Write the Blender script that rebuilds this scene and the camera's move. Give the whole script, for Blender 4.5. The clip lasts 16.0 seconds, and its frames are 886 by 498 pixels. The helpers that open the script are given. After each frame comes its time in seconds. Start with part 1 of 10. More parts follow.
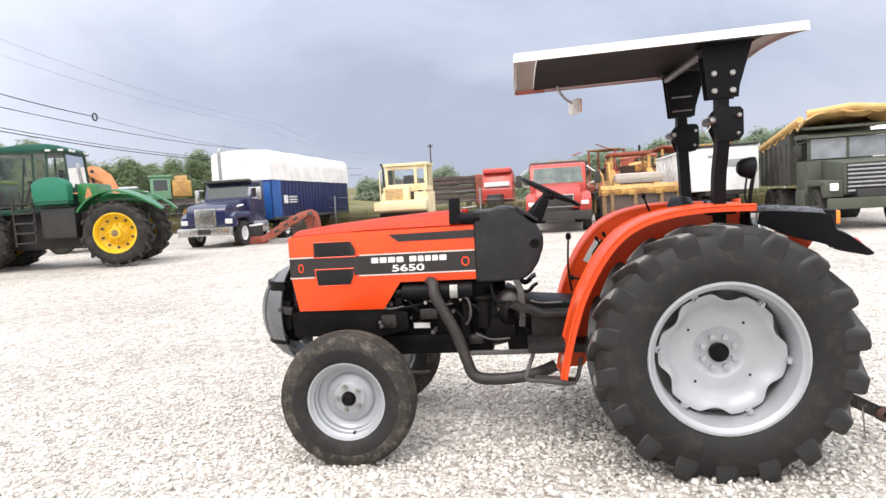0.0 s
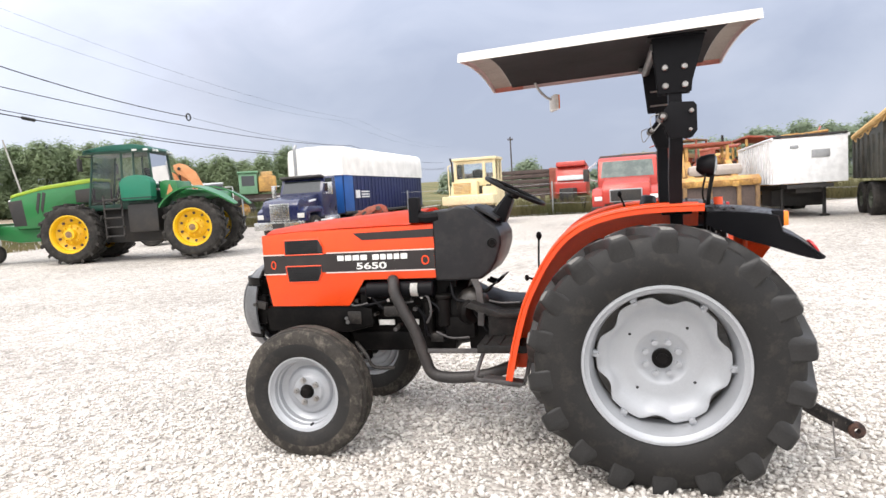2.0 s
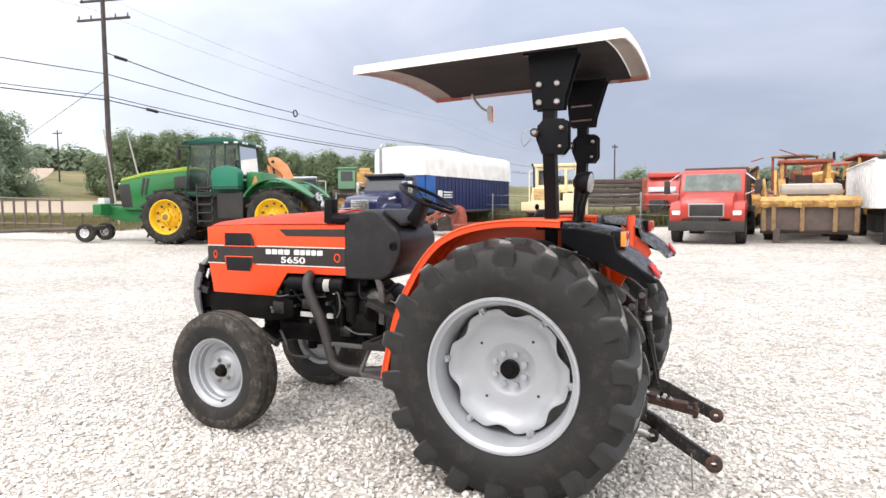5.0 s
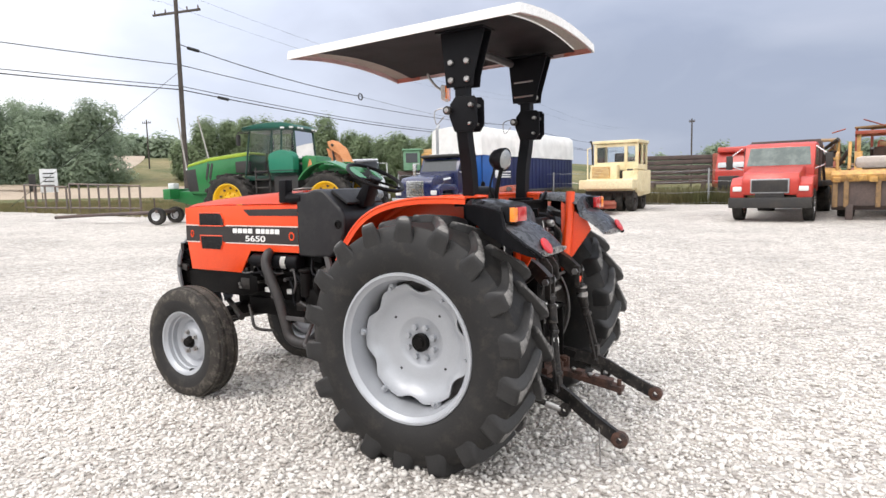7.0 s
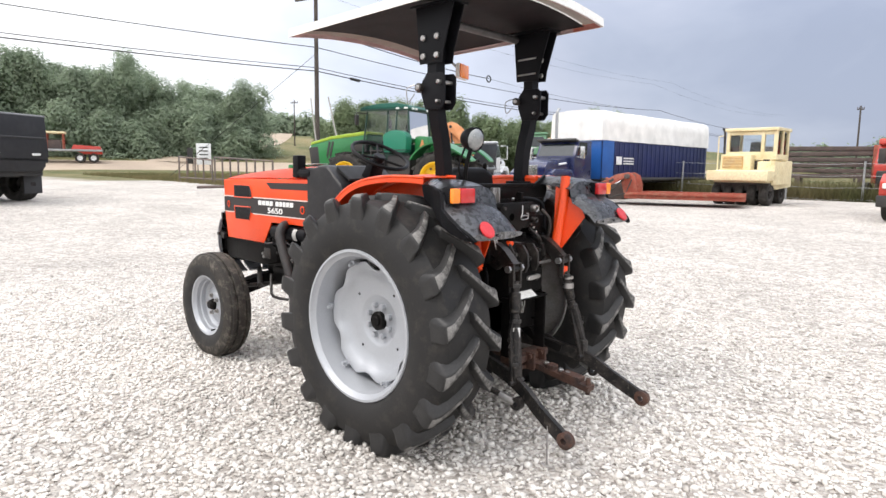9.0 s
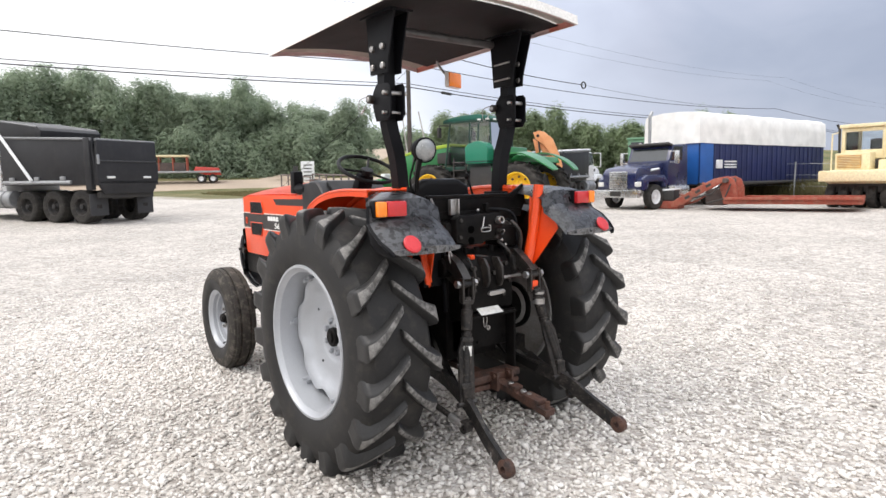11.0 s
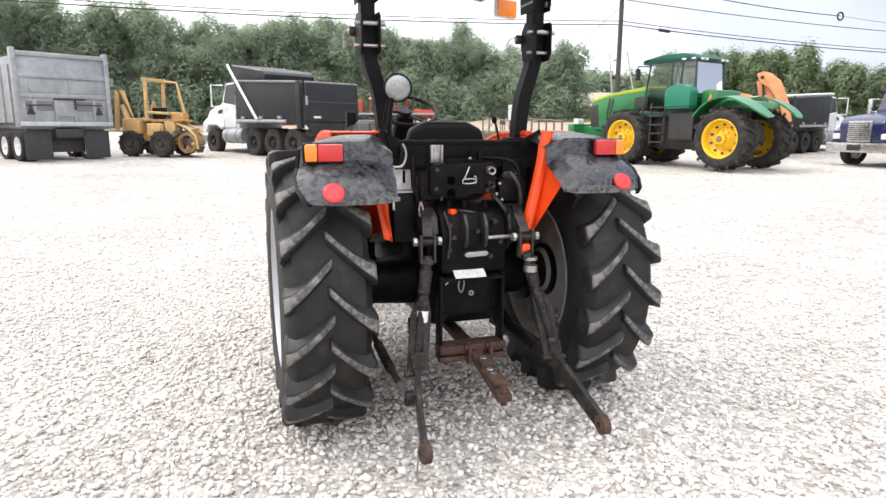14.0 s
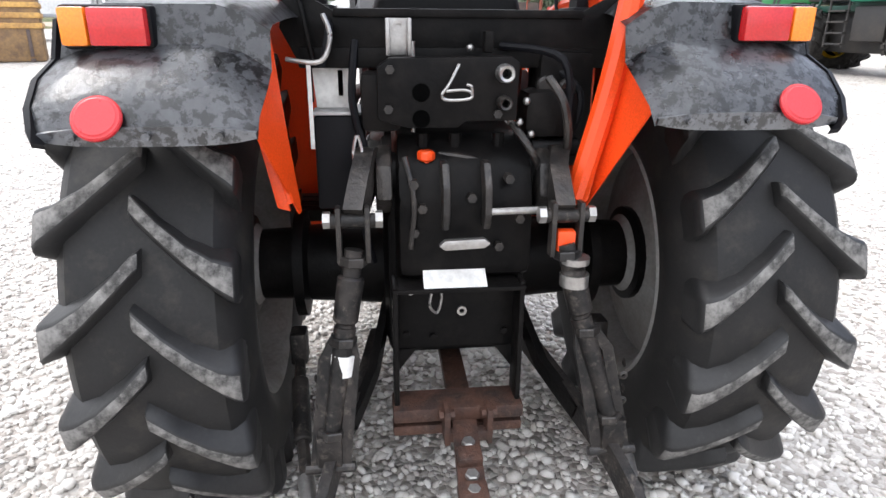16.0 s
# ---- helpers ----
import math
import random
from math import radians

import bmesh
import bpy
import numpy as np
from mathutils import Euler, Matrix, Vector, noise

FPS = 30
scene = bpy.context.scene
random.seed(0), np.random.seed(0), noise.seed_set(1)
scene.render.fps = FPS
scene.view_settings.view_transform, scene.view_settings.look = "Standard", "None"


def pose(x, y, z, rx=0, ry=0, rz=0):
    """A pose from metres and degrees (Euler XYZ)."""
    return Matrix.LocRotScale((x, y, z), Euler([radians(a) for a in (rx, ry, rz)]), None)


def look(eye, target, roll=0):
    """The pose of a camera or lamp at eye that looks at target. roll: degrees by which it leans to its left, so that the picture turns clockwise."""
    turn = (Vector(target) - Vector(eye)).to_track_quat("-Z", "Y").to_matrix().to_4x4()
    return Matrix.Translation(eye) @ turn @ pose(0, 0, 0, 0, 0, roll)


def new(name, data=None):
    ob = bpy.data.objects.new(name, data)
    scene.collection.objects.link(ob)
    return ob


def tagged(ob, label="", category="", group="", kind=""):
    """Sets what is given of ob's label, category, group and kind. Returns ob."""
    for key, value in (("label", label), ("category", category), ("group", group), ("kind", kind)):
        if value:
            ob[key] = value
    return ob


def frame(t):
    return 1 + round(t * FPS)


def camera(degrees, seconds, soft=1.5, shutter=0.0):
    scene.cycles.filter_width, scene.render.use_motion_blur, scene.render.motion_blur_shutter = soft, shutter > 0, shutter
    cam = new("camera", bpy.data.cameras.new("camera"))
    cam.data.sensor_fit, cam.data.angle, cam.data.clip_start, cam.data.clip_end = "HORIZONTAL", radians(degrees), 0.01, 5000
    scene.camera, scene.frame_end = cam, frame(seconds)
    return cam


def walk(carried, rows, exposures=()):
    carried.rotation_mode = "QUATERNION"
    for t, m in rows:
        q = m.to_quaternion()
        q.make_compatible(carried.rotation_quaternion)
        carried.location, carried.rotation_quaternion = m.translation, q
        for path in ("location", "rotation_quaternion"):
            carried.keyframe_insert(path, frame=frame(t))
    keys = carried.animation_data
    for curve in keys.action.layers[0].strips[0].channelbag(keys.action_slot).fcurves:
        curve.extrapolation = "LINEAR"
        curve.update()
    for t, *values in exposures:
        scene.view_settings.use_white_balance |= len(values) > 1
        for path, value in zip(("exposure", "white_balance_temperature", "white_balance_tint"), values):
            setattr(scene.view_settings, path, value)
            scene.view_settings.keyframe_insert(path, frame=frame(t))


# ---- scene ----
cam = camera(70.1, 16.0)
PATH = [
    (0, (-1.051, -4.256, 1.581), (-1.292, -2.277, 1.424), -3.4),
    (0.5, (-0.833, -4.314, 1.583), (-1.145, -2.347, 1.4), -2.2),
    (1, (-0.649, -4.278, 1.578), (-1.005, -2.318, 1.406), -2.6),
    (1.5, (-0.412, -4.173, 1.574), (-0.842, -2.227, 1.408), -2.0),
    (2, (-0.25, -4.15, 1.57), (-0.756, -2.222, 1.409), -3.6),
    (2.5, (-0.047, -4.179, 1.57), (-0.691, -2.292, 1.417), -2.1),
    (3, (0.125, -4.171, 1.575), (-0.538, -2.292, 1.396), -2.3),
    (3.5, (0.357, -4.056, 1.57), (-0.338, -2.185, 1.446), -0.9),
    (4, (0.584, -3.937, 1.561), (-0.082, -2.055, 1.44), -1.5),
    (4.5, (0.787, -3.926, 1.548), (0.062, -2.067, 1.416), -3.1),
    (4.7, (0.888, -3.92, 1.547), (0.125, -2.076, 1.408), -1.7),
    (6.8, (1.798, -3.6, 1.524), (0.795, -1.878, 1.356), -1.2),
    (7, (1.876, -3.572, 1.519), (0.851, -1.866, 1.319), -1.3),
    (7.5, (2.024, -3.404, 1.512), (0.885, -1.771, 1.32), -2.2),
    (8, (2.204, -3.163, 1.504), (1.005, -1.578, 1.285), -0.5),
    (8.5, (2.386, -3.066, 1.494), (1.106, -1.546, 1.268), -0.8),
    (9, (2.576, -2.97, 1.491), (1.225, -1.516, 1.242), 0.7),
    (9.2, (2.623, -2.921, 1.492), (1.259, -1.479, 1.247), -0.1),
    (11.3, (3.071, -2.178, 1.493), (1.451, -1.028, 1.261), -1.7),
    (11.5, (3.081, -2.105, 1.494), (1.437, -0.996, 1.236), -2.1),
    (12, (3.11, -1.832, 1.485), (1.421, -0.821, 1.131), -0.7),
    (12.5, (3.194, -1.674, 1.482), (1.485, -0.73, 1.046), -2.6),
    (13, (3.331, -1.507, 1.489), (1.555, -0.697, 1.056), -1.6),
    (13.5, (3.364, -1.371, 1.494), (1.551, -0.655, 1.047), -1.0),
    (14, (3.274, -1.051, 1.476), (1.408, -0.441, 1.098), 0.2),
    (14.5, (3.052, -0.794, 1.458), (1.188, -0.249, 0.98), -1.1),
    (15, (2.73, -0.53, 1.438), (0.852, -0.1, 0.914), -1.3),
    (15.5, (2.34, -0.272, 1.42), (0.451, 0.027, 0.858), 0.0),
    (16, (1.93, -0.195, 1.372), (0.06, 0.017, 0.712), 0.4),
]
walk(cam, [(t, look(eye, target, roll)) for t, eye, target, roll in PATH],
     [(0, 0.55, 6500, 12), (4.5, 0.55, 6500, 12), (7, 0.36, 6400, 12), (8, 0.24, 6400, 12), (9, 0.44, 6400, 12), (11.5, 0.30, 6400, 12), (12.5, 0.56, 6350, 12), (14.0, 0.67, 6400, 12), (15.0, 0.64, 6350, 12), (15.5, 0.66, 6250, 12), (16.0, 0.82, 6100, 12)])

# ---------------------------------------------------------------- sky, sun
world = bpy.data.worlds.new("overcast_sky")
scene.world = world
world.use_nodes = True
wn, wl = world.node_tree.nodes, world.node_tree.links
wn.clear()
w_out = wn.new("ShaderNodeOutputWorld")
w_bg = wn.new("ShaderNodeBackground")
w_sky = wn.new("ShaderNodeTexSky")
w_sky.sky_type, w_sky.sun_disc = "NISHITA", False
w_sky.sun_elevation, w_sky.sun_rotation = radians(52), radians(250)
w_sky.dust_density = 2.0
w_co = wn.new("ShaderNodeTexCoord")
w_sep = wn.new("ShaderNodeSeparateXYZ")
wl.new(w_co.outputs["Generated"], w_sep.inputs[0])
# cloud deck: blue-grey storm cloud to the north (+y), broken towards the north-west, pale elsewhere
w_map = wn.new("ShaderNodeMapping")
w_map.inputs["Scale"].default_value = (1.0, 1.0, 2.2)
wl.new(w_co.outputs["Generated"], w_map.inputs[0])
w_noise = wn.new("ShaderNodeTexNoise")
w_noise.inputs["Scale"].default_value, w_noise.inputs["Detail"].default_value = 3.4, 7
w_noise.inputs["Distortion"].default_value = 0.5
wl.new(w_map.outputs[0], w_noise.inputs["Vector"])
w_dot = wn.new("ShaderNodeVectorMath")
w_dot.operation = "DOT_PRODUCT"
w_dot.inputs[1].default_value = (-0.02, 1.0, 0.0)
wl.new(w_co.outputs["Generated"], w_dot.inputs[0])
w_mid = wn.new("ShaderNodeMath")
w_mid.operation = "SUBTRACT"
w_mid.inputs[0].default_value = 0.5
wl.new(w_noise.outputs["Fac"], w_mid.inputs[1])
w_add = wn.new("ShaderNodeMath")
w_add.operation = "MULTIPLY_ADD"
w_add.inputs[1].default_value = 0.42
wl.new(w_mid.outputs[0], w_add.inputs[0])
wl.new(w_dot.outputs["Value"], w_add.inputs[2])
w_ramp = wn.new("ShaderNodeValToRGB")
el = w_ramp.color_ramp.elements
el[0].position, el[0].color = 0.25, (1.14, 1.14, 1.13, 1)
el[1].position, el[1].color = 1.0, (0.355, 0.40, 0.505, 1)
for pos, col in ((0.52, (0.92, 0.95, 1.0)), (0.68, (0.66, 0.71, 0.82)), (0.84, (0.50, 0.535, 0.63)), (0.93, (0.42, 0.465, 0.565))):
    e_ = el.new(pos)
    e_.color = (*col, 1)
wl.new(w_add.outputs[0], w_ramp.inputs[0])
w_sc = wn.new("ShaderNodeVectorMath")
w_sc.operation = "SCALE"
w_sc.inputs["Scale"].default_value = 0.08
wl.new(w_sky.outputs[0], w_sc.inputs[0])
w_mix = wn.new("ShaderNodeMix")
w_mix.data_type = "RGBA"
w_mix.inputs["Factor"].default_value = 0.88
wl.new(w_sc.outputs[0], w_mix.inputs["A"])
wl.new(w_ramp.outputs[0], w_mix.inputs["B"])
# an overcast sky is about three times brighter overhead than at the horizon
w_zen = wn.new("ShaderNodeMapRange")
w_zen.inputs["From Min"].default_value, w_zen.inputs["From Max"].default_value = 0.18, 0.95
w_zen.inputs["To Min"].default_value, w_zen.inputs["To Max"].default_value = 0.98, 2.0
wl.new(w_sep.outputs["Z"], w_zen.inputs["Value"])
w_up = wn.new("ShaderNodeVectorMath")
w_up.operation = "SCALE"
wl.new(w_mix.outputs["Result"], w_up.inputs[0])
wl.new(w_zen.outputs[0], w_up.inputs["Scale"])
wl.new(w_up.outputs[0], w_bg.inputs["Color"])
w_bg.inputs["Strength"].default_value = 1.0
wl.new(w_bg.outputs[0], w_out.inputs[0])

sun = new("sun", bpy.data.lights.new("sun", "SUN"))
sun.data.energy, sun.data.angle, sun.data.color = 1.15, radians(25), (1.0, 0.93, 0.84)
sun.matrix_world = look((-6, -14, 22), (0, 0, 0))

# ---------------------------------------------------------------- materials
def material(name, base, rough=0.6, metal=0.0, second=None, scale=6.0, amount=0.5, grain=60.0, bump=0.15, depth=0.003, spec=0.5, coat=0.0, per_object=0.0, dust=None, dust_amount=0.0, dust_scale=0.0, dust_edge=0.22, dust_from=0.5):
    """Base colour with a coarse and a fine variation, relief and gloss wear."""
    m = bpy.data.materials.new(name)
    m.use_nodes = True
    n, l = m.node_tree.nodes, m.node_tree.links
    p = n["Principled BSDF"]
    p.inputs["Metallic"].default_value = metal
    p.inputs["Specular IOR Level"].default_value = spec
    p.inputs["Coat Weight"].default_value = coat
    p.inputs["Coat Roughness"].default_value = 0.12
    co = n.new("ShaderNodeTexCoord")
    big = n.new("ShaderNodeTexNoise")
    big.inputs["Scale"].default_value, big.inputs["Detail"].default_value, big.inputs["Roughness"].default_value = scale, 5, 0.62
    fine = n.new("ShaderNodeTexNoise")
    fine.inputs["Scale"].default_value, fine.inputs["Detail"].default_value = grain, 4
    l.new(co.outputs["Object"], big.inputs["Vector"])
    l.new(co.outputs["Object"], fine.inputs["Vector"])
    second = second or tuple(c * 0.72 for c in base)
    ramp = n.new("ShaderNodeMapRange")
    ramp.inputs["From Min"].default_value, ramp.inputs["From Max"].default_value = 0.42, 0.68
    ramp.inputs["To Max"].default_value = amount
    l.new(big.outputs["Fac"], ramp.inputs["Value"])
    mix = n.new("ShaderNodeMix")
    mix.data_type = "RGBA"
    mix.inputs["A"].default_value, mix.inputs["B"].default_value = (*base, 1), (*second, 1)
    l.new(ramp.outputs[0], mix.inputs["Factor"])
    g = n.new("ShaderNodeMapRange")
    g.inputs["From Min"].default_value, g.inputs["From Max"].default_value = 0.3, 0.7
    g.inputs["To Min"].default_value, g.inputs["To Max"].default_value = 0.86, 1.1
    l.new(fine.outputs["Fac"], g.inputs["Value"])
    mul = n.new("ShaderNodeVectorMath")
    mul.operation = "SCALE"
    l.new(mix.outputs["Result"], mul.inputs[0])
    l.new(g.outputs[0], mul.inputs["Scale"])
    last = mul.outputs[0]
    if per_object:
        info = n.new("ShaderNodeObjectInfo")
        r = n.new("ShaderNodeMapRange")
        r.inputs["To Min"].default_value, r.inputs["To Max"].default_value = 1 - per_object, 1 + per_object
        l.new(info.outputs["Random"], r.inputs["Value"])
        k = n.new("ShaderNodeVectorMath")
        k.operation = "SCALE"
        l.new(last, k.inputs[0])
        l.new(r.outputs[0], k.inputs["Scale"])
        last = k.outputs[0]
    if dust:
        dn = n.new("ShaderNodeTexNoise")
        dn.inputs["Scale"].default_value, dn.inputs["Detail"].default_value, dn.inputs["Roughness"].default_value = dust_scale or scale * 3.1, 8, 0.7
        l.new(co.outputs["Object"], dn.inputs["Vector"])
        dr = n.new("ShaderNodeMapRange")
        dr.inputs["From Min"].default_value, dr.inputs["From Max"].default_value = dust_from - 0.12 * dust_amount, dust_from - 0.12 * dust_amount + dust_edge
        dr.inputs["To Max"].default_value = dust_amount
        l.new(dn.outputs["Fac"], dr.inputs["Value"])
        dm = n.new("ShaderNodeMix")
        dm.data_type = "RGBA"
        dm.inputs["B"].default_value = (*dust, 1)
        l.new(last, dm.inputs["A"])
        l.new(dr.outputs[0], dm.inputs["Factor"])
        last = dm.outputs["Result"]
    l.new(last, p.inputs["Base Color"])
    rr = n.new("ShaderNodeMapRange")
    rr.inputs["To Min"].default_value, rr.inputs["To Max"].default_value = max(rough - 0.12, 0.03), min(rough + 0.15, 1)
    l.new(big.outputs["Fac"], rr.inputs["Value"])
    l.new(rr.outputs[0], p.inputs["Roughness"])
    b = n.new("ShaderNodeBump")
    b.inputs["Strength"].default_value, b.inputs["Distance"].default_value = bump, depth
    l.new(fine.outputs["Fac"], b.inputs["Height"])
    l.new(b.outputs[0], p.inputs["Normal"])
    return m


def glass(name, tint=(0.75, 0.85, 0.85), rough=0.03):
    m = bpy.data.materials.new(name)
    m.use_nodes = True
    n, l = m.node_tree.nodes, m.node_tree.links
    n.clear()
    out, mix, tr, gl, fr = (n.new(k) for k in ("ShaderNodeOutputMaterial", "ShaderNodeMixShader", "ShaderNodeBsdfTransparent", "ShaderNodeBsdfGlossy", "ShaderNodeFresnel"))
    tr.inputs["Color"].default_value = (*tint, 1)
    gl.inputs["Roughness"].default_value = rough
    fr.inputs["IOR"].default_value = 1.5
    l.new(fr.outputs[0], mix.inputs[0])
    l.new(tr.outputs[0], mix.inputs[1])
    l.new(gl.outputs[0], mix.inputs[2])
    l.new(mix.outputs[0], out.inputs[0])
    return m


def gravel_material(name, scale=34.0, stones=True):
    """Crushed pale limestone: cells of differing tone, with relief; dirt and wheel-worn drifts at large scale."""
    m = bpy.data.materials.new(name)
    m.use_nodes = True
    n, l = m.node_tree.nodes, m.node_tree.links
    p = n["Principled BSDF"]
    p.inputs["Roughness"].default_value = 0.85
    p.inputs["Specular IOR Level"].default_value = 0.3
    co = n.new("ShaderNodeTexCoord")
    warp = n.new("ShaderNodeTexNoise")
    warp.inputs["Scale"].default_value = 14
    l.new(co.outputs["Object"], warp.inputs["Vector"])
    wmix = n.new("ShaderNodeMix")
    wmix.data_type = "RGBA"
    wmix.blend_type = "LINEAR_LIGHT"
    wmix.inputs["Factor"].default_value = 0.02
    l.new(co.outputs["Object"], wmix.inputs["A"])
    l.new(warp.outputs["Color"], wmix.inputs["B"])
    v = n.new("ShaderNodeTexVoronoi")
    v.inputs["Scale"].default_value = scale
    v.inputs["Randomness"].default_value = 1.0
    l.new(wmix.outputs["Result"], v.inputs["Vector"])
    bw = n.new("ShaderNodeSeparateColor")
    l.new(v.outputs["Color"], bw.inputs[0])
    ramp = n.new("ShaderNodeValToRGB")
    e = ramp.color_ramp.elements
    e[0].position, e[0].color = 0.0, (0.45, 0.42, 0.385, 1)
    e[1].position, e[1].color = 1.0, (0.79, 0.762, 0.722, 1)
    for pos, col in ((0.16, (0.56, 0.525, 0.485)), (0.42, (0.655, 0.622, 0.58)), (0.75, (0.72, 0.69, 0.65))):
        a = e.new(pos)
        a.color = (*col, 1)
    # bed tones darkened, painting in the dark gaps between loose stones
    if not stones:
        for a in e:
            c = a.color[:]
            a.color = (c[0] ** 1.55 * 0.90, c[1] ** 1.55 * 0.905, c[2] ** 1.55 * 0.92, 1)
    if stones:
        geo = n.new("ShaderNodeNewGeometry")
        l.new(geo.outputs["Random Per Island"], ramp.inputs[0])
    else:
        l.new(bw.outputs[0], ramp.inputs[0])
    big = n.new("ShaderNodeTexNoise")
    big.inputs["Scale"].default_value, big.inputs["Detail"].default_value, big.inputs["Roughness"].default_value = 0.30, 8, 0.65
    l.new(co.outputs["Object"], big.inputs["Vector"])
    if not stones:
        v2 = n.new("ShaderNodeTexVoronoi")
        v2.inputs["Scale"].default_value = 11.0
        l.new(wmix.outputs["Result"], v2.inputs["Vector"])
        b2 = n.new("ShaderNodeSeparateColor")
        l.new(v2.outputs["Color"], b2.inputs[0])
        r2 = n.new("ShaderNodeMapRange")
        r2.inputs["To Min"].default_value, r2.inputs["To Max"].default_value = 0.78, 1.18
        l.new(b2.outputs[1], r2.inputs["Value"])
        k2 = n.new("ShaderNodeVectorMath")
        k2.operation = "SCALE"
        l.new(ramp.outputs[0], k2.inputs[0])
        l.new(r2.outputs[0], k2.inputs["Scale"])
        tone = k2.outputs[0]
    else:
        tone = ramp.outputs[0]
    br = n.new("ShaderNodeMapRange")
    br.inputs["From Min"].default_value, br.inputs["From Max"].default_value = 0.35, 0.68
    br.inputs["To Min"].default_value, br.inputs["To Max"].default_value = 1.08, 0.78
    l.new(big.outputs["Fac"], br.inputs["Value"])
    mul = n.new("ShaderNodeVectorMath")
    mul.operation = "SCALE"
    l.new(tone, mul.inputs[0])
    l.new(br.outputs[0], mul.inputs["Scale"])
    l.new(mul.outputs[0], p.inputs["Base Color"])
    fine = n.new("ShaderNodeTexNoise")
    fine.inputs["Scale"].default_value, fine.inputs["Detail"].default_value = 160, 4
    l.new(co.outputs["Object"], fine.inputs["Vector"])
    b = n.new("ShaderNodeBump")
    b.inputs["Strength"].default_value = 0.35 if stones else 1.0
    b.inputs["Distance"].default_value = 0.004 if stones else 0.02
    if stones:
        l.new(fine.outputs["Fac"], b.inputs["Height"])
    else:
        inv = n.new("ShaderNodeMath")
        inv.operation = "SUBTRACT"
        inv.inputs[0].default_value = 1.0
        l.new(v.outputs["Distance"], inv.inputs[1])
        l.new(inv.outputs[0], b.inputs["Height"])
    l.new(b.outputs[0], p.inputs["Normal"])
    return m


def leaves(name, base, second):
    m = material(name, base, 0.6, 0, second, 0.22, 1.0, 0.9, 0.0, spec=0.3)
    n, l = m.node_tree.nodes, m.node_tree.links
    p = n["Principled BSDF"]
    geo = n.new("ShaderNodeNewGeometry")
    r = n.new("ShaderNodeMapRange")
    r.inputs["To Min"].default_value, r.inputs["To Max"].default_value = 0.88, 1.12
    l.new(geo.outputs["Random Per Island"], r.inputs["Value"])
    k = n.new("ShaderNodeVectorMath")
    k.operation = "SCALE"
    old = p.inputs["Base Color"].links[0].from_socket
    l.new(old, k.inputs[0])
    l.new(r.outputs[0], k.inputs["Scale"])
    l.new(k.outputs[0], p.inputs["Base Color"])
    tl, mx = n.new("ShaderNodeBsdfTranslucent"), n.new("ShaderNodeMixShader")
    mx.inputs[0].default_value = 0.6
    l.new(k.outputs[0], tl.inputs["Color"])
    l.new(p.outputs[0], mx.inputs[1])
    l.new(tl.outputs[0], mx.inputs[2])
    l.new(mx.outputs[0], n["Material Output"].inputs["Surface"])
    return m


M_ORANGE = material("orange_paint", (0.82, 0.072, 0.008), 0.34, 0, (0.70, 0.052, 0.007), 3.0, 0.5, 220, 0.03, 0.001, coat=0.18, spec=0.4)
M_DECAL = material("black_decal", (0.016, 0.012, 0.012), 0.4, 0, (0.035, 0.028, 0.026), 9, 0.5, 150, 0.03, 0.001)
M_PINLINE = material("pale_pinline", (0.72, 0.60, 0.54), 0.45, 0, scale=20, amount=0.4)
M_WHITE = material("white_lettering", (0.80, 0.80, 0.78), 0.5, 0, scale=20, amount=0.3)
M_BLACK = material("black_chassis_paint", (0.0048, 0.0046, 0.0047), 0.38, 0, (0.012, 0.0105, 0.010), 7, 0.8, 90, 0.35, 0.003, dust=(0.07, 0.06, 0.05), dust_amount=0.07, spec=0.08)
M_PLASTIC = material("black_plastic", (0.0055, 0.0055, 0.0068), 0.46, 0, (0.009, 0.009, 0.011), 5, 0.6, 240, 0.15, 0.001, spec=0.12)
M_COWL = material("moulded_black_cowl_plastic", (0.011, 0.011, 0.013), 0.42, 0, (0.018, 0.018, 0.021), 4, 0.7, 260, 0.2, 0.001, dust=(0.07, 0.065, 0.06), dust_amount=0.2, spec=0.35)
M_WORNARM = material("scuffed_black_linkage", (0.010, 0.0095, 0.0095), 0.45, 0.1, (0.045, 0.038, 0.034), 14, 0.9, 120, 0.5, 0.003, dust=(0.19, 0.16, 0.135), dust_amount=0.45, dust_scale=38, dust_from=0.60, dust_edge=0.14, spec=0.3)
# grey base paints in the gloss of black plastic; black patches are peeling
M_WORNSHEEN = material("sheen_grey_peeling_plastic", (0.085, 0.088, 0.097), 0.28, 0, (0.15, 0.155, 0.165), 5, 0.7, 46, 0.45, 0.005, dust=(0.006, 0.006, 0.007), dust_amount=0.94, dust_scale=36, dust_edge=0.06, dust_from=0.60, spec=0.7, coat=0.7)
M_RUBBER = material("tyre_rubber", (0.012, 0.0115, 0.0115), 0.60, 0, (0.024, 0.0225, 0.0215), 2.0, 0.6, 110, 0.25, 0.002, dust=(0.105, 0.090, 0.072), dust_amount=0.38, dust_scale=11, dust_edge=0.3, dust_from=0.56, spec=0.35)
M_LUGSIDE = material("shiny_lug_rubber", (0.016, 0.0157, 0.016), 0.46, 0, (0.028, 0.0265, 0.0255), 9, 0.6, 90, 0.25, 0.002, dust=(0.11, 0.105, 0.10), dust_amount=0.24, dust_scale=55, dust_from=0.6, spec=0.4)
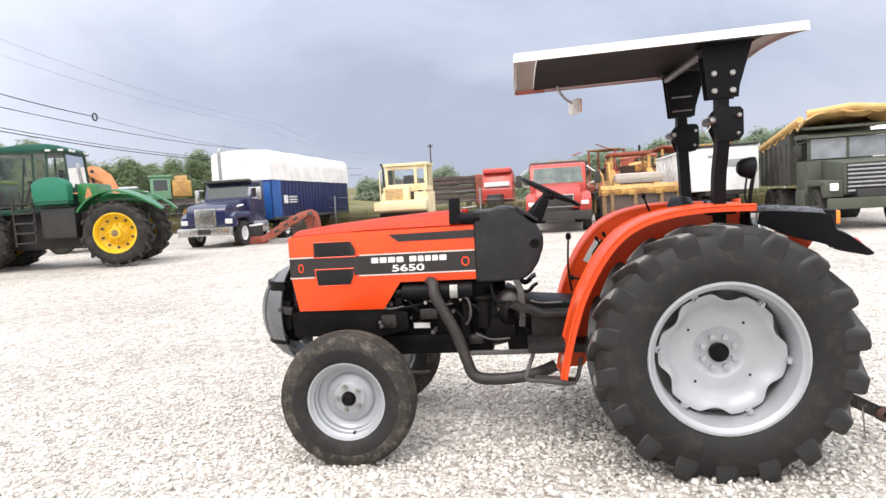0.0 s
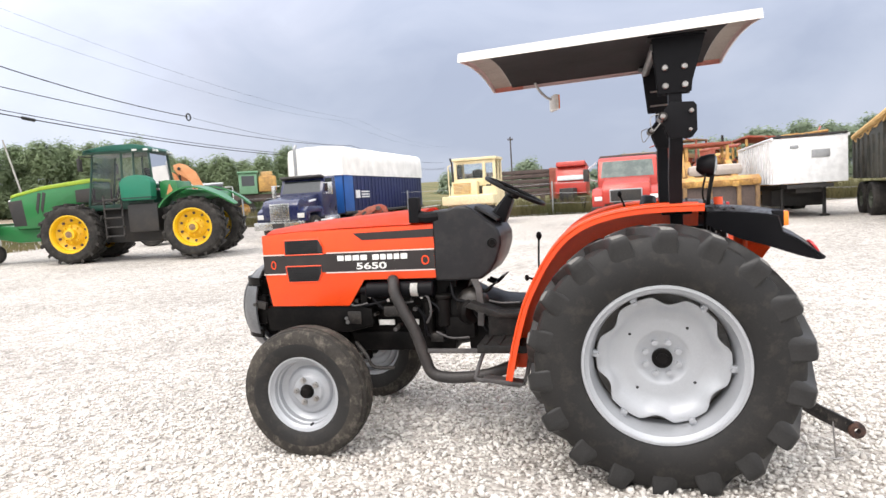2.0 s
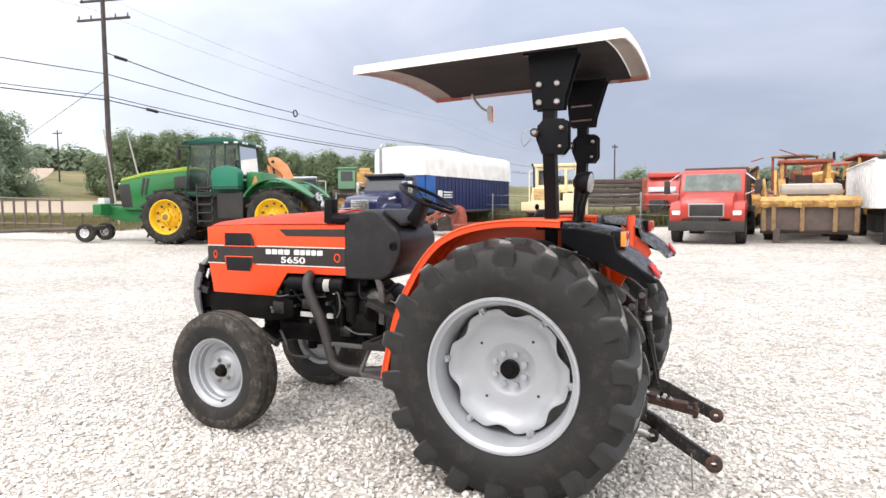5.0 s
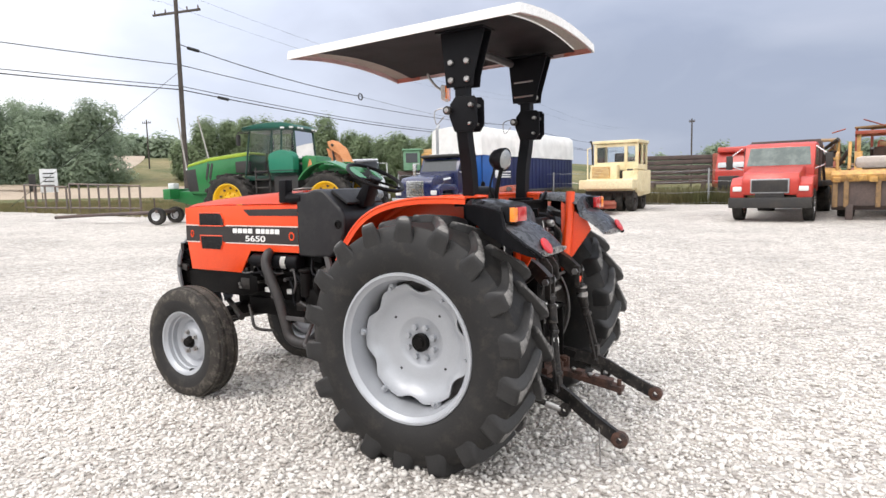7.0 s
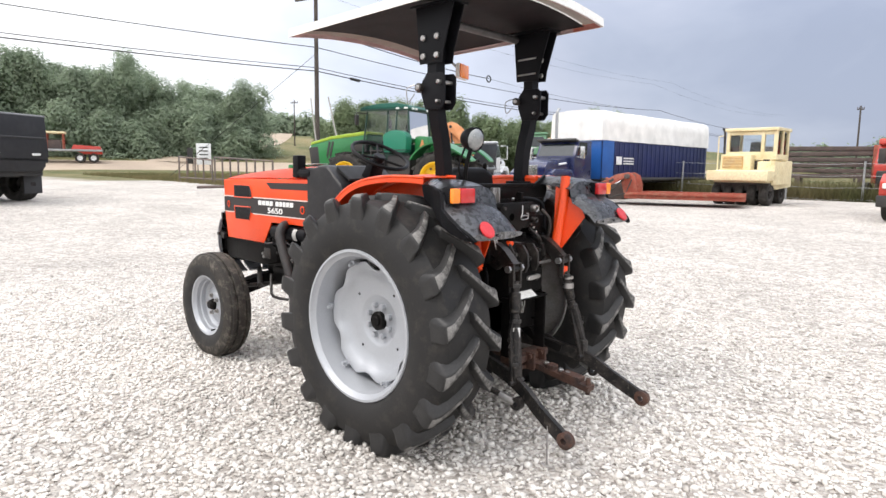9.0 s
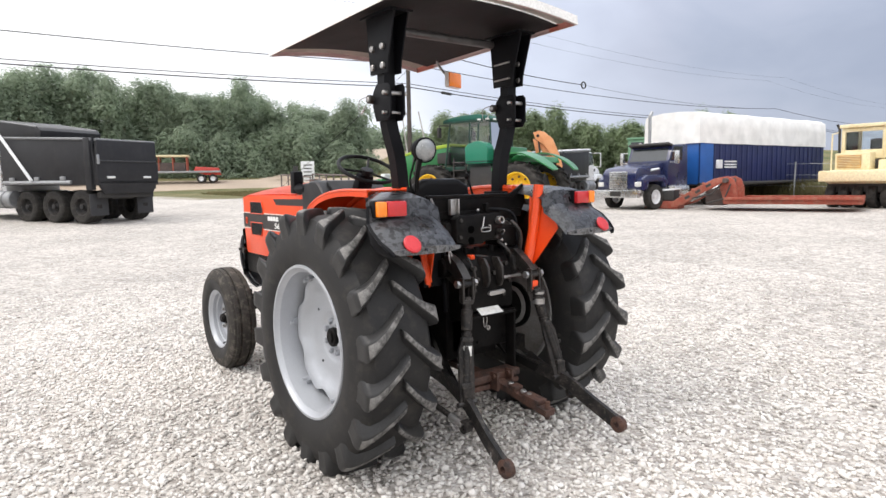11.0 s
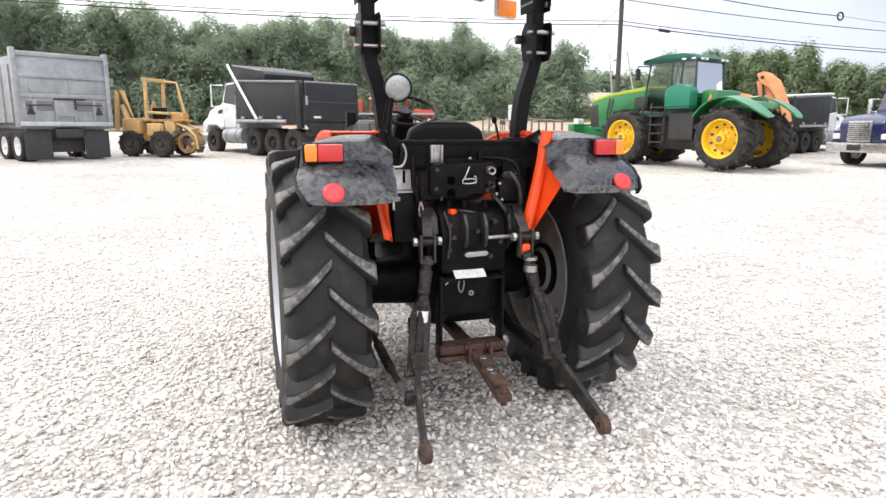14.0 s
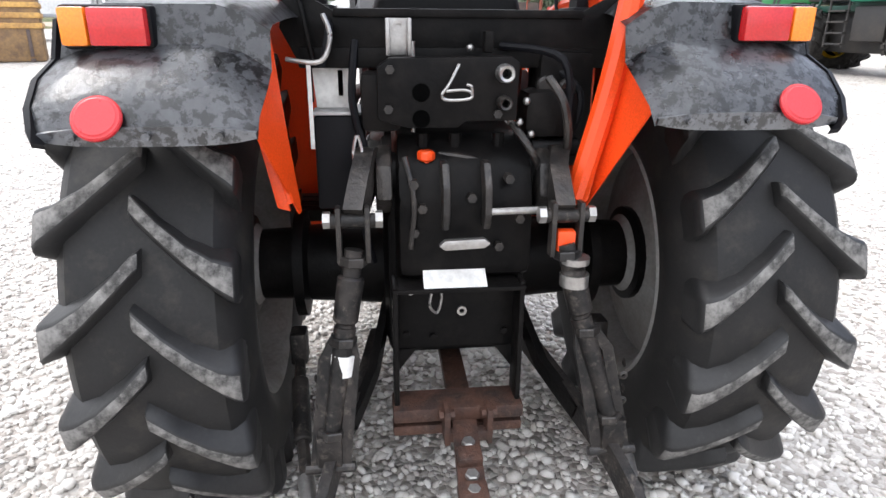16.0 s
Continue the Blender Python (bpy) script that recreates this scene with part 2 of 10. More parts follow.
M_LUGTOP = material("dusty_tread_lug_faces", (0.05, 0.048, 0.046), 0.75, 0, (0.11, 0.105, 0.10), 6, 0.8, 90, 0.5, 0.004, dust=(0.29, 0.28, 0.265), dust_amount=0.8, dust_scale=24, dust_edge=0.26, dust_from=0.50, spec=0.25)
M_MUD = material("dusty_front_tyre", (0.034, 0.031, 0.028), 0.75, 0, (0.075, 0.066, 0.055), 4, 0.9, 80, 0.4, 0.003, dust=(0.21, 0.185, 0.155), dust_amount=0.5, dust_scale=17, dust_from=0.56, dust_edge=0.18, spec=0.2)
M_SILVER = material("silver_wheel_paint", (0.41, 0.425, 0.45), 0.38, 0.28, (0.33, 0.34, 0.365), 3, 0.5, 420, 0.03, 0.0008)
M_FLOORPLATE = material("dusty_floor_plate", (0.009, 0.009, 0.009), 0.5, 0, (0.022, 0.020, 0.019), 6, 0.8, 90, 0.3, 0.002, dust=(0.10, 0.09, 0.08), dust_amount=0.2, spec=0.25)
# worn grey for pipes and pedals; paints the highlight on the roll bar tube
M_WORN_HILITE = material("worn_and_highlight_grey", (0.10, 0.095, 0.095), 0.4, 0.3, (0.05, 0.046, 0.046), 9, 0.7, 90, 0.1, 0.001)
M_SKYLIT_LID = material("skylit_grey_lid", (0.40, 0.40, 0.40), 0.45, 0.3, (0.30, 0.29, 0.28), 12, 0.6)
M_STEEL = material("bare_steel", (0.42, 0.41, 0.40), 0.35, 0.9, (0.28, 0.26, 0.24), 18, 0.7, 90, 0.2, 0.001)
M_GREASE = material("worn_greasy_casting", (0.016, 0.0145, 0.014), 0.38, 0.2, (0.05, 0.042, 0.036), 14, 0.8, 90, 0.5, 0.004, dust=(0.20, 0.175, 0.15), dust_amount=0.38, dust_from=0.58)
M_RIMBACK = material("grimy_inner_rim", (0.26, 0.25, 0.24), 0.6, 0, (0.15, 0.13, 0.115), 6, 0.7, 80, 0.3, 0.002)
M_RUST = material("rusty_steel", (0.085, 0.040, 0.027), 0.65, 0.2, (0.022, 0.017, 0.016), 16, 0.9, 120, 0.7, 0.004, dust=(0.24, 0.17, 0.13), dust_amount=0.4, dust_from=0.6)
M_HOLE = material("painted_hole_dark", (0.002, 0.002, 0.002), 0.95, 0, spec=0.0)
M_RIMDARK = material("shadowed_black_grille", (0.012, 0.012, 0.013), 0.6, scale=8)
M_AMBER = material("amber_lens", (0.95, 0.25, 0.01), 0.15, 0, (0.85, 0.20, 0.01), 30, 0.5, 200, 0.1, 0.001, coat=0.6)
M_REDLENS = material("red_lens", (0.55, 0.012, 0.015), 0.15, 0, (0.42, 0.01, 0.012), 30, 0.5, 200, 0.1, 0.001, coat=0.6)
M_REFLECTOR = material("red_reflector", (0.56, 0.026, 0.032), 0.3, 0, (0.46, 0.02, 0.026), 40, 0.4, 260, 0.2, 0.001)
M_CANOPY = material("white_canopy_fibreglass", (0.80, 0.79, 0.76), 0.45, 0, (0.68, 0.66, 0.62), 4, 0.5, 90, 0.08, 0.001)
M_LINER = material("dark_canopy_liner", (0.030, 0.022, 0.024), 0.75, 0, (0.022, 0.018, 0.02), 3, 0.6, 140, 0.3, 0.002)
M_CREAM = material("cream_canopy_edge", (0.46, 0.41, 0.37), 0.6, 0, (0.36, 0.31, 0.28), 5, 0.6, 90, 0.1, 0.001)
M_PINKLIP = material("pink_lip_lining", (0.50, 0.36, 0.35), 0.6, 0, (0.40, 0.26, 0.25), 5, 0.7, 90, 0.1, 0.001)
M_REDPATCH = material("bare_red_gelcoat", (0.46, 0.13, 0.09), 0.5, 0, (0.42, 0.20, 0.17), 9, 0.7, 90, 0.1, 0.001)
M_SEAT = material("black_vinyl", (0.005, 0.005, 0.0055), 0.5, 0, (0.010, 0.010, 0.011), 8, 0.5, 180, 0.3, 0.002, spec=0.2)
M_LAMP = material("lamp_lens", (0.30, 0.31, 0.31), 0.22, 0.4, (0.20, 0.21, 0.21), 30, 0.5, 150, 0.3, 0.002, coat=0.5)
M_LABEL = material("white_sticker", (0.78, 0.77, 0.74), 0.55, 0, (0.6, 0.58, 0.55), 25, 0.6)
M_STONES = gravel_material("crushed_limestone_stones", 36, True)

# ---------------------------------------------------------------- mesh tools
def merge(bm, other):
    me = bpy.data.meshes.new("scrap")
    other.to_mesh(me)
    other.free()
    bm.from_mesh(me)
    bpy.data.meshes.remove(me)
    return bm


def box(bm, c, s, rot=(0, 0, 0), bev=0.0, seg=2, taper=None):
    """A box with centre c and size s; taper: (sx, sy) scale of its top."""
    b = bmesh.new()
    bmesh.ops.create_cube(b, size=1)
    for v in b.verts:
        if taper and v.co.z > 0:
            v.co.x *= taper[0]
            v.co.y *= taper[1]
        v.co = Vector((v.co.x * s[0], v.co.y * s[1], v.co.z * s[2]))
    if bev:
        bmesh.ops.bevel(b, geom=b.edges[:], offset=min(bev, 0.45 * min(s)), segments=seg, affect="EDGES", profile=0.6)
    bmesh.ops.transform(b, matrix=pose(*c, *rot), verts=b.verts)
    return merge(bm, b)


def ring_faces(bm, rings, closed=True, caps=False):
    """Faces between equal rings of vertices."""
    for a, b in zip(rings, rings[1:]):
        n = len(a)
        for i in range(n if closed else n - 1):
            j = (i + 1) % n
            try:
                bm.faces.new((a[i], a[j], b[j], b[i]))
            except ValueError:
                pass
    if caps:
        for r in (rings[0][::-1], rings[-1]):
            try:
                bm.faces.new(r)
            except ValueError:
                pass


def cyl(bm, p0, p1, r0, r1=None, seg=16, bev=0.0):
    p0, p1 = Vector(p0), Vector(p1)
    r1 = r0 if r1 is None else r1
    q = (p1 - p0).to_track_quat("Z", "Y").to_matrix()
    h = (p1 - p0).length
    prof = [(r0, 0), (r1, h)]
    if bev:
        prof = [(max(r0 - bev, 0.001), 0), (r0, bev), (r1, h - bev), (max(r1 - bev, 0.001), h)]
    rings = []
    for r, z in prof:
        rings.append([bm.verts.new(p0 + q @ Vector((r * math.cos(2 * math.pi * i / seg), r * math.sin(2 * math.pi * i / seg), z))) for i in range(seg)])
    ring_faces(bm, rings, True, True)
    return bm


def lathe(bm, prof, seg=48, m=None, wave=None):
    """Revolve (radius, height) round the y axis; wave(angle, r, y) may alter the radius."""
    m = m or Matrix.Identity(4)
    rings = []
    for r, y in prof:
        ring = []
        for i in range(seg):
            a = 2 * math.pi * i / seg
            rr = wave(a, r, y) if wave else r
            ring.append(bm.verts.new(m @ Vector((rr * math.cos(a), y, rr * math.sin(a)))))
        rings.append(ring)
    ring_faces(bm, rings)
    return bm


def smooth_path(pts, steps=6):
    pts = [Vector(p) for p in pts]
    out = []
    for i in range(len(pts) - 1):
        a, b, c, d = pts[max(i - 1, 0)], pts[i], pts[i + 1], pts[min(i + 2, len(pts) - 1)]
        for k in range(steps):
            t = k / steps
            out.append(0.5 * (2 * b + (c - a) * t + (2 * a - 5 * b + 4 * c - d) * t * t + (3 * b - a - 3 * c + d) * t ** 3))
    return out + [pts[-1]]


def tube(bm, pts, r, seg=8, smooth=True, flat=None):
    """A bent tube; flat: (half width, half height) makes it a rectangular bar."""
    pts = smooth_path(pts) if smooth and len(pts) > 2 else [Vector(p) for p in pts]
    rings = []
    ref = Vector((0, 0, 1)) if abs((pts[-1] - pts[0]).normalized().z) < 0.9 else Vector((1, 0, 0))
    for i, p in enumerate(pts):
        d = (pts[min(i + 1, len(pts) - 1)] - pts[max(i - 1, 0)]).normalized()
        u = d.cross(ref).normalized()
        w = u.cross(d).normalized()
        if flat:
            ring = [p + u * a * flat[0] + w * b * flat[1] for a, b in ((1, 1), (-1, 1), (-1, -1), (1, -1))]
        else:
            rad = r(i / (len(pts) - 1)) if callable(r) else r
            ring = [p + (u * math.cos(2 * math.pi * k / seg) + w * math.sin(2 * math.pi * k / seg)) * rad for k in range(seg)]
        rings.append([bm.verts.new(v) for v in ring])
    ring_faces(bm, rings, True, True)
    return bm


def prism(bm, pts, a, b, axis="y", bev=0.0, seg=2):
    """A polygon in the plane across axis, extruded from a to b."""
    put = {"y": lambda u, v, w: (u, w, v), "x": lambda u, v, w: (w, u, v), "z": lambda u, v, w: (u, v, w)}[axis]
    t = bmesh.new()
    lo = [t.verts.new(put(u, v, a)) for u, v in pts]
    hi = [t.verts.new(put(u, v, b)) for u, v in pts]
    ring_faces(t, [lo, hi], True, True)
    bmesh.ops.recalc_face_normals(t, faces=t.faces[:])
    if bev:
        bmesh.ops.bevel(t, geom=[e for e in t.edges if len(e.link_faces) == 2 and e.calc_face_angle(0) > 0.3], offset=bev, segments=seg, affect="EDGES", profile=0.6)
    return merge(bm, t)


def strip(bm, left, right, thick=0.004):
    """A curved sheet of some thickness between two lines of points."""
    n = len(left)
    left, right = [Vector(p) for p in left], [Vector(p) for p in right]
    rings = []
    for i in range(n):
        d = left[min(i + 1, n - 1)] - left[max(i - 1, 0)]
        nrm = d.cross(right[i] - left[i]).normalized() * thick
        rings.append([bm.verts.new(p) for p in (left[i], right[i], right[i] + nrm, left[i] + nrm)])
    ring_faces(bm, rings, True, True)
    return bm


def finish(bm, angle=35):
    bmesh.ops.recalc_face_normals(bm, faces=bm.faces[:])
    for f in bm.faces:
        f.smooth = True
    lim = radians(angle)
    for e in bm.edges:
        if len(e.link_faces) != 2 or e.calc_face_angle(3) > lim:
            e.smooth = False


def part(name, bm, mat, parent, label="", angle=35):
    """Link a bmesh as one mesh object under a thing or a part. mat: a material, or several."""
    finish(bm, angle)
    me = bpy.data.meshes.new(name)
    bm.to_mesh(me)
    bm.free()
    for m in (mat if isinstance(mat, (list, tuple)) else [mat]):
        me.materials.append(m)
    ob = new(name, me)
    if parent:
        ob.parent = parent
    if label:
        ob["label"] = label
    return ob


def thing(name, label, category, m=None, group="", kind=""):
    ob = new(name)
    ob.empty_display_size = 0.2
    if m is not None:
        ob.matrix_world = m
    return tagged(ob, label, category, group, kind)


def share(ob, name, m, parent):
    """Another object on the same mesh, placed by m under parent."""
    o = new(name, ob.data)
    o.parent = parent
    o.matrix_local = m
    if "label" in ob:
        o["label"] = ob["label"]
    return o


def lettering(text, size, m, mat, parent, name="lettering", depth=0.001, squeeze=1.0):
    cu = bpy.data.curves.new(name, "FONT")
    cu.body, cu.size, cu.extrude, cu.offset = text, size, depth, size * 0.022
    cu.align_x, cu.align_y = "CENTER", "CENTER"
    tmp = bpy.data.objects.new("scrap", cu)
    me = bpy.data.meshes.new_from_object(tmp)
    bpy.data.objects.remove(tmp)
    bpy.data.curves.remove(cu)
    me.transform(Matrix.Diagonal((squeeze, 1, 1, 1)))
    me.materials.append(mat)
    ob = new(name, me)
    ob.parent = parent
    ob.matrix_local = m
    return ob

# ---------------------------------------------------------------- ground
def rise(x, y):
    """Height of the land: a level yard that climbs very gently outwards, then a bank to the west."""
    d, w = math.hypot(x, y), max(0.0, -x * 0.93 + y * 0.36)
    return 0.012 * max(0.0, min(d, 60.0) - 10.0) + 0.016 * max(0.0, min(-x, 30.0) - 12.0) + 0.13 * max(0.0, min(w, 128.0) - 70.0)


def ground():
    bm = bmesh.new()
    radii = [0, 2, 4, 7, 11, 16, 22, 30, 38, 46, 54, 60, 66, 72, 78, 84, 91, 98, 106, 115, 125, 140, 155, 180, 260, 420, 900, 2200]
    n = 144
    rings = []
    for r in radii[1:]:
        rings.append([bm.verts.new((r * math.cos(2 * math.pi * k / n), r * math.sin(2 * math.pi * k / n), rise(r * math.cos(2 * math.pi * k / n), r * math.sin(2 * math.pi * k / n)))) for k in range(n)])
    ring_faces(bm, rings)
    bm.faces.new(rings[0])
    ob = part("ground", bm, [M_LAND], None, angle=60)
    return tagged(ob, "level yard of pale crushed limestone gravel with grass beyond", "ground", kind="structure")


def land_material():
    """Gravel in the yard, dry grass and dirt outside it."""
    m = gravel_material("yard_gravel_and_grass", 36, False)
    n, l = m.node_tree.nodes, m.node_tree.links
    p = n["Principled BSDF"]
    co = n.new("ShaderNodeTexCoord")
    sep = n.new("ShaderNodeSeparateXYZ")
    l.new(co.outputs["Object"], sep.inputs[0])
    # distance beyond the yard's west and north edges
    wob = n.new("ShaderNodeTexNoise")
    wob.inputs["Scale"].default_value, wob.inputs["Detail"].default_value = 0.25, 6
    l.new(co.outputs["Object"], wob.inputs["Vector"])
    def line(cx, cy, c):
        dot = n.new("ShaderNodeVectorMath")
        dot.operation = "DOT_PRODUCT"
        dot.inputs[1].default_value = (cx, cy, 0)
        l.new(co.outputs["Object"], dot.inputs[0])
        add = n.new("ShaderNodeMath")
        add.operation = "ADD"
        add.inputs[1].default_value = c
        l.new(dot.outputs["Value"], add.inputs[0])
        return add.outputs[0]

    def both(kind, u, v):
        k = n.new("ShaderNodeMath")
        k.operation = kind
        l.new(u, k.inputs[0])
        l.new(v, k.inputs[1])
        return k
    verge = both("MINIMUM", line(-0.93, 0.36, -38.0), line(0.0, 1.0, -9.0))
    edge = both("MAXIMUM", line(-0.93, 0.36, -62.0), line(0.0, 1.0, -33.0))
    mx = both("MAXIMUM", verge.outputs[0], edge.outputs[0])
    ad = n.new("ShaderNodeMath")
    ad.operation = "MULTIPLY_ADD"
    ad.inputs[1].default_value = 5.0
    l.new(wob.outputs["Fac"], ad.inputs[0])
    l.new(mx.outputs[0], ad.inputs[2])
    fac = n.new("ShaderNodeMapRange")
    fac.inputs["From Min"].default_value, fac.inputs["From Max"].default_value = 1.6, 3.6
    l.new(ad.outputs[0], fac.inputs["Value"])
    gn = n.new("ShaderNodeTexNoise")
    gn.inputs["Scale"].default_value, gn.inputs["Detail"].default_value, gn.inputs["Roughness"].default_value = 0.09, 9, 0.7
    l.new(co.outputs["Object"], gn.inputs["Vector"])
    ramp = n.new("ShaderNodeValToRGB")
    e = ramp.color_ramp.elements
    e[0].position, e[0].color = 0.36, (0.055, 0.075, 0.02, 1)
    e[1].position, e[1].color = 0.66, (0.22, 0.18, 0.09, 1)
    l.new(gn.outputs["Fac"], ramp.inputs[0])
    mix = n.new("ShaderNodeMix")
    mix.data_type = "RGBA"
    old = p.inputs["Base Color"].links[0].from_socket
    l.new(fac.outputs[0], mix.inputs["Factor"])
    l.new(old, mix.inputs["A"])
    l.new(ramp.outputs[0], mix.inputs["B"])
    l.new(mix.outputs["Result"], p.inputs["Base Color"])
    return m


M_LAND = land_material()
ground()


def loose_stones():
    """Angular stones over the part of the yard that the walk passes, as one mesh."""
    rng = np.random.default_rng(7)
    ico = bmesh.new()
    bmesh.ops.create_icosphere(ico, subdivisions=1, radius=1)
    ico.verts.ensure_lookup_table()
    base_v = np.array([v.co[:] for v in ico.verts])
    base_f = np.array([[v.index for v in f.verts] for f in ico.faces])
    ico.free()
    # density falls off away from the walk
    n = 64000
    pts = np.empty((0, 2))
    while len(pts) < n:
        c = np.column_stack((rng.uniform(-7.5, 6.5, 40000), rng.uniform(-4.6, 7.5, 40000)))
        d = np.hypot((c[:, 0] - 0.3) / 1.25, c[:, 1] + 0.9)
        keep = rng.uniform(0, 1, len(c)) < np.clip(1.45 - d / 3.9, 0.10, 1)
        pts = np.vstack((pts, c[keep]))
    pts = pts[:n]
    size = rng.lognormal(math.log(0.0118), 0.28, n).clip(0.005, 0.024)
    shape = rng.uniform(0.62, 1.25, (n, len(base_v), 1)) * base_v[None]
    stretch = rng.uniform(0.7, 1.35, (n, 1, 3)) * np.array([1.15, 1.0, 0.72])
    ang, tilt = rng.uniform(0, 2 * math.pi, n), rng.normal(0, 0.5, n)
    v = shape * stretch * size[:, None, None]
    ct, st = np.cos(tilt)[:, None], np.sin(tilt)[:, None]
    x, z = v[:, :, 0] * ct - v[:, :, 2] * st, v[:, :, 0] * st + v[:, :, 2] * ct
    ca, sa = np.cos(ang)[:, None], np.sin(ang)[:, None]
    y = v[:, :, 1]
    v = np.stack((x * ca - y * sa + pts[:, 0:1], x * sa + y * ca + pts[:, 1:2], z + (size * 0.35)[:, None]), 2)
    f = base_f[None] + (np.arange(n) * len(base_v))[:, None, None]
    me = bpy.data.meshes.new("loose_gravel")
    me.vertices.add(n * len(base_v))
    me.vertices.foreach_set("co", v.reshape(-1).astype(np.float32))
    nf = n * len(base_f)
    me.loops.add(nf * 3)
    me.loops.foreach_set("vertex_index", f.reshape(-1).astype(np.int32))
    me.polygons.add(nf)
    me.polygons.foreach_set("loop_start", np.arange(0, nf * 3, 3, dtype=np.int32))
    me.update(calc_edges=True)
    me.materials.append(M_STONES)
    return tagged(new("loose_gravel", me), "loose angular pale limestone chips over the yard", "gravel", kind="stuff")


loose_stones()

# ---------------------------------------------------------------- the orange utility tractor (nose towards -x, left side towards -y)
# tread bar: place across the tread, lag round the wheel, drop of its face, depth of its root, root's place, leading and trailing flank
LUG_ROWS = ((-0.05, 0.024, 0.010, 0.02, -0.05, 0.020, 0.020), (-0.02, 0.016, 0.0, 0.02, -0.02, 0.020, 0.020), (0.25, -0.062, 0.001, 0.02, 0.25, 0.022, 0.024), (0.55, -0.140, 0.003, 0.02, 0.55, 0.022, 0.030), (0.82, -0.196, 0.005, 0.035, 0.80, 0.020, 0.045),
            (0.95, -0.215, 0.008, 0.055, 0.84, 0.018, 0.060), (1.020, -0.226, 0.017, 0.075, 0.88, 0.016, 0.075), (1.045, -0.231, 0.036, 0.090, 0.91, 0.014, 0.080), (1.035, -0.235, 0.065, 0.110, 0.945, 0.012, 0.075), (1.010, -0.238, 0.100, 0.130, 0.97, 0.010, 0.055), (0.995, -0.240, 0.135, 0.150, 0.985, 0.006, 0.020))


def ag_tyre(parent, m, radius, half, rim_r, lugs, lug_h, sink, mud=False):
    """Rear tyre with chevron lugs; axis y; the lugs' V points up at the back (+x)."""
    bm = bmesh.new()
    base = radius - lug_h
    prof = [(rim_r - 0.005, -half * 0.80), (rim_r + 0.012, -half * 0.90), (rim_r + 0.06, -half * 1.02), (rim_r + 0.13, -half * 1.06), (base - 0.10, -half * 1.00),
            (base - 0.042, -half * 0.92), (base - 0.014, -half * 0.78), (base - 0.004, -half * 0.5), (base, 0)]
    prof = prof + [(r, -y) for r, y in prof[-2::-1]]
    lathe(bm, prof, 96)
    bmesh.ops.transform(bm, matrix=m, verts=bm.verts)
    for v in bm.verts:
        v.co.z = max(v.co.z, -sink)
    part("tyre", bm, M_RUBBER, parent, "black rubber tyre with chevron lugs", 30)
    for side in (-1, 1):
        bm = bmesh.new()
        rows = []
        for s, da, drop, deep, s_low, lead, trail in LUG_ROWS:
            top, low = radius - drop, base - deep
            w = 0.022 + 0.022 * max(s, 0.0) ** 3
            rows.append([bm.verts.new((r * math.cos(da + t), side * half * (s_low if r == low else s), r * math.sin(da + t))) for r, t in ((low, -(w + lead) / radius), (top - 0.007, -w / radius), (top, -0.72 * w / radius), (top, 0.72 * w / radius), (top - 0.007, w / radius), (low, (w + 0.75 * trail) / radius))])
        for j, (p, q) in enumerate(zip(rows, rows[1:])):
            for i in range(5):
                f = bm.faces.new((p[i], p[i + 1], q[i + 1], q[i]))
                if i == 2 and j < 6:
                    f.material_index = 1
        bm.faces.new(rows[0])
        bm.faces.new(rows[-1][::-1])
        first = part("tread_lug", bm, [M_LUGSIDE, M_LUGTOP], parent, "", 62)
        shift = 0.5 if side > 0 else 0.0
        hub = Matrix.Translation(m.translation)
        first.matrix_local = hub @ Matrix.Rotation(-2 * math.pi * shift / lugs, 4, "Y")
        for k in range(1, lugs):
            share(first, "tread_lug", hub @ Matrix.Rotation(-2 * math.pi * (k + shift) / lugs, 4, "Y"), parent)


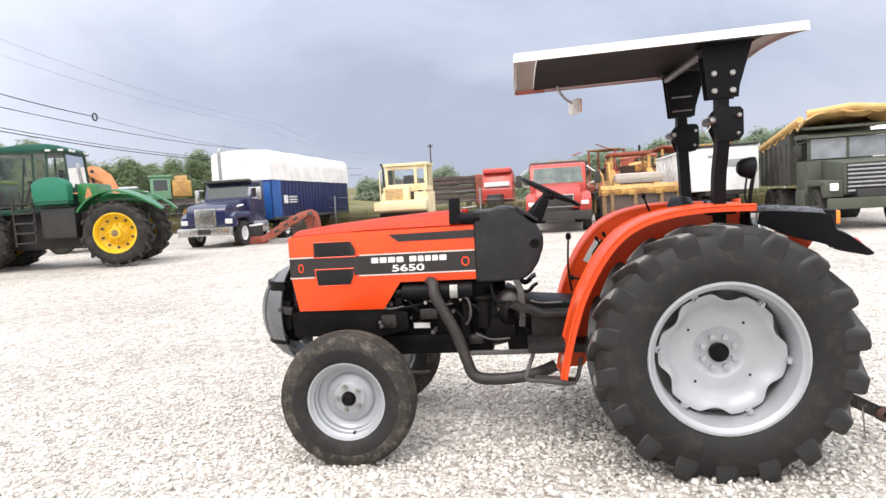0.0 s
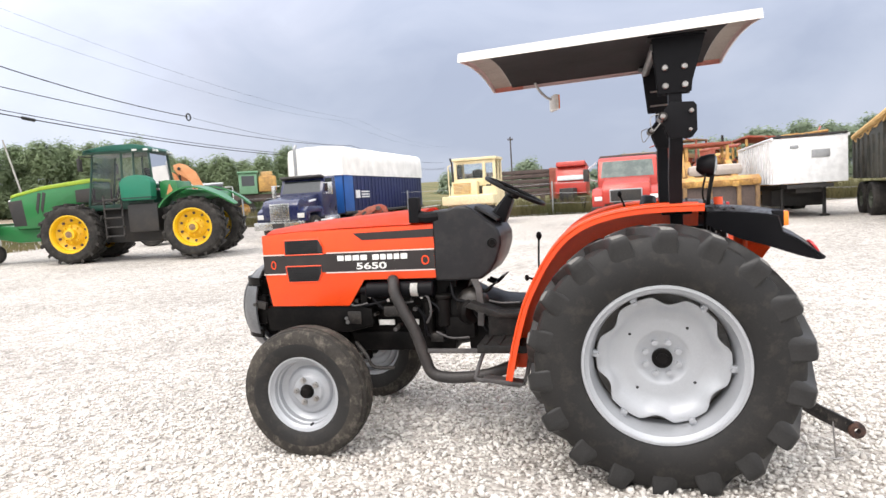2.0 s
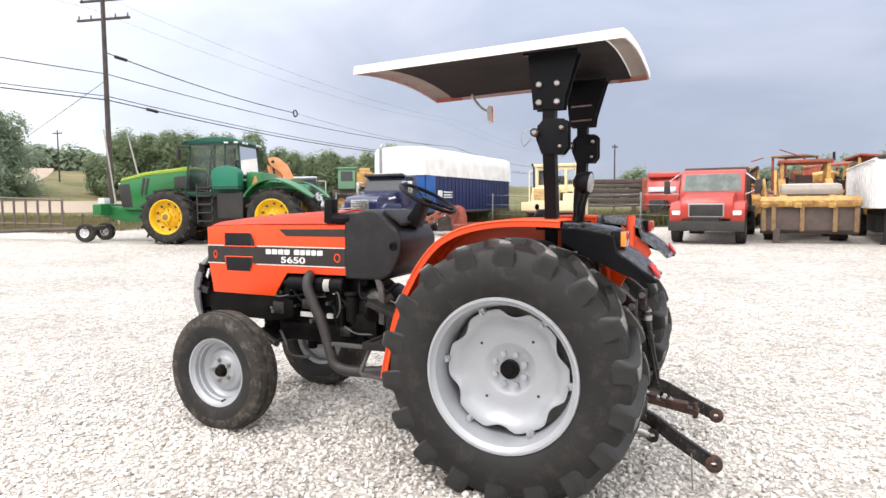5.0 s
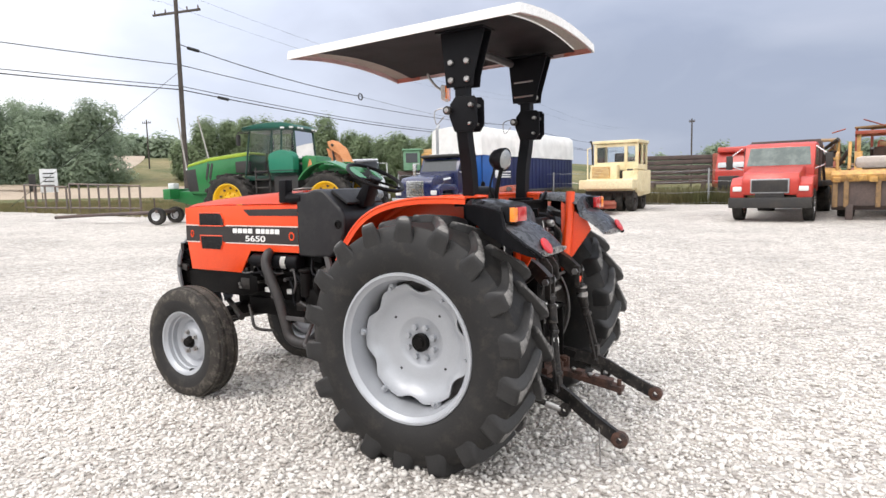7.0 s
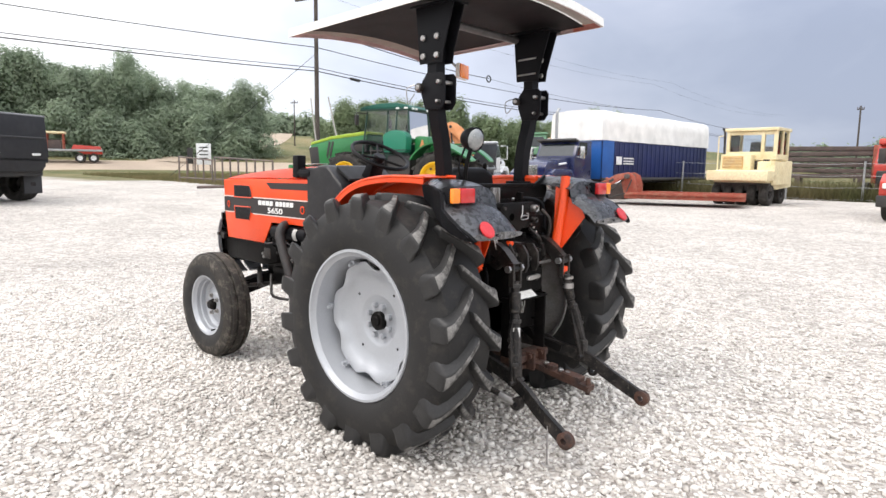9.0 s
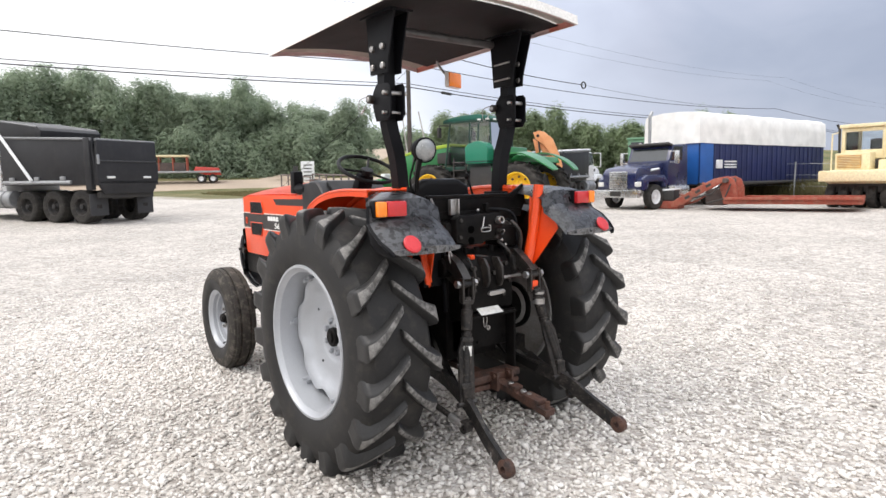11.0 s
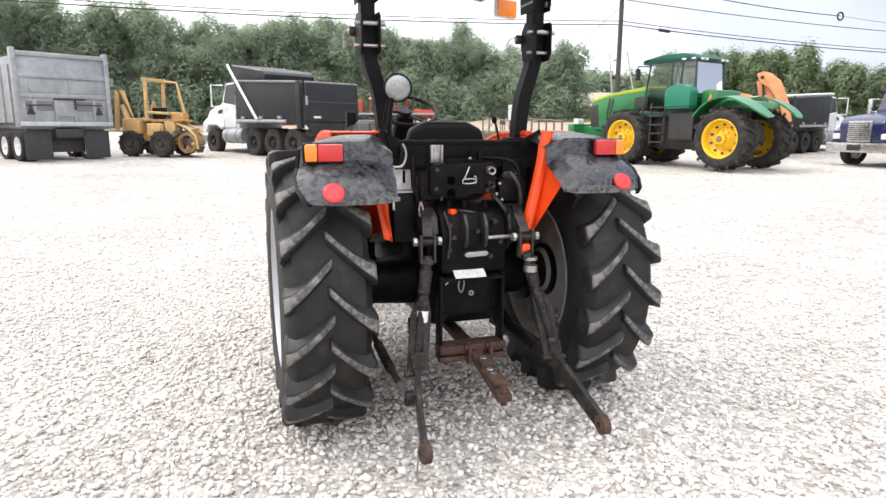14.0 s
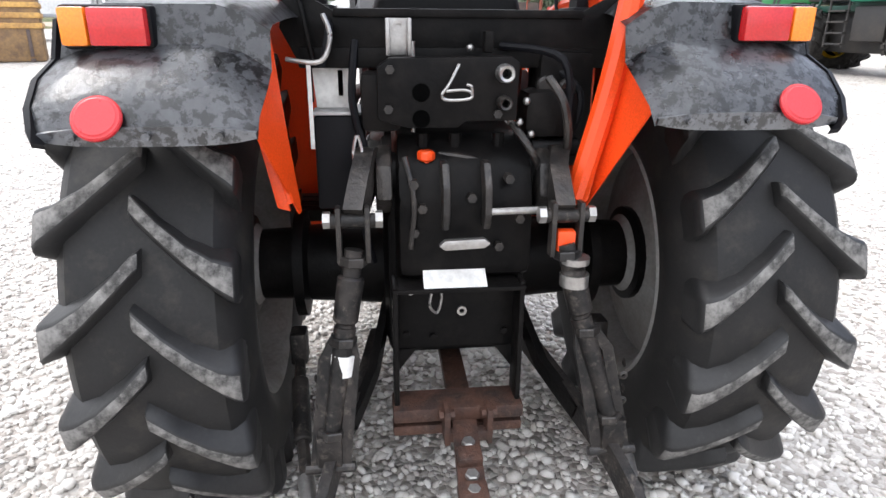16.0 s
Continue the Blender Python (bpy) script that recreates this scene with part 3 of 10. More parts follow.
def rear_wheel(parent, x, y, z, out):
    """out: -1 for the wheel whose dish faces -y."""
    m = pose(x, y, z) @ Matrix.Diagonal((1, -out, 1, 1))
    w = new("rear_wheel")
    w.parent = parent
    ag_tyre(w, m, 0.705, 0.195, 0.385, 18, 0.038, 0.012)
    bm = bmesh.new()
    lathe(bm, [(0.385, -0.160), (0.408, -0.166), (0.414, -0.178), (0.408, -0.190), (0.396, -0.190), (0.388, -0.176), (0.372, -0.165), (0.362, -0.12), (0.350, -0.06), (0.349, 0.02)], 72, m)
    part("rim", bm, M_SILVER, w, "silver painted steel rim", 40)
    bm = bmesh.new()
    lathe(bm, [(0.349, 0.02), (0.348, 0.06), (0.362, 0.12), (0.372, 0.165), (0.396, 0.185), (0.41, 0.175), (0.385, 0.16), (0.368, 0.10), (0.360, 0.02)], 72, m)
    part("inner_rim", bm, M_RIMBACK, w, "grimy dark inner half of the rim", 40)
    bm = bmesh.new()
    lathe(bm, [(0.10, 0.16), (0.16, 0.10), (0.30, 0.06), (0.349, 0.05)], 48, m)
    part("inner_dish", bm, M_RIMBACK, w, "dirty dark inner wheel dish")
    bm = bmesh.new()
    wave = lambda a, r, yy: r - (0.040 * max(0.0, -math.cos(6 * (a + 0.12))) ** 1.2 - 0.012) * (1.0 if r > 0.30 else 0.4) if r > 0.26 else r
    lathe(bm, [(0.04, -0.005), (0.125, -0.005), (0.135, -0.014), (0.150, -0.018), (0.20, -0.020), (0.245, -0.028), (0.272, -0.048), (0.288, -0.064), (0.315, -0.072), (0.322, -0.072), (0.322, -0.062), (0.286, -0.050), (0.24, -0.015), (0.04, 0.008)], 96, m, wave)
    disc = part("wheel_disc", bm, M_SILVER, w, "silver dished wheel disc with a wavy edge", 50)
    bm = bmesh.new()
    cyl(bm, m @ Vector((0, 0.12, 0)), m @ Vector((0, -0.035, 0)), 0.052, seg=24, bev=0.006)
    cyl(bm, m @ Vector((0, -0.03, 0)), m @ Vector((0, -0.045, 0)), 0.03, seg=16, bev=0.004)
    part("hub", bm, M_BLACK, w, "black hub centre")
    for k in range(8):
        a = 2 * math.pi * (k + 0.5) / 8
        bm = bmesh.new()
        c = Vector((0.088 * math.cos(a), 0, 0.088 * math.sin(a)))
        cyl(bm, m @ (c + Vector((0, 0.0, 0))), m @ (c + Vector((0, -0.030, 0))), 0.017, seg=6)
        cyl(bm, m @ (c + Vector((0, -0.02, 0))), m @ (c + Vector((0, -0.034, 0))), 0.008, seg=8)
        part("wheel_nut", bm, M_SILVER, w)
    for k in range(4):
        a = math.pi / 4 + math.pi / 2 * k + 0.1
        bm = bmesh.new()
        c = Vector((0.205 * math.cos(a), -0.0185, 0.205 * math.sin(a)))
        cyl(bm, m @ c, m @ (c + Vector((0, -0.004, 0))), 0.008, seg=10)
        part("bolt_hole", bm, M_RIMDARK, w)
    for k in range(6):
        a = 2 * math.pi * k / 6 - 0.12
        bm = bmesh.new()
        c = Vector((0.342 * math.cos(a), -0.072, 0.342 * math.sin(a)))
        box(bm, (0, 0, 0), (0.03, 0.045, 0.035), bev=0.006)
        cyl(bm, (-0.012, -0.02, 0), (-0.012, -0.045, 0), 0.010, seg=8)
        bmesh.ops.transform(bm, matrix=m @ Matrix.Translation(c) @ Matrix.Rotation(-a, 4, "Y"), verts=bm.verts)
        part("rim_clamp", bm, M_SILVER, w)
    return w


def front_wheel(parent, x, y, z, out):
    m = pose(x, y, z) @ Matrix.Diagonal((1, -out, 1, 1))
    w = new("front_wheel")
    w.parent = parent
    bm = bmesh.new()
    R, h = 0.417, 0.100
    prof = [(0.226, -h * 0.70), (0.240, -h * 0.86), (0.272, -h * 1.02), (0.325, -h * 1.06), (0.373, -h * 0.98), (0.396, -h * 0.84), (0.400, -h * 0.70), (0.410, -h * 0.66), (0.414, -h * 0.46), (0.399, -h * 0.42), (0.399, -h * 0.30), (0.416, -h * 0.27), (R, 0)]
    prof = prof + [(r, -yy) for r, yy in prof[-2::-1]]
    lathe(bm, prof, 72, m)
    for v in bm.verts:
        v.co.z = max(v.co.z, -0.012)
    bm.normal_update()
    for f in bm.faces:
        c = f.calc_center_median() - m.translation
        if math.hypot(c.x, c.z) < 0.318:
            f.material_index = 1
    part("tyre", bm, [M_MUD, M_RUBBER], w, "ribbed front tyre caked with dry dust", 30)
    bm = bmesh.new()
    lathe(bm, [(0.223, -0.055), (0.240, -0.064), (0.245, -0.076), (0.238, -0.085), (0.228, -0.082), (0.220, -0.068), (0.208, -0.058), (0.204, -0.030), (0.196, -0.024), (0.192, 0.010), (0.178, 0.022), (0.164, 0.030), (0.156, 0.030), (0.146, 0.014), (0.136, 0.006), (0.118, 0.002), (0.104, -0.004), (0.098, -0.014), (0.088, -0.018), (0.03, -0.018)], 56, m)
    lathe(bm, [(0.200, 0.0), (0.205, 0.05), (0.232, 0.07), (0.242, 0.075), (0.244, 0.06), (0.222, 0.055)], 56, m)
    rim = part("rim", bm, M_SILVER, w, "silver pressed-steel front rim", 40)
    bm = bmesh.new()
    cyl(bm, m @ Vector((0, 0.02, 0)), m @ Vector((0, -0.030, 0)), 0.048, 0.045, 24, 0.004)
    cyl(bm, m @ Vector((0, -0.028, 0)), m @ Vector((0, -0.062, 0)), 0.040, 0.034, 24, 0.008)
    part("hub_cap", bm, M_BLACK, w, "black hub cap")
    for k in range(5):
        a = 2 * math.pi * k / 5 + 0.6
        c = Vector((0.074 * math.cos(a), -0.016, 0.074 * math.sin(a)))
        bm = bmesh.new()
        cyl(bm, m @ c, m @ (c + Vector((0, -0.010, 0))), 0.019, seg=12)
        cyl(bm, m @ c, m @ (c + Vector((0, -0.026, 0))), 0.012, seg=6)
        part("wheel_nut", bm, M_STEEL, w)
    bm = bmesh.new()
    cyl(bm, m @ Vector((0.03, -0.03, -0.203)), m @ Vector((0.03, -0.062, -0.200)), 0.008, seg=8)
    part("valve", bm, M_RIMDARK, w)
    return w


FENDER = [(-0.845, 0.50), (-0.80, 0.70), (-0.735, 0.92), (-0.665, 1.07), (-0.58, 1.21), (-0.48, 1.32), (-0.36, 1.39), (-0.22, 1.43), (-0.05, 1.45), (0.12, 1.452), (0.245, 1.448)]


LEFT_TAIL = Vector((0.022, -0.012, -0.015))   # the left tail hangs a little lower than the right


def fender(parent, s):
    """s: -1 for the left fender, +1 for the right."""
    f = new("fender")
    f.parent = parent
    yo, yi = s * 0.645, s * 0.375
    pts = [(p.x, p.z) for p in smooth_path([(x, 0, z) for x, z in FENDER], 3)]
    bm = bmesh.new()
    strip(bm, [(x, yi, z) for x, z in pts], [(x, yo, z) for x, z in pts], 0.005 * s)
    # rolled outer lip
    lip = []
    for i, (x, z) in enumerate(pts):
        x0, z0 = pts[max(i - 1, 0)]
        x1, z1 = pts[min(i + 1, len(pts) - 1)]
        d = Vector((x1 - x0, 0, z1 - z0)).normalized()
        nrm = Vector((d.z, 0, -d.x))
        lip.append(Vector((x, yo, z)) + nrm * 0.032)
    strip(bm, [(x, yo, z) for x, z in pts], lip, 0.005 * s)
    tube(bm, [(x, yo, z) for x, z in pts], 0.009, 8, False)
    tube(bm, [(x, yi + s * 0.004, z - 0.006) for x, z in pts], 0.018, 8, False)
    part("fender_arch", bm, M_ORANGE, f, "glossy orange steel wheel arch")
    # inner wall, with its rolled rear post and gusset
    bm = bmesh.new()
    wall = [(x, z) for x, z in pts] + [(0.25, 1.40), (0.22, 0.95), (-0.1, 0.90), (-0.45, 0.80), (-0.70, 0.50)]
    prism(bm, wall, yi - s * 0.004, yi - s * 0.010, "y")
    part("inner_wall", bm, M_ORANGE, f, "orange inner fender wall")
    bm = bmesh.new()
    o = -0.045 if s > 0 else -0.105
    slim = 1.2 if s > 0 else 0.45
    tube(bm, [(0.47, s * (0.41 if s > 0 else 0.38) + o, 1.46 if s > 0 else 1.28), (0.47, s * 0.375 + o, 1.25), (0.46, s * 0.315 + o, 0.98)], 0.024 * slim, 10)
    prism(bm, [(s * 0.40 + o, 1.43), (s * 0.41 + o, 1.30), (s * 0.345 + o, 0.97), (s * 0.315 + o, 0.96)], 0.455, 0.47, "x", 0.004)
    # rear corner of the inner wall, leaning outwards under the tail
    lean = -0.03 if s > 0 else -0.068
    strip(bm, [(0.41, s * 0.385 + lean, 1.40), (0.42, s * 0.36 + lean, 1.15), (0.425, s * 0.335 + lean, 0.95)],
          [(0.575, s * 0.42 + lean, 1.27), (0.60, s * 0.42 + lean, 1.215), (0.432, s * 0.340 + lean, 0.945)], 0.006 * s)
    part("rear_gusset", bm, M_ORANGE, f, "orange rear fender post and gusset")
    # plastic tail, its sheen put into a grey base, with peeled black patches
    bm = bmesh.new()
    rings = []
    off = -0.04
    rows = [(0.230, 1.458, 0.375, 0.655), (0.30, 1.458, 0.375, 0.665), (0.38, 1.452, 0.375, 0.70), (0.48, 1.440, 0.372, 0.76), (0.522, 1.428, 0.372, 0.785), (0.540, 1.352, 0.372, 0.795),
            (0.60, 1.318, 0.375, 0.81), (0.66, 1.272, 0.385, 0.805), (0.695, 1.236, 0.385, 0.785), (0.705, 1.212, 0.385, 0.77)]
    for x, z, a, b in rows:
        ring = []
        for k in range(9):
            t = k / 8
            y = a + (b - a) * t
            drop = (0.035 * max(0, t - 0.8) / 0.2 + 0.05 * max(0, 0.18 - t) / 0.18) * (1 if x < 0.7 else 0.4)
            ring.append(bm.verts.new((x, s * y + off * min(1, (x - 0.23) / 0.25), z - drop)))
        rings.append(ring)
    ring_faces(bm, rings, False)
    bmesh.ops.solidify(bm, geom=bm.faces[:], thickness=0.010)
    tail = part("tail_panel", bm, M_WORNSHEEN, f, "black plastic fender tail, sheen painted grey, with peeled black patches")
    bm = bmesh.new()
    last = [(x, s * (a + (b - a) * k / 12) - 0.04) for x, z, a, b in rows[-1:] for k in range(13)]
    strip(bm, [(x + 0.006, y, 1.214 - 0.012 * abs(k / 6 - 1) ** 3) for k, (x, y) in enumerate(last)], [(x + 0.002, y, 1.178 + 0.012 * abs(k / 6 - 1) ** 4) for k, (x, y) in enumerate(last)], 0.008 * s)
    for k in (2, 6, 10):
        cyl(bm, (0.712, last[k][1], 1.197), (0.722, last[k][1], 1.197), 0.008, seg=8)
    rim_band = part("tail_rim", bm, M_WORNSHEEN, f, "peeling turned-down rim of the tail, sheen painted grey")
    # outer hanging skirt of the tail
    bm = bmesh.new()
    low = (1.36, 1.325, 1.285, 1.255, 1.24, 1.232, 1.21, 1.19, 1.178, 1.178)
    rim = [Vector((x, s * b + off * min(1, (x - 0.23) / 0.25), z - 0.03)) for x, z, a, b in rows]
    rim[-1].x += 0.02
    rim[-2].x += 0.012
    strip(bm, rim, [Vector((p.x - 0.004, p.y - s * 0.02, z)) for p, z in zip(rim, low)], 0.014)
    skirt = part("tail_skirt", bm, M_PLASTIC, f)
    if s < 0:
        tail.location = skirt.location = rim_band.location = LEFT_TAIL
    return f


def tail_lamp(parent, s):
    t = new("tail_lamp")
    t.parent = parent
    x, z, yo, yi, o = 0.562, 1.384, 0.765, 0.605, -0.03
    bm = bmesh.new()
    box(bm, (x - 0.03, s * (yo + yi) / 2 + o, z), (0.05, yo - yi + 0.012, 0.082), bev=0.01)
    part("housing", bm, M_PLASTIC, t)
    mid = yo - 0.052
    bm = bmesh.new()
    box(bm, (x, s * (yo + mid) / 2 + o, z), (0.035, yo - mid - 0.002, 0.072), bev=0.008)
    part("amber_lens", bm, M_AMBER, t, "amber indicator lens")
    bm = bmesh.new()
    box(bm, (x, s * (mid + yi) / 2 + o, z), (0.035, mid - yi - 0.002, 0.072), bev=0.008)
    part("red_lens", bm, M_REDLENS, t, "red tail lamp lens")
    if s < 0:
        t.location = LEFT_TAIL
    return t


def reflector(parent, s):
    bm = bmesh.new()
    c = Vector((0.712, s * 0.672 - 0.028, 1.232))
    d = Vector((0.84, 0, 0.54)).normalized()
    cyl(bm, c - d * 0.010, c + d * 0.002, 0.044, 0.044, 28, 0.003)
    cyl(bm, c + d * 0.001, c + d * 0.004, 0.039, 0.036, 28, 0.001)
    ob = part("reflector", bm, M_REFLECTOR, parent, "round red reflector")
    if s < 0:
        ob.location = LEFT_TAIL
    return ob


def hood(parent):
    h = new("hood")
    h.parent = parent
    h.location, h.scale = (-0.034, 0, 0), (0.976, 1, 1)
    hw = 0.262
    # top skin
    bm = bmesh.new()
    rings = []
    for x, zc, ze, w in ((-2.615, 1.335, 1.325, 0.215), (-2.605, 1.385, 1.368, 0.235), (-2.57, 1.425, 1.392, 0.248), (-2.35, 1.452, 1.402, 0.258), (-2.0, 1.480, 1.410, hw), (-1.6, 1.503, 1.412, hw), (-1.40, 1.508, 1.412, hw)):
        ring = []
        for k in range(13):
            t = -1 + k / 6
            z = zc - (zc - ze) * abs(t) ** 3.2
            ring.append(bm.verts.new((x, w * t, z)))
        rings.append(ring)
    ring_faces(bm, rings, False)
    bmesh.ops.solidify(bm, geom=bm.faces[:], thickness=0.006)
    part("hood_top", bm, M_ORANGE, h, "sloping orange bonnet top")
    for s in (-1, 1):
        side = h
        y = s * hw
        bm = bmesh.new()
        prism(bm, [(-2.60, 1.385), (-2.30, 1.40), (-1.335, 1.406), (-1.335, 1.058), (-1.845, 1.058), (-1.965, 0.885), (-2.555, 0.890), (-2.60, 1.15)], y, y - s * 0.012, "y", 0.004)
        part("side_panel", bm, M_ORANGE, side, "orange bonnet side panel")
        bm = bmesh.new()
        box(bm, (-1.967, y + s * 0.0012, 1.181), (1.262, 0.003, 0.126))
        part("stripe", bm, M_DECAL, side, "black decal stripe")
        bm = bmesh.new()
        prism(bm, [(-1.905, 1.372), (-1.335, 1.378), (-1.335, 1.326), (-1.84, 1.324)], y + s * 0.0003, y + s * 0.003, "y")
        part("upper_stripe", bm, M_DECAL, side, "black upper decal")
        for a, b, c, d in ((-2.60, 1.247, -2.43, 1.247), (-2.11, 1.247, -1.335, 1.247), (-2.60, 1.114, -2.43, 1.114), (-2.12, 1.114, -1.335, 1.114)):
            bm = bmesh.new()
            box(bm, ((a + c) / 2, y + s * 0.0032, b), (c - a, 0.003, 0.008))
            part("pin_line", bm, M_PINLINE, side, "pale decal pin line")
        for z0, z1, top in ((1.243, 1.345, True), (1.055, 1.165, False)):
            va, vb = (-2.135, -2.165) if top else (-2.155, -2.185)
            poly = [(-2.425, z1), (vb, z1), (va, (z0 + z1) / 2), (va, z0), (-2.425, z0)] if top else [(-2.425, z1), (va, z1), (va, (z0 + z1) / 2), (vb, z0), (-2.41, z0)]
            bm = bmesh.new()
            prism(bm, poly, y - s * 0.004, y + s * 0.0042, "y", 0.003)
            vent = part("vent_mesh", bm, M_RIMDARK, side, "dark wire-mesh bonnet vent")
            bm = bmesh.new()
            tube(bm, [(a, y + s * 0.003, b) for a, b in poly + poly[:1]], 0.0045, 6, False)
            part("vent_frame", bm, M_ORANGE, side)
            bm = bmesh.new()
            for k in range(1, 9):
                zz = z0 + (z1 - z0) * k / 9
                box(bm, (-2.29, y + s * 0.005, zz), (0.235, 0.002, 0.0025))
            for k in range(1, 16):
                box(bm, (-2.42 + 0.255 * k / 16, y + s * 0.0045, (z0 + z1) / 2), (0.002, 0.002, z1 - z0 - 0.012))
            part("vent_wire_mesh", bm, M_PLASTIC, side)
        # badge rings
        for x, r in ((-2.52, 0.026), (-1.40, 0.027)):
            bm = bmesh.new()
            lathe(bm, [(r, 0), (r, -0.004), (r - 0.008, -0.004), (r - 0.008, 0)], 24, pose(x, y + s * 0.003, 1.178) @ Matrix.Diagonal((0.72 if x < -2 else 1, -s * 1.0 if s < 0 else -1, 1.15, 1)))
            part("badge_ring", bm, M_ORANGE, side, "small round orange outline badge")
        # maker's name as plain blocks, the model number as figures
        x = -2.030
        for k in range(9):
            w = 0.047 if k not in (5, 6, 7) else 0.038
            bm = bmesh.new()
            prism(bm, [(x, 1.191), (x + w - 0.004, 1.191), (x + w, 1.196), (x + w, 1.223), (x + w - 0.004, 1.227), (x + 0.003, 1.227), (x, 1.222)], y + s * 0.0023, y + s * 0.0053, "y")
            part("maker_mark_block", bm, M_WHITE, side)
            x += w + 0.010 + (0.030 if k == 3 else 0)
        m = pose(-1.785, y + s * 0.003, 1.150, 90, 0, 0 if s < 0 else 180)
        lettering("5650", 0.060, m, M_WHITE, side, "model_number", 0.0012, 1.85)
    # nose grille and rear closing frame
    bm = bmesh.new()
    prism(bm, [(-0.22, 0.90), (0.22, 0.90), (0.235, 1.36), (-0.235, 1.36)], -2.60, -2.585, "x", 0.006)
    for k in range(14):
        box(bm, (-2.606, 0, 0.93 + 0.03 * k), (0.012, 0.42, 0.008))
    part("nose_grille", bm, M_RIMDARK, h, "black slatted nose grille")
    return h


def tractor():
    t = thing("utility_tractor", "orange and black utility tractor with a canopy, parked on pale gravel", "tractor", pose(0, 0.03, 0))
    hood(t)
    for s in (-1, 1):
        rear_wheel(t, 0.0, s * 0.725, 0.66, s)
        front_wheel(t, -2.13, s * 0.60, 0.404, s)
        f = fender(t, s)
        tail_lamp(t, s)
        reflector(f, s)
        if s > 0:
            bm = bmesh.new()
            strip(bm, [(-0.600, 0.362, 1.08), (-0.555, 0.362, 1.16), (-0.505, 0.362, 1.235)], [(-0.565, 0.362, 1.06), (-0.520, 0.362, 1.14), (-0.470, 0.362, 1.215)], 0.002)
            part("safety_label", bm, M_LABEL, f, "white paper label on the inner fender")
            quadrant = new("control_quadrant")
            quadrant.parent = t
            bm = bmesh.new()
            box(bm, (-0.44, 0.335, 1.13), (0.16, 0.05, 0.13), (0, 35, 0), 0.012)
            part("quadrant_plate", bm, M_PLASTIC, quadrant)
            for dx, dz in ((0.0, 0.0), (0.05, 0.03)):
                bm = bmesh.new()
                cyl(bm, (-0.46 + dx, 0.305, 1.15 + dz), (-0.50 + dx, 0.295, 1.23 + dz), 0.006, seg=8)
                cyl(bm, (-0.50 + dx, 0.295, 1.225 + dz), (-0.512 + dx, 0.293, 1.252 + dz), 0.012, seg=12, bev=0.003)
                part("lift_lever", bm, M_PLASTIC, quadrant)
    # front guard
    m_cast = material("grey_cast_guard", (0.15, 0.155, 0.165), 0.35, 0.3, (0.09, 0.092, 0.098), 6, 0.6)
    for a0, a1 in ((-76, -48), (-43, -4), (4, 43), (48, 76)):
        bm = bmesh.new()
        for z0, z1 in (((0.545, 1.035), (1.08, 1.188)) if abs(a0 + a1) > 90 else ((0.545, 1.188),)):
            grid = []
            for i in range(13):
                z = z0 + (z1 - z0) * i / 12
                b_ = math.sqrt(max(0.0, 1 - ((z - 0.865) / 0.335) ** 2))
                grid.append([bm.verts.new((-2.575 - 0.300 * b_ * math.cos(radians(f)), 0.30 * (0.40 + 0.60 * b_) * math.sin(radians(f)), z)) for f in [a0 + (a1 - a0) * j / 6 for j in range(7)]])
            ring_faces(bm, grid, False)
        bmesh.ops.recalc_face_normals(bm, faces=bm.faces[:])
        bmesh.ops.solidify(bm, geom=bm.faces[:], thickness=0.014)
        part("front_guard_shell", bm, m_cast, t, "grey curved cast front guard")
    for z in (1.065, 0.70):
        bm = bmesh.new()
        b_ = math.sqrt(1 - ((z - 0.865) / 0.335) ** 2)
        tube(bm, [(-2.585 - 0.275 * b_ * math.cos(radians(f)), 0.285 * (0.45 + 0.55 * b_) * math.sin(radians(f)), z) for f in range(-82, 83, 12)], 0, flat=(0.010, 0.028), smooth=False)
        part("guard_band", bm, M_BLACK, t, "black band behind the front guard")
    bm = bmesh.new()
    rings = []
    for i in range(13):
        z = 0.66 + 0.41 * i / 12
        b_ = math.sqrt(max(0.0, 1 - ((z - 0.865) / 0.24) ** 2))
        rings.append([bm.verts.new((-2.60 - 0.20 * b_ * math.cos(radians(f)), 0.17 * (0.35 + 0.65 * b_) * math.sin(radians(f)), z)) for f in range(-90, 91, 15)])
    ring_faces(bm, rings, True, True)
    part("guard_core", bm, M_BLACK, t, "black frame inside the front guard")
    for s in (-1, 1):
        bm = bmesh.new()
        box(bm, (-2.63, s * 0.262, 0.905), (0.11, 0.03, 0.05), (0, 12, 0), 0.006)
        cyl(bm, (-2.65, s * 0.27, 0.91), (-2.65, s * 0.295, 0.91), 0.014, seg=6)
        part("guard_stay", bm, M_GREASE, t)
    bm = bmesh.new()
    box(bm, (-2.66, 0, 0.86), (0.12, 0.46, 0.20), bev=0.02)
    tube(bm, [(-2.72, -0.2, 1.02), (-2.60, -0.2, 0.86), (-2.72, -0.2, 0.74)], 0.02)
    tube(bm, [(-2.72, 0.2, 1.02), (-2.60, 0.2, 0.86), (-2.72, 0.2, 0.74)], 0.02)
    part("weight_bracket", bm, M_BLACK, t)
    # front support, engine, gearbox
    bm = bmesh.new()
    prism(bm, [(-2.60, 0.885), (-1.90, 0.885), (-1.80, 0.86), (-1.80, 0.74), (-1.98, 0.70), (-2.58, 0.715)], -0.245, 0.245, "y", 0.012)
    part("front_support", bm, M_BLACK, t, "dark front chassis casting")
    bm = bmesh.new()
    box(bm, (-1.62, 0, 0.86), (0.78, 0.30, 0.42), bev=0.02)
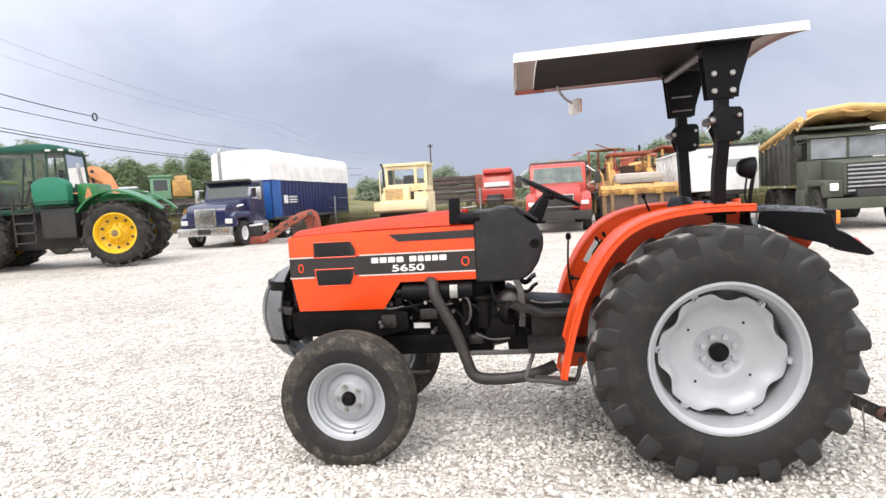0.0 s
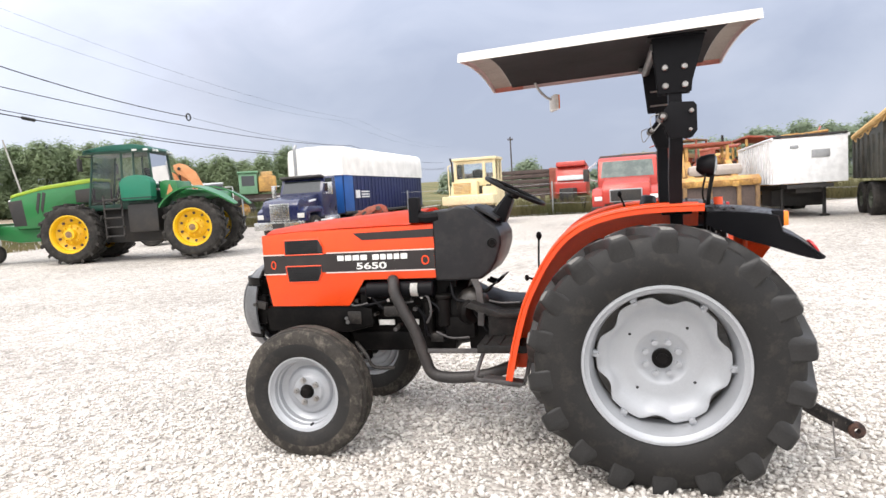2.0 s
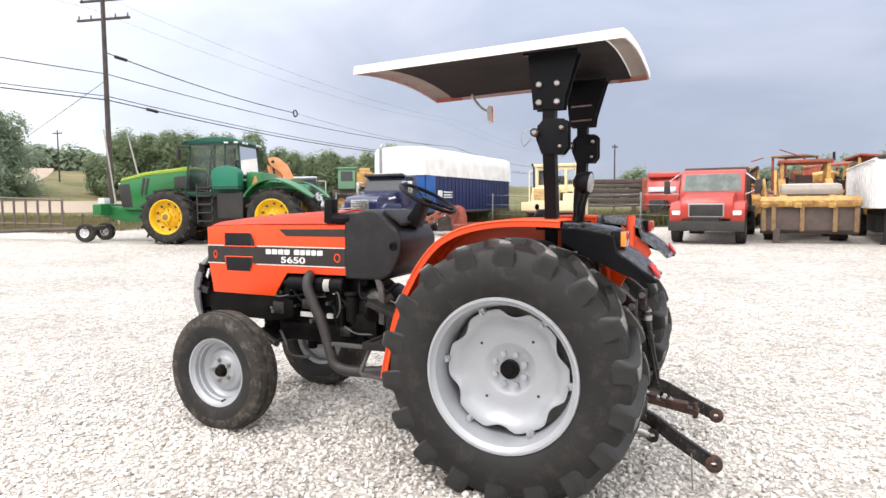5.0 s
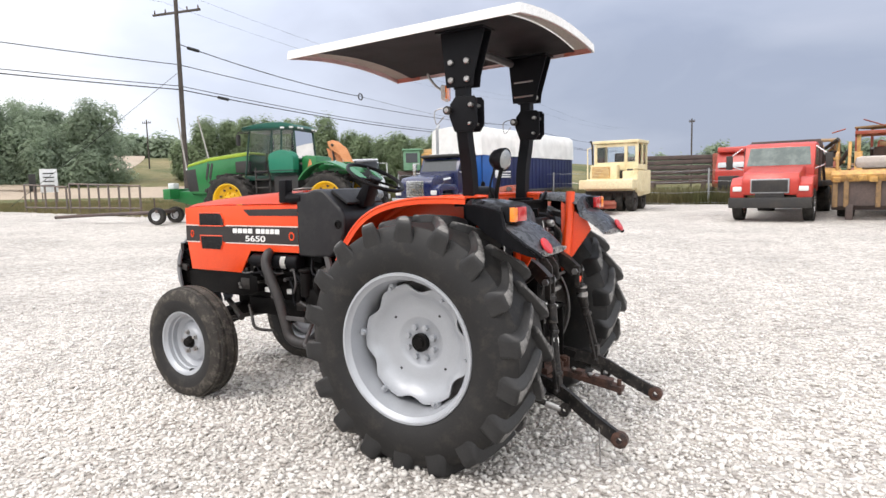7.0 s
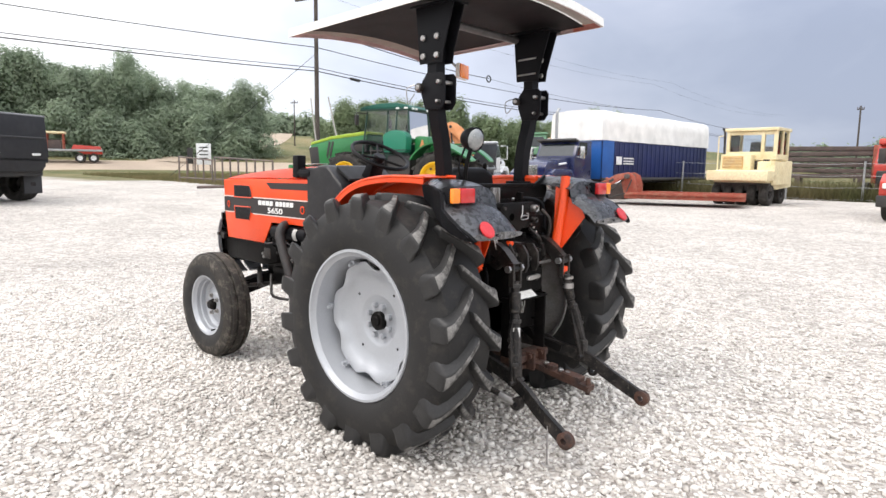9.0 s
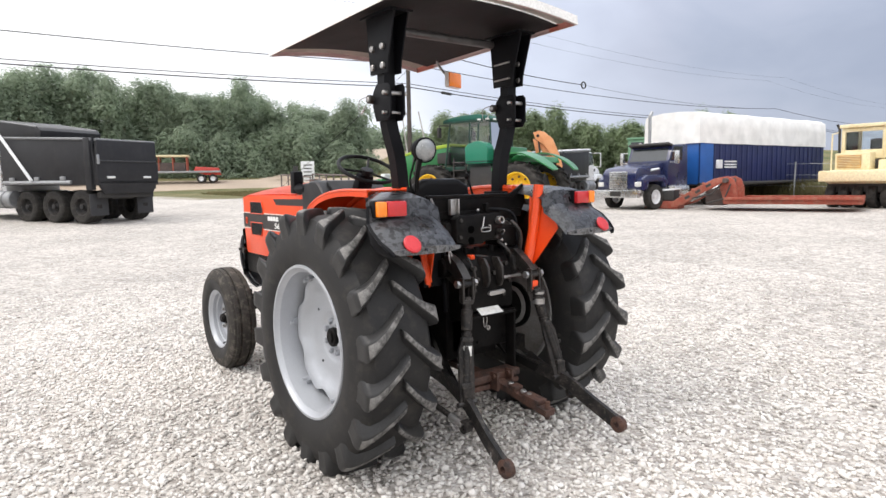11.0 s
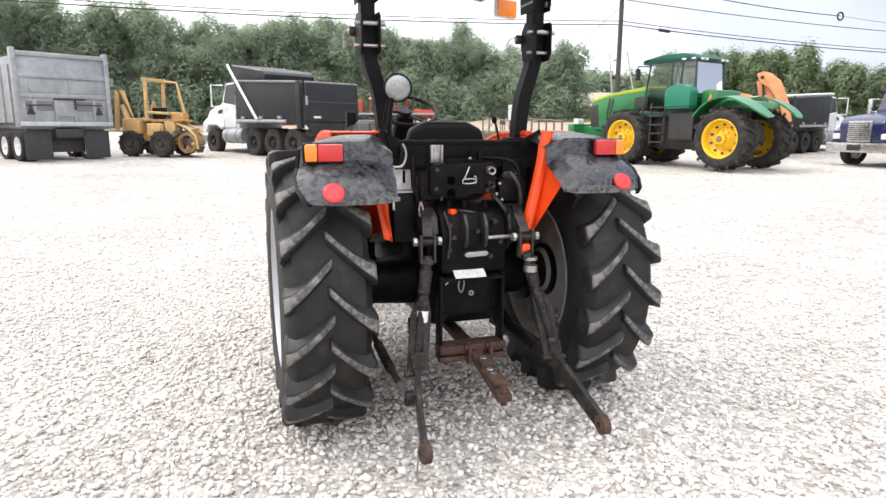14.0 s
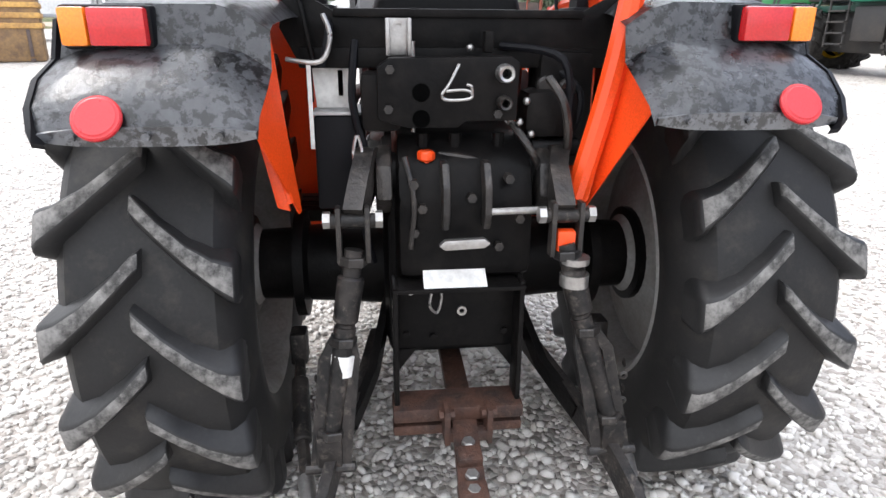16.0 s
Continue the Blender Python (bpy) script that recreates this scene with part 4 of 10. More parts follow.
    box(bm, (-1.62, 0, 0.62), (0.74, 0.34, 0.14), bev=0.03)
    for k in range(3):
        box(bm, (-1.86 + 0.24 * k, 0, 1.12), (0.20, 0.26, 0.12), bev=0.02)
    cyl(bm, (-1.30, 0, 0.80), (-1.16, 0, 0.80), 0.24, 0.22, 28, 0.01)
    part("engine", bm, M_BLACK, t, "oily black diesel engine block")
    bm = bmesh.new()
    cyl(bm, (-1.83, -0.23, 0.985), (-1.36, -0.23, 0.985), 0.055, seg=20, bev=0.008)
    cyl(bm, (-1.83, -0.23, 0.985), (-1.87, -0.23, 0.985), 0.03, seg=16)
    cyl(bm, (-1.52, -0.23, 0.985), (-1.46, -0.23, 0.985), 0.058, seg=20)
    part("starter_canister", bm, M_PLASTIC, t, "black cylindrical canister")
    bm = bmesh.new()
    ring_faces(bm, [[bm.verts.new((x, -0.23 - 0.0592 * math.cos(radians(a)), 0.985 + 0.0592 * math.sin(radians(a)))) for a in range(-48, 58, 12)] for x in (-1.512, -1.462)], False)
    bmesh.ops.solidify(bm, geom=bm.faces[:], thickness=0.001)
    part("white_label", bm, M_LABEL, t, "white paper label")
    for x, w in ((-1.72, 0.11), (-1.52, 0.05)):
        bm = bmesh.new()
        box(bm, (x, -0.188, 0.755), (w, 0.012, 0.035))
        part("engine_plate", bm, M_LABEL, t, "pale worn engine plate")
    for p0, p1, r in (((-1.30, -0.24, 0.92), (-1.30, -0.24, 0.74), 0.045), ((-1.42, -0.20, 0.90), (-1.42, -0.20, 0.66), 0.035)):
        bm = bmesh.new()
        cyl(bm, p0, p1, r, seg=18, bev=0.006)
        cyl(bm, p0, Vector(p0) + Vector((0, 0, 0.025)), r * 1.25, seg=18, bev=0.006)
        part("fuel_filter", bm, M_BLACK, t, "black fuel filter bowl")
    bm = bmesh.new()
    cyl(bm, (-1.16, -0.20, 0.83), (-1.10, -0.26, 0.83), 0.085, seg=24, bev=0.02)
    box(bm, (-1.20, -0.2, 0.73), (0.20, 0.12, 0.14), bev=0.02)
    part("pump", bm, M_BLACK, t, "black round pump")
    # clutch bell, pedal arm, lines and bolts along the engine
    bm = bmesh.new()
    lathe(bm, [(0.001, -0.075), (0.045, -0.072), (0.085, -0.055), (0.11, -0.02), (0.115, 0.02)], 28, pose(-1.12, -0.19, 0.865))
    box(bm, (-1.12, -0.20, 0.80), (0.235, 0.05, 0.012), bev=0.003)
    part("clutch_bell", bm, M_GREASE, t, "dusty black bell housing")
    bm = bmesh.new()
    tube(bm, [(-1.10, -0.25, 1.08), (-1.06, -0.26, 0.98), (-1.05, -0.26, 0.86), (-1.06, -0.25, 0.74)], 0, flat=(0.012, 0.020), smooth=False)
    part("pedal_arm", bm, M_WORN_HILITE, t, "worn pedal arm")
    for pts, r, mat in ((((-1.66, -0.255, 0.93), (-1.58, -0.262, 0.90), (-1.50, -0.262, 0.905)), 0.005, M_WORN_HILITE), (((-1.45, -0.25, 0.95), (-1.40, -0.262, 0.93), (-1.385, -0.262, 0.83), (-1.42, -0.255, 0.76)), 0.008, M_WORN_HILITE),
                        (((-1.98, -0.24, 0.915), (-1.92, -0.262, 0.885), (-1.82, -0.262, 0.90)), 0.006, M_WORN_HILITE), (((-1.0, -0.24, 0.90), (-0.93, -0.25, 0.885), (-0.80, -0.25, 0.885)), 0.007, M_WORN_HILITE), (((-1.36, -0.25, 0.70), (-1.26, -0.25, 0.66), (-1.14, -0.25, 0.665)), 0.009, M_WORN_HILITE)):
        bm = bmesh.new()
        tube(bm, pts, r, 8)
        part("metal_pipe", bm, mat, t, "thin bare metal pipe")
    rng = random.Random(8)
    for k in range(22):
        x, z = -2.0 + 0.95 * rng.random(), 0.68 + 0.34 * rng.random()
        bm = bmesh.new()
        cyl(bm, (x, -0.18, z), (x, -0.262 + 0.02 * rng.random(), z), 0.009 + 0.006 * rng.random(), seg=6)
        part("engine_bolt", bm, (M_GREASE, M_STEEL, M_WORN_HILITE)[k % 3], t)
    for x, z, w, h in ((-1.93, 0.80, 0.10, 0.09), (-1.66, 0.84, 0.12, 0.07), (-1.36, 0.66, 0.09, 0.06), (-1.24, 0.72, 0.07, 0.11)):
        bm = bmesh.new()
        box(bm, (x, -0.215, z), (w, 0.07, h), bev=0.012)
        part("engine_casting", bm, M_GREASE, t, "oily side casting")
    bm = bmesh.new()
    box(bm, (-1.86, -0.2, 0.94), (0.05, 0.07, 0.12), bev=0.01)
    box(bm, (-1.92, -0.2, 0.99), (0.07, 0.05, 0.07), bev=0.01)
    part("bracket", bm, M_BLACK, t)
    for pts in (((-1.95, -0.22, 0.90), (-1.86, -0.25, 0.885), (-1.74, -0.24, 0.90), (-1.66, -0.2, 0.92)), ((-1.40, -0.24, 0.90), (-1.33, -0.27, 0.86), (-1.28, -0.25, 0.70), (-1.20, -0.24, 0.66)),
                ((-1.9, -0.2, 1.02), (-1.80, -0.24, 0.94), (-1.72, -0.24, 0.86), (-1.60, -0.22, 0.84)), ((-1.25, -0.22, 1.02), (-1.22, -0.26, 0.92), (-1.13, -0.26, 0.88), (-1.02, -0.24, 0.70)),
                ((-1.50, -0.21, 0.86), (-1.44, -0.24, 0.80), (-1.42, -0.24, 0.68), (-1.30, -0.22, 0.64))):
        bm = bmesh.new()
        tube(bm, pts, 0.010, 8)
        part("fuel_line", bm, M_PLASTIC, t, "black rubber fuel line")
    bm = bmesh.new()
    pts = [(-1.66, -0.20, 1.055), (-1.615, -0.30, 1.04), (-1.60, -0.335, 0.97), (-1.54, -0.345, 0.85), (-1.475, -0.345, 0.72), (-1.42, -0.345, 0.55), (-1.38, -0.345, 0.455), (-1.29, -0.345, 0.425), (-1.12, -0.345, 0.43), (-0.98, -0.34, 0.455), (-0.86, -0.33, 0.50)]
    tube(bm, pts, 0.037, 16)
    part("exhaust_pipe", bm, material("sooty_exhaust", (0.035, 0.033, 0.033), 0.55, 0.3, (0.07, 0.06, 0.055), 8, 0.7), t, "dull black downswept exhaust pipe")
    bm = bmesh.new()
    prism(bm, [(-1.16, 0.98), (-1.02, 0.90), (-0.60, 0.86), (-0.2, 0.96), (0.30, 0.98), (0.30, 0.50), (-0.2, 0.46), (-0.6, 0.52), (-1.16, 0.56)], -0.19, 0.19, "y", 0.03)
    part("gearbox", bm, M_BLACK, t, "black gearbox casting")
    bm = bmesh.new()
    box(bm, (0.05, 0, 0.70), (0.50, 0.40, 0.46), bev=0.05)
    part("axle_housing", bm, M_BLACK, t, "black rear axle housing")
    for s in (-1, 1):
        bm = bmesh.new()
        lathe(bm, [(0.001, 0.64), (0.15, 0.64), (0.155, 0.63), (0.155, 0.60), (0.11, 0.59), (0.115, 0.475), (0.17, 0.47), (0.17, 0.44), (0.12, 0.43), (0.14, 0.17)], 28, pose(0, 0, 0.66) @ Matrix.Diagonal((1, s, 1, 1)))
        part("axle_trumpet", bm, M_BLACK, t, "black rear axle tube")
    # front axle
    bm = bmesh.new()
    tube(bm, [(-2.13, -0.42, 0.50), (-2.13, -0.15, 0.56), (-2.13, 0.15, 0.56), (-2.13, 0.42, 0.50)], 0, flat=(0.05, 0.055), smooth=False)
    box(bm, (-2.13, 0, 0.64), (0.16, 0.16, 0.18), bev=0.02)
    for s in (-1, 1):
        cyl(bm, (-2.13, s * 0.43, 0.62), (-2.13, s * 0.43, 0.34), 0.042, seg=18, bev=0.006)
        cyl(bm, (-2.13, s * 0.43, 0.40), (-2.13, s * 0.56, 0.392), 0.034, 0.05, 18)
        box(bm, (-2.04, s * 0.43, 0.57), (0.18, 0.06, 0.025), bev=0.006)
    part("front_axle", bm, M_BLACK, t, "black front axle beam")
    bm = bmesh.new()
    tube(bm, [(-1.96, -0.43, 0.555), (-1.94, 0, 0.54), (-1.96, 0.43, 0.555)], 0.016, 10, False)
    cyl(bm, (-2.30, -0.10, 0.62), (-1.86, -0.36, 0.56), 0.022, seg=12)
    tube(bm, [(-1.95, -0.20, 0.62), (-1.86, -0.26, 0.55), (-1.80, -0.28, 0.47), (-1.68, -0.22, 0.45)], 0.012, 8)
    part("steering_linkage", bm, M_GREASE, t, "greasy steel tie rod")
    # cowl, dash, column, wheel
    bm = bmesh.new()
    prism(bm, [(-1.34, 1.035), (-1.05, 1.035), (-0.985, 1.075), (-0.935, 1.15), (-0.900, 1.25), (-0.900, 1.32), (-0.93, 1.375), (-1.00, 1.43), (-1.075, 1.495), (-1.12, 1.515), (-1.18, 1.512), (-1.24, 1.496), (-1.34, 1.494)], -0.272, 0.272, "y", 0.026, 3)
    cowl = part("cowl", bm, M_COWL, t, "moulded black plastic cowl around the dash")
    bm = bmesh.new()
    lathe(bm, [(0.028, 0), (0.030, -0.006), (0.022, -0.008), (0.020, 0.0)], 20, pose(-0.955, -0.272, 1.27))
    cyl(bm, (-0.955, -0.270, 1.27), (-0.955, -0.274, 1.27), 0.018, seg=16)
    part("knob_socket", bm, M_BLACK, cowl)
    bm = bmesh.new()
    prism(bm, [(-1.07, 1.492), (-0.93, 1.405), (-0.925, 1.42), (-1.065, 1.508)], -0.2, 0.2, "y")
    part("instrument_panel", bm, M_RIMDARK, cowl)
    bm = bmesh.new()
    cyl(bm, (-1.02, 0, 1.38), (-0.86, 0, 1.56), 0.035, 0.028, 16)
    prism(bm, [(-1.0, 1.40), (-0.90, 1.38), (-0.84, 1.53), (-0.885, 1.565)], -0.06, 0.06, "y", 0.015)
    part("steering_column", bm, M_PLASTIC, t, "black steering column shroud")
    wm = pose(-0.83, 0.0, 1.585, 0, 28, 0)
    bm = bmesh.new()
    ring = [wm @ Vector((0.205 * math.cos(a), 0.205 * math.sin(a), 0)) for a in [2 * math.pi * k / 40 for k in range(41)]]
    tube(bm, ring, 0.0135, 10, False)
    cyl(bm, wm @ Vector((0, 0, -0.045)), wm @ Vector((0, 0, 0.0)), 0.04, 0.045, 20, 0.006)
    for a in (0.5, 2.6, 4.7):
        tube(bm, [wm @ Vector((0.03 * math.cos(a), 0.03 * math.sin(a), -0.02)), wm @ Vector((0.205 * math.cos(a), 0.205 * math.sin(a), 0))], 0.009, 6, False)
    part("steering_wheel", bm, M_SEAT, t, "black three-spoke steering wheel")
    # intake stub on the bonnet
    bm = bmesh.new()
    tube(bm, [(-1.30, -0.24, 1.455), (-1.38, -0.25, 1.45), (-1.44, -0.25, 1.46)], 0.04, 10)
    prism(bm, [(-1.49, 1.42), (-1.42, 1.42), (-1.415, 1.585), (-1.485, 1.585)], -0.29, -0.215, "y", 0.012)
    part("intake_stub", bm, M_PLASTIC, t, "black square air-intake stub")
    bm = bmesh.new()
    box(bm, (-1.37, -0.15, 1.52), (0.10, 0.12, 0.004), (0, -4, 0))
    part("bonnet_label", bm, M_LABEL, t, "white label on the bonnet")
    # floor, steps, pedals, levers
    bm = bmesh.new()
    prism(bm, [(-1.10, 0.91), (-0.92, 0.84), (-0.35, 0.84), (-0.2, 0.93), (-0.2, 0.88), (-0.35, 0.81), (-0.94, 0.81), (-1.14, 0.88)], -0.36, 0.36, "y", 0.006)
    box(bm, (-0.78, -0.42, 0.66), (0.50, 0.30, 0.05), bev=0.012)
    box(bm, (-0.78, 0.42, 0.66), (0.50, 0.30, 0.05), bev=0.012)
    box(bm, (-0.76, -0.30, 0.76), (0.48, 0.03, 0.18), bev=0.006)
    box(bm, (-0.76, 0.30, 0.76), (0.48, 0.03, 0.18), bev=0.006)
    for k in range(6):
        box(bm, (-0.98 + 0.08 * k, -0.42, 0.688), (0.02, 0.26, 0.008))
    part("foot_platform", bm, M_FLOORPLATE, t, "dusty black ribbed foot platform")
    bm = bmesh.new()
    tube(bm, [(-1.0, -0.52, 0.63), (-1.04, -0.54, 0.52), (-1.04, -0.55, 0.475), (-0.95, -0.55, 0.465), (-0.80, -0.55, 0.445), (-0.75, -0.55, 0.48), (-0.72, -0.54, 0.60)], 0.013, 10)
    box(bm, (-0.88, -0.56, 0.475), (0.24, 0.09, 0.02), (0, 6, 0), bev=0.004)
    box(bm, (-1.12, -0.36, 0.60), (0.55, 0.02, 0.03), bev=0.004)
    part("mounting_step", bm, M_WORN_HILITE, t, "bent bar mounting step")
    for pts, knob in ((((-0.70, 0.22, 0.88), (-0.72, 0.20, 1.05), (-0.71, 0.20, 1.27)), 0.02), (((-0.52, -0.30, 0.96), (-0.62, -0.32, 1.02), (-0.74, -0.33, 1.05)), 0.014), (((-0.35, -0.30, 1.05), (-0.42, -0.31, 1.22), (-0.40, -0.31, 1.34)), 0.016), (((-0.10, 0.36, 1.36), (-0.14, 0.36, 1.46), (-0.16, 0.35, 1.52)), 0.016)):
        bm = bmesh.new()
        tube(bm, pts, 0.007, 8)
        e = Vector(pts[-1])
        bmesh.ops.create_uvsphere(bm, u_segments=12, v_segments=8, radius=knob, matrix=Matrix.Translation(e) @ Matrix.Diagonal((1, 1, 1.4, 1)))
        part("lever", bm, M_BLACK, t, "black control lever")
    for y in (-0.24, 0.16, 0.26):
        bm = bmesh.new()
        tube(bm, [(-1.08, y, 0.98), (-1.02, y, 0.96), (-0.98, y, 0.99)], 0.012, 8)
        box(bm, (-0.97, y, 1.0), (0.05, 0.08, 0.012), (0, -30, 0), bev=0.004)
        part("pedal", bm, M_BLACK, t, "black foot pedal")
    bm = bmesh.new()
    box(bm, (-0.56, 0.368, 1.12), (0.10, 0.004, 0.20), (0, 38, 0))
    part("warning_label", bm, M_LABEL, t, "white warning label on the fender")
    # seat
    bm = bmesh.new()
    box(bm, (-0.22, 0, 1.14), (0.44, 0.46, 0.10), (0, -4, 0), 0.04, 3)
    part("seat_cushion", bm, M_SEAT, t, "black vinyl seat cushion")
    bm = bmesh.new()
    prism(bm, [(-0.23, 1.16), (0.23, 1.16), (0.235, 1.34), (0.20, 1.465), (0.12, 1.505), (-0.12, 1.505), (-0.20, 1.465), (-0.235, 1.34)], -0.08, 0.0, "x", 0.03, 3)
    bmesh.ops.rotate(bm, cent=(0, 0, 1.16), matrix=Matrix.Rotation(radians(8), 3, "Y"), verts=bm.verts)
    part("seat_back", bm, M_SEAT, t, "black vinyl seat back")
    bm = bmesh.new()
    box(bm, (-0.2, 0, 1.04), (0.34, 0.30, 0.12), bev=0.02)
    part("seat_base", bm, M_BLACK, t)
    # roll bar
    rops = new("roll_bar")
    rops.parent = t
    bm = bmesh.new()
    prism(bm, [(-0.40, 1.29), (0.40, 1.29), (0.44, 1.37), (0.42, 1.47), (0.30, 1.405), (-0.30, 1.405), (-0.42, 1.47), (-0.44, 1.37)], 0.27, 0.285, "x", 0.003)
    box(bm, (0.28, 0, 1.405), (0.03, 0.62, 0.02), bev=0.004)
    box(bm, (0.24, 0, 1.30), (0.10, 0.80, 0.05), bev=0.008)
    part("cross_plate", bm, M_BLACK, rops, "black cross plate behind the seat")
    for s in (-1, 1):
        bm = bmesh.new()
        tube(bm, [(0.13, s * 0.36, 1.18), (0.13, s * 0.365, 1.42), (0.13, s * 0.385, 1.62), (0.135, s * 0.435, 1.80), (0.135, s * 0.445, 1.95)], 0, flat=(0.034, 0.034))
        box(bm, (0.13, s * 0.37, 1.41), (0.16, 0.12, 0.03), bev=0.006)
        post = part("lower_post", bm, M_PLASTIC, rops, "black square-tube roll bar post")
        for o in (-0.042, 0.042):
            bm = bmesh.new()
            prism(bm, [(0.10, 1.815), (0.215, 1.815), (0.242, 1.85), (0.242, 1.985), (0.225, 2.005), (0.11, 2.01), (0.075, 1.97), (0.068, 1.90)], s * 0.445 + o - 0.005, s * 0.445 + o + 0.005, "y", 0.002)
            part("hinge_plate", bm, M_PLASTIC, rops, "black folding hinge plate")
        for x, z, r, mt in ((0.065, 1.935, 0.024, M_GREASE), (0.065, 1.935, 0.014, M_STEEL), (0.212, 1.955, 0.012, M_STEEL), (0.205, 1.855, 0.009, M_STEEL)):
            bm = bmesh.new()
            reach = 0.075 if r != 0.014 else 0.080
            cyl(bm, (x, s * 0.445 - reach, z), (x, s * 0.445 + reach, z), r, seg=14, bev=0.004)
            part("hinge_pin", bm, mt, rops, "steel hinge pin")
        bm = bmesh.new()
        tube(bm, [(0.045, s * 0.445 - 0.07, 1.95), (0.0, s * 0.445 - 0.09, 1.93), (0.01, s * 0.445 - 0.09, 1.86), (0.05, s * 0.445 - 0.08, 1.90)], 0.003, 6)
        part("lynch_clip", bm, M_STEEL, rops)
        bm = bmesh.new()
        tube(bm, [(0.135, s * 0.445, 1.95), (0.135, s * 0.445, 2.30)], 0, flat=(0.034, 0.034), smooth=False)
        part("upper_post", bm, M_PLASTIC, rops, "black upper roll bar post")
        bm = bmesh.new()
        for o in (-0.041, 0.041):
            prism(bm, [(0.052, 2.060), (0.218, 2.060), (0.225, 2.12), (0.300, 2.37), (0.02, 2.37)], s * 0.445 + o - 0.004, s * 0.445 + o + 0.004, "y", 0.001)
        box(bm, (0.15, s * 0.445, 2.362), (0.30, 0.14, 0.012))
        gus = part("canopy_gusset", bm, M_PLASTIC, rops, "black tapered canopy mounting plate")
        if s > 0:
            for z in (2.195, 2.100):
                bm = bmesh.new()
                tube(bm, [(0.065, s * 0.445 - 0.049, z), (0.20, s * 0.445 - 0.049, z + 0.004)], 0.006, 8, False)
                part("strap", bm, M_STEEL, rops, "thin bright strap rod")
        for x, z in ((0.085, 2.195), (0.185, 2.195), (0.085, 2.098), (0.185, 2.098)):
            bm = bmesh.new()
            cyl(bm, (x, s * 0.445 + s * 0.03, z), (x, s * 0.445 + s * 0.062, z), 0.017, seg=12, bev=0.005)
            part("bolt", bm, M_STEEL, rops, "bright plated bolt")
    # the tube's highlight is painted in as an all-over grey
    bm = bmesh.new()
    tube(bm, [(0.04, -0.42, 2.325), (0.04, 0.42, 2.325)], 0.024, 12, False)
    part("top_bar", bm, M_WORN_HILITE, rops, "roll bar cross tube, its highlight painted grey")
    # canopy
    can = new("canopy")
    can.parent = t
    hx0, hx1, hy = -1.030, 0.550, 0.60

    def crown(x, y):
        u, v = (x - hx0) / (hx1 - hx0) * 2 - 1, y / hy
        return 2.366 + 0.044 * (x - hx0) / (hx1 - hx0) + 0.045 * (1 - v * v) * (1 + 0.25 * (1 - u ** 4))
    bm = bmesh.new()
    nx, ny = 24, 18
    grid = [[bm.verts.new((hx0 + (hx1 - hx0) * i / nx, -hy + 2 * hy * j / ny, crown(hx0 + (hx1 - hx0) * i / nx, -hy + 2 * hy * j / ny))) for j in range(ny + 1)] for i in range(nx + 1)]
    ring_faces(bm, grid, False)
    bmesh.ops.solidify(bm, geom=bm.faces[:], thickness=0.008)
    part("canopy_top", bm, M_CANOPY, can, "white fibreglass canopy roof")
    bm = bmesh.new()
    edge = [(hx0, -hy), (hx1, -hy), (hx1, hy), (hx0, hy), (hx0, -hy)]
    for (x0, y0), (x1, y1) in zip(edge, edge[1:]):
        n = 16
        a = [Vector((x0 + (x1 - x0) * k / n, y0 + (y1 - y0) * k / n, 0)) for k in range(n + 1)]
        strip(bm, [(p.x, p.y, crown(p.x, p.y) + 0.012) for p in a], [(p.x * 1.0 + (p.x - 0) * 0.006, p.y * 1.008, crown(p.x, p.y) - 0.038) for p in a], 0.006)
    part("canopy_lip", bm, M_CANOPY, can, "white turned-down canopy lip")
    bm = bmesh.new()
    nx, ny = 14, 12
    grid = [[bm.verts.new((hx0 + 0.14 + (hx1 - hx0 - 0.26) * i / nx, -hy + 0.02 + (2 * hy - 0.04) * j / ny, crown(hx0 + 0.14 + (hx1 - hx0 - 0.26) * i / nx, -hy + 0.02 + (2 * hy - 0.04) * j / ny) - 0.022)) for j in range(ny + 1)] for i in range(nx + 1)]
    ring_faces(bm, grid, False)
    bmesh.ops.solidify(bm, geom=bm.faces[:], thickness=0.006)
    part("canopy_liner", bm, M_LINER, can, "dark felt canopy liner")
    for x0, x1 in ((hx0 + 0.015, hx0 + 0.135), (hx1 - 0.115, hx1 - 0.015)):
        bm = bmesh.new()
        grid = [[bm.verts.new((x0 + (x1 - x0) * i / 3, -hy + 0.03 + (2 * hy - 0.06) * j / 12, crown(x0 + (x1 - x0) * i / 3, -hy + 0.03 + (2 * hy - 0.06) * j / 12) - 0.016)) for j in range(13)] for i in range(4)]
        ring_faces(bm, grid, False)
        bmesh.ops.solidify(bm, geom=bm.faces[:], thickness=0.005)
        part("canopy_edge_lining", bm, M_CREAM, can, "cream unpainted canopy margin")
    inner = [(hx0 + 0.012, hy - 0.012), (hx1 - 0.012, hy - 0.012)]
    for (x0, y0), (x1, y1) in (((hx0 + 0.012, -hy + 0.012), inner[0]), inner, (inner[1], (hx1 - 0.012, -hy + 0.012))):
        bm = bmesh.new()
        a = [Vector((x0 + (x1 - x0) * k / 16, y0 + (y1 - y0) * k / 16, 0)) for k in range(17)]
        strip(bm, [(p.x, p.y, crown(p.x, p.y) - 0.004) for p in a], [(p.x, p.y, crown(p.x, p.y) - 0.041) for p in a], 0.004)
        part("lip_lining", bm, M_PINKLIP, can, "pinkish inner face of the canopy lip")
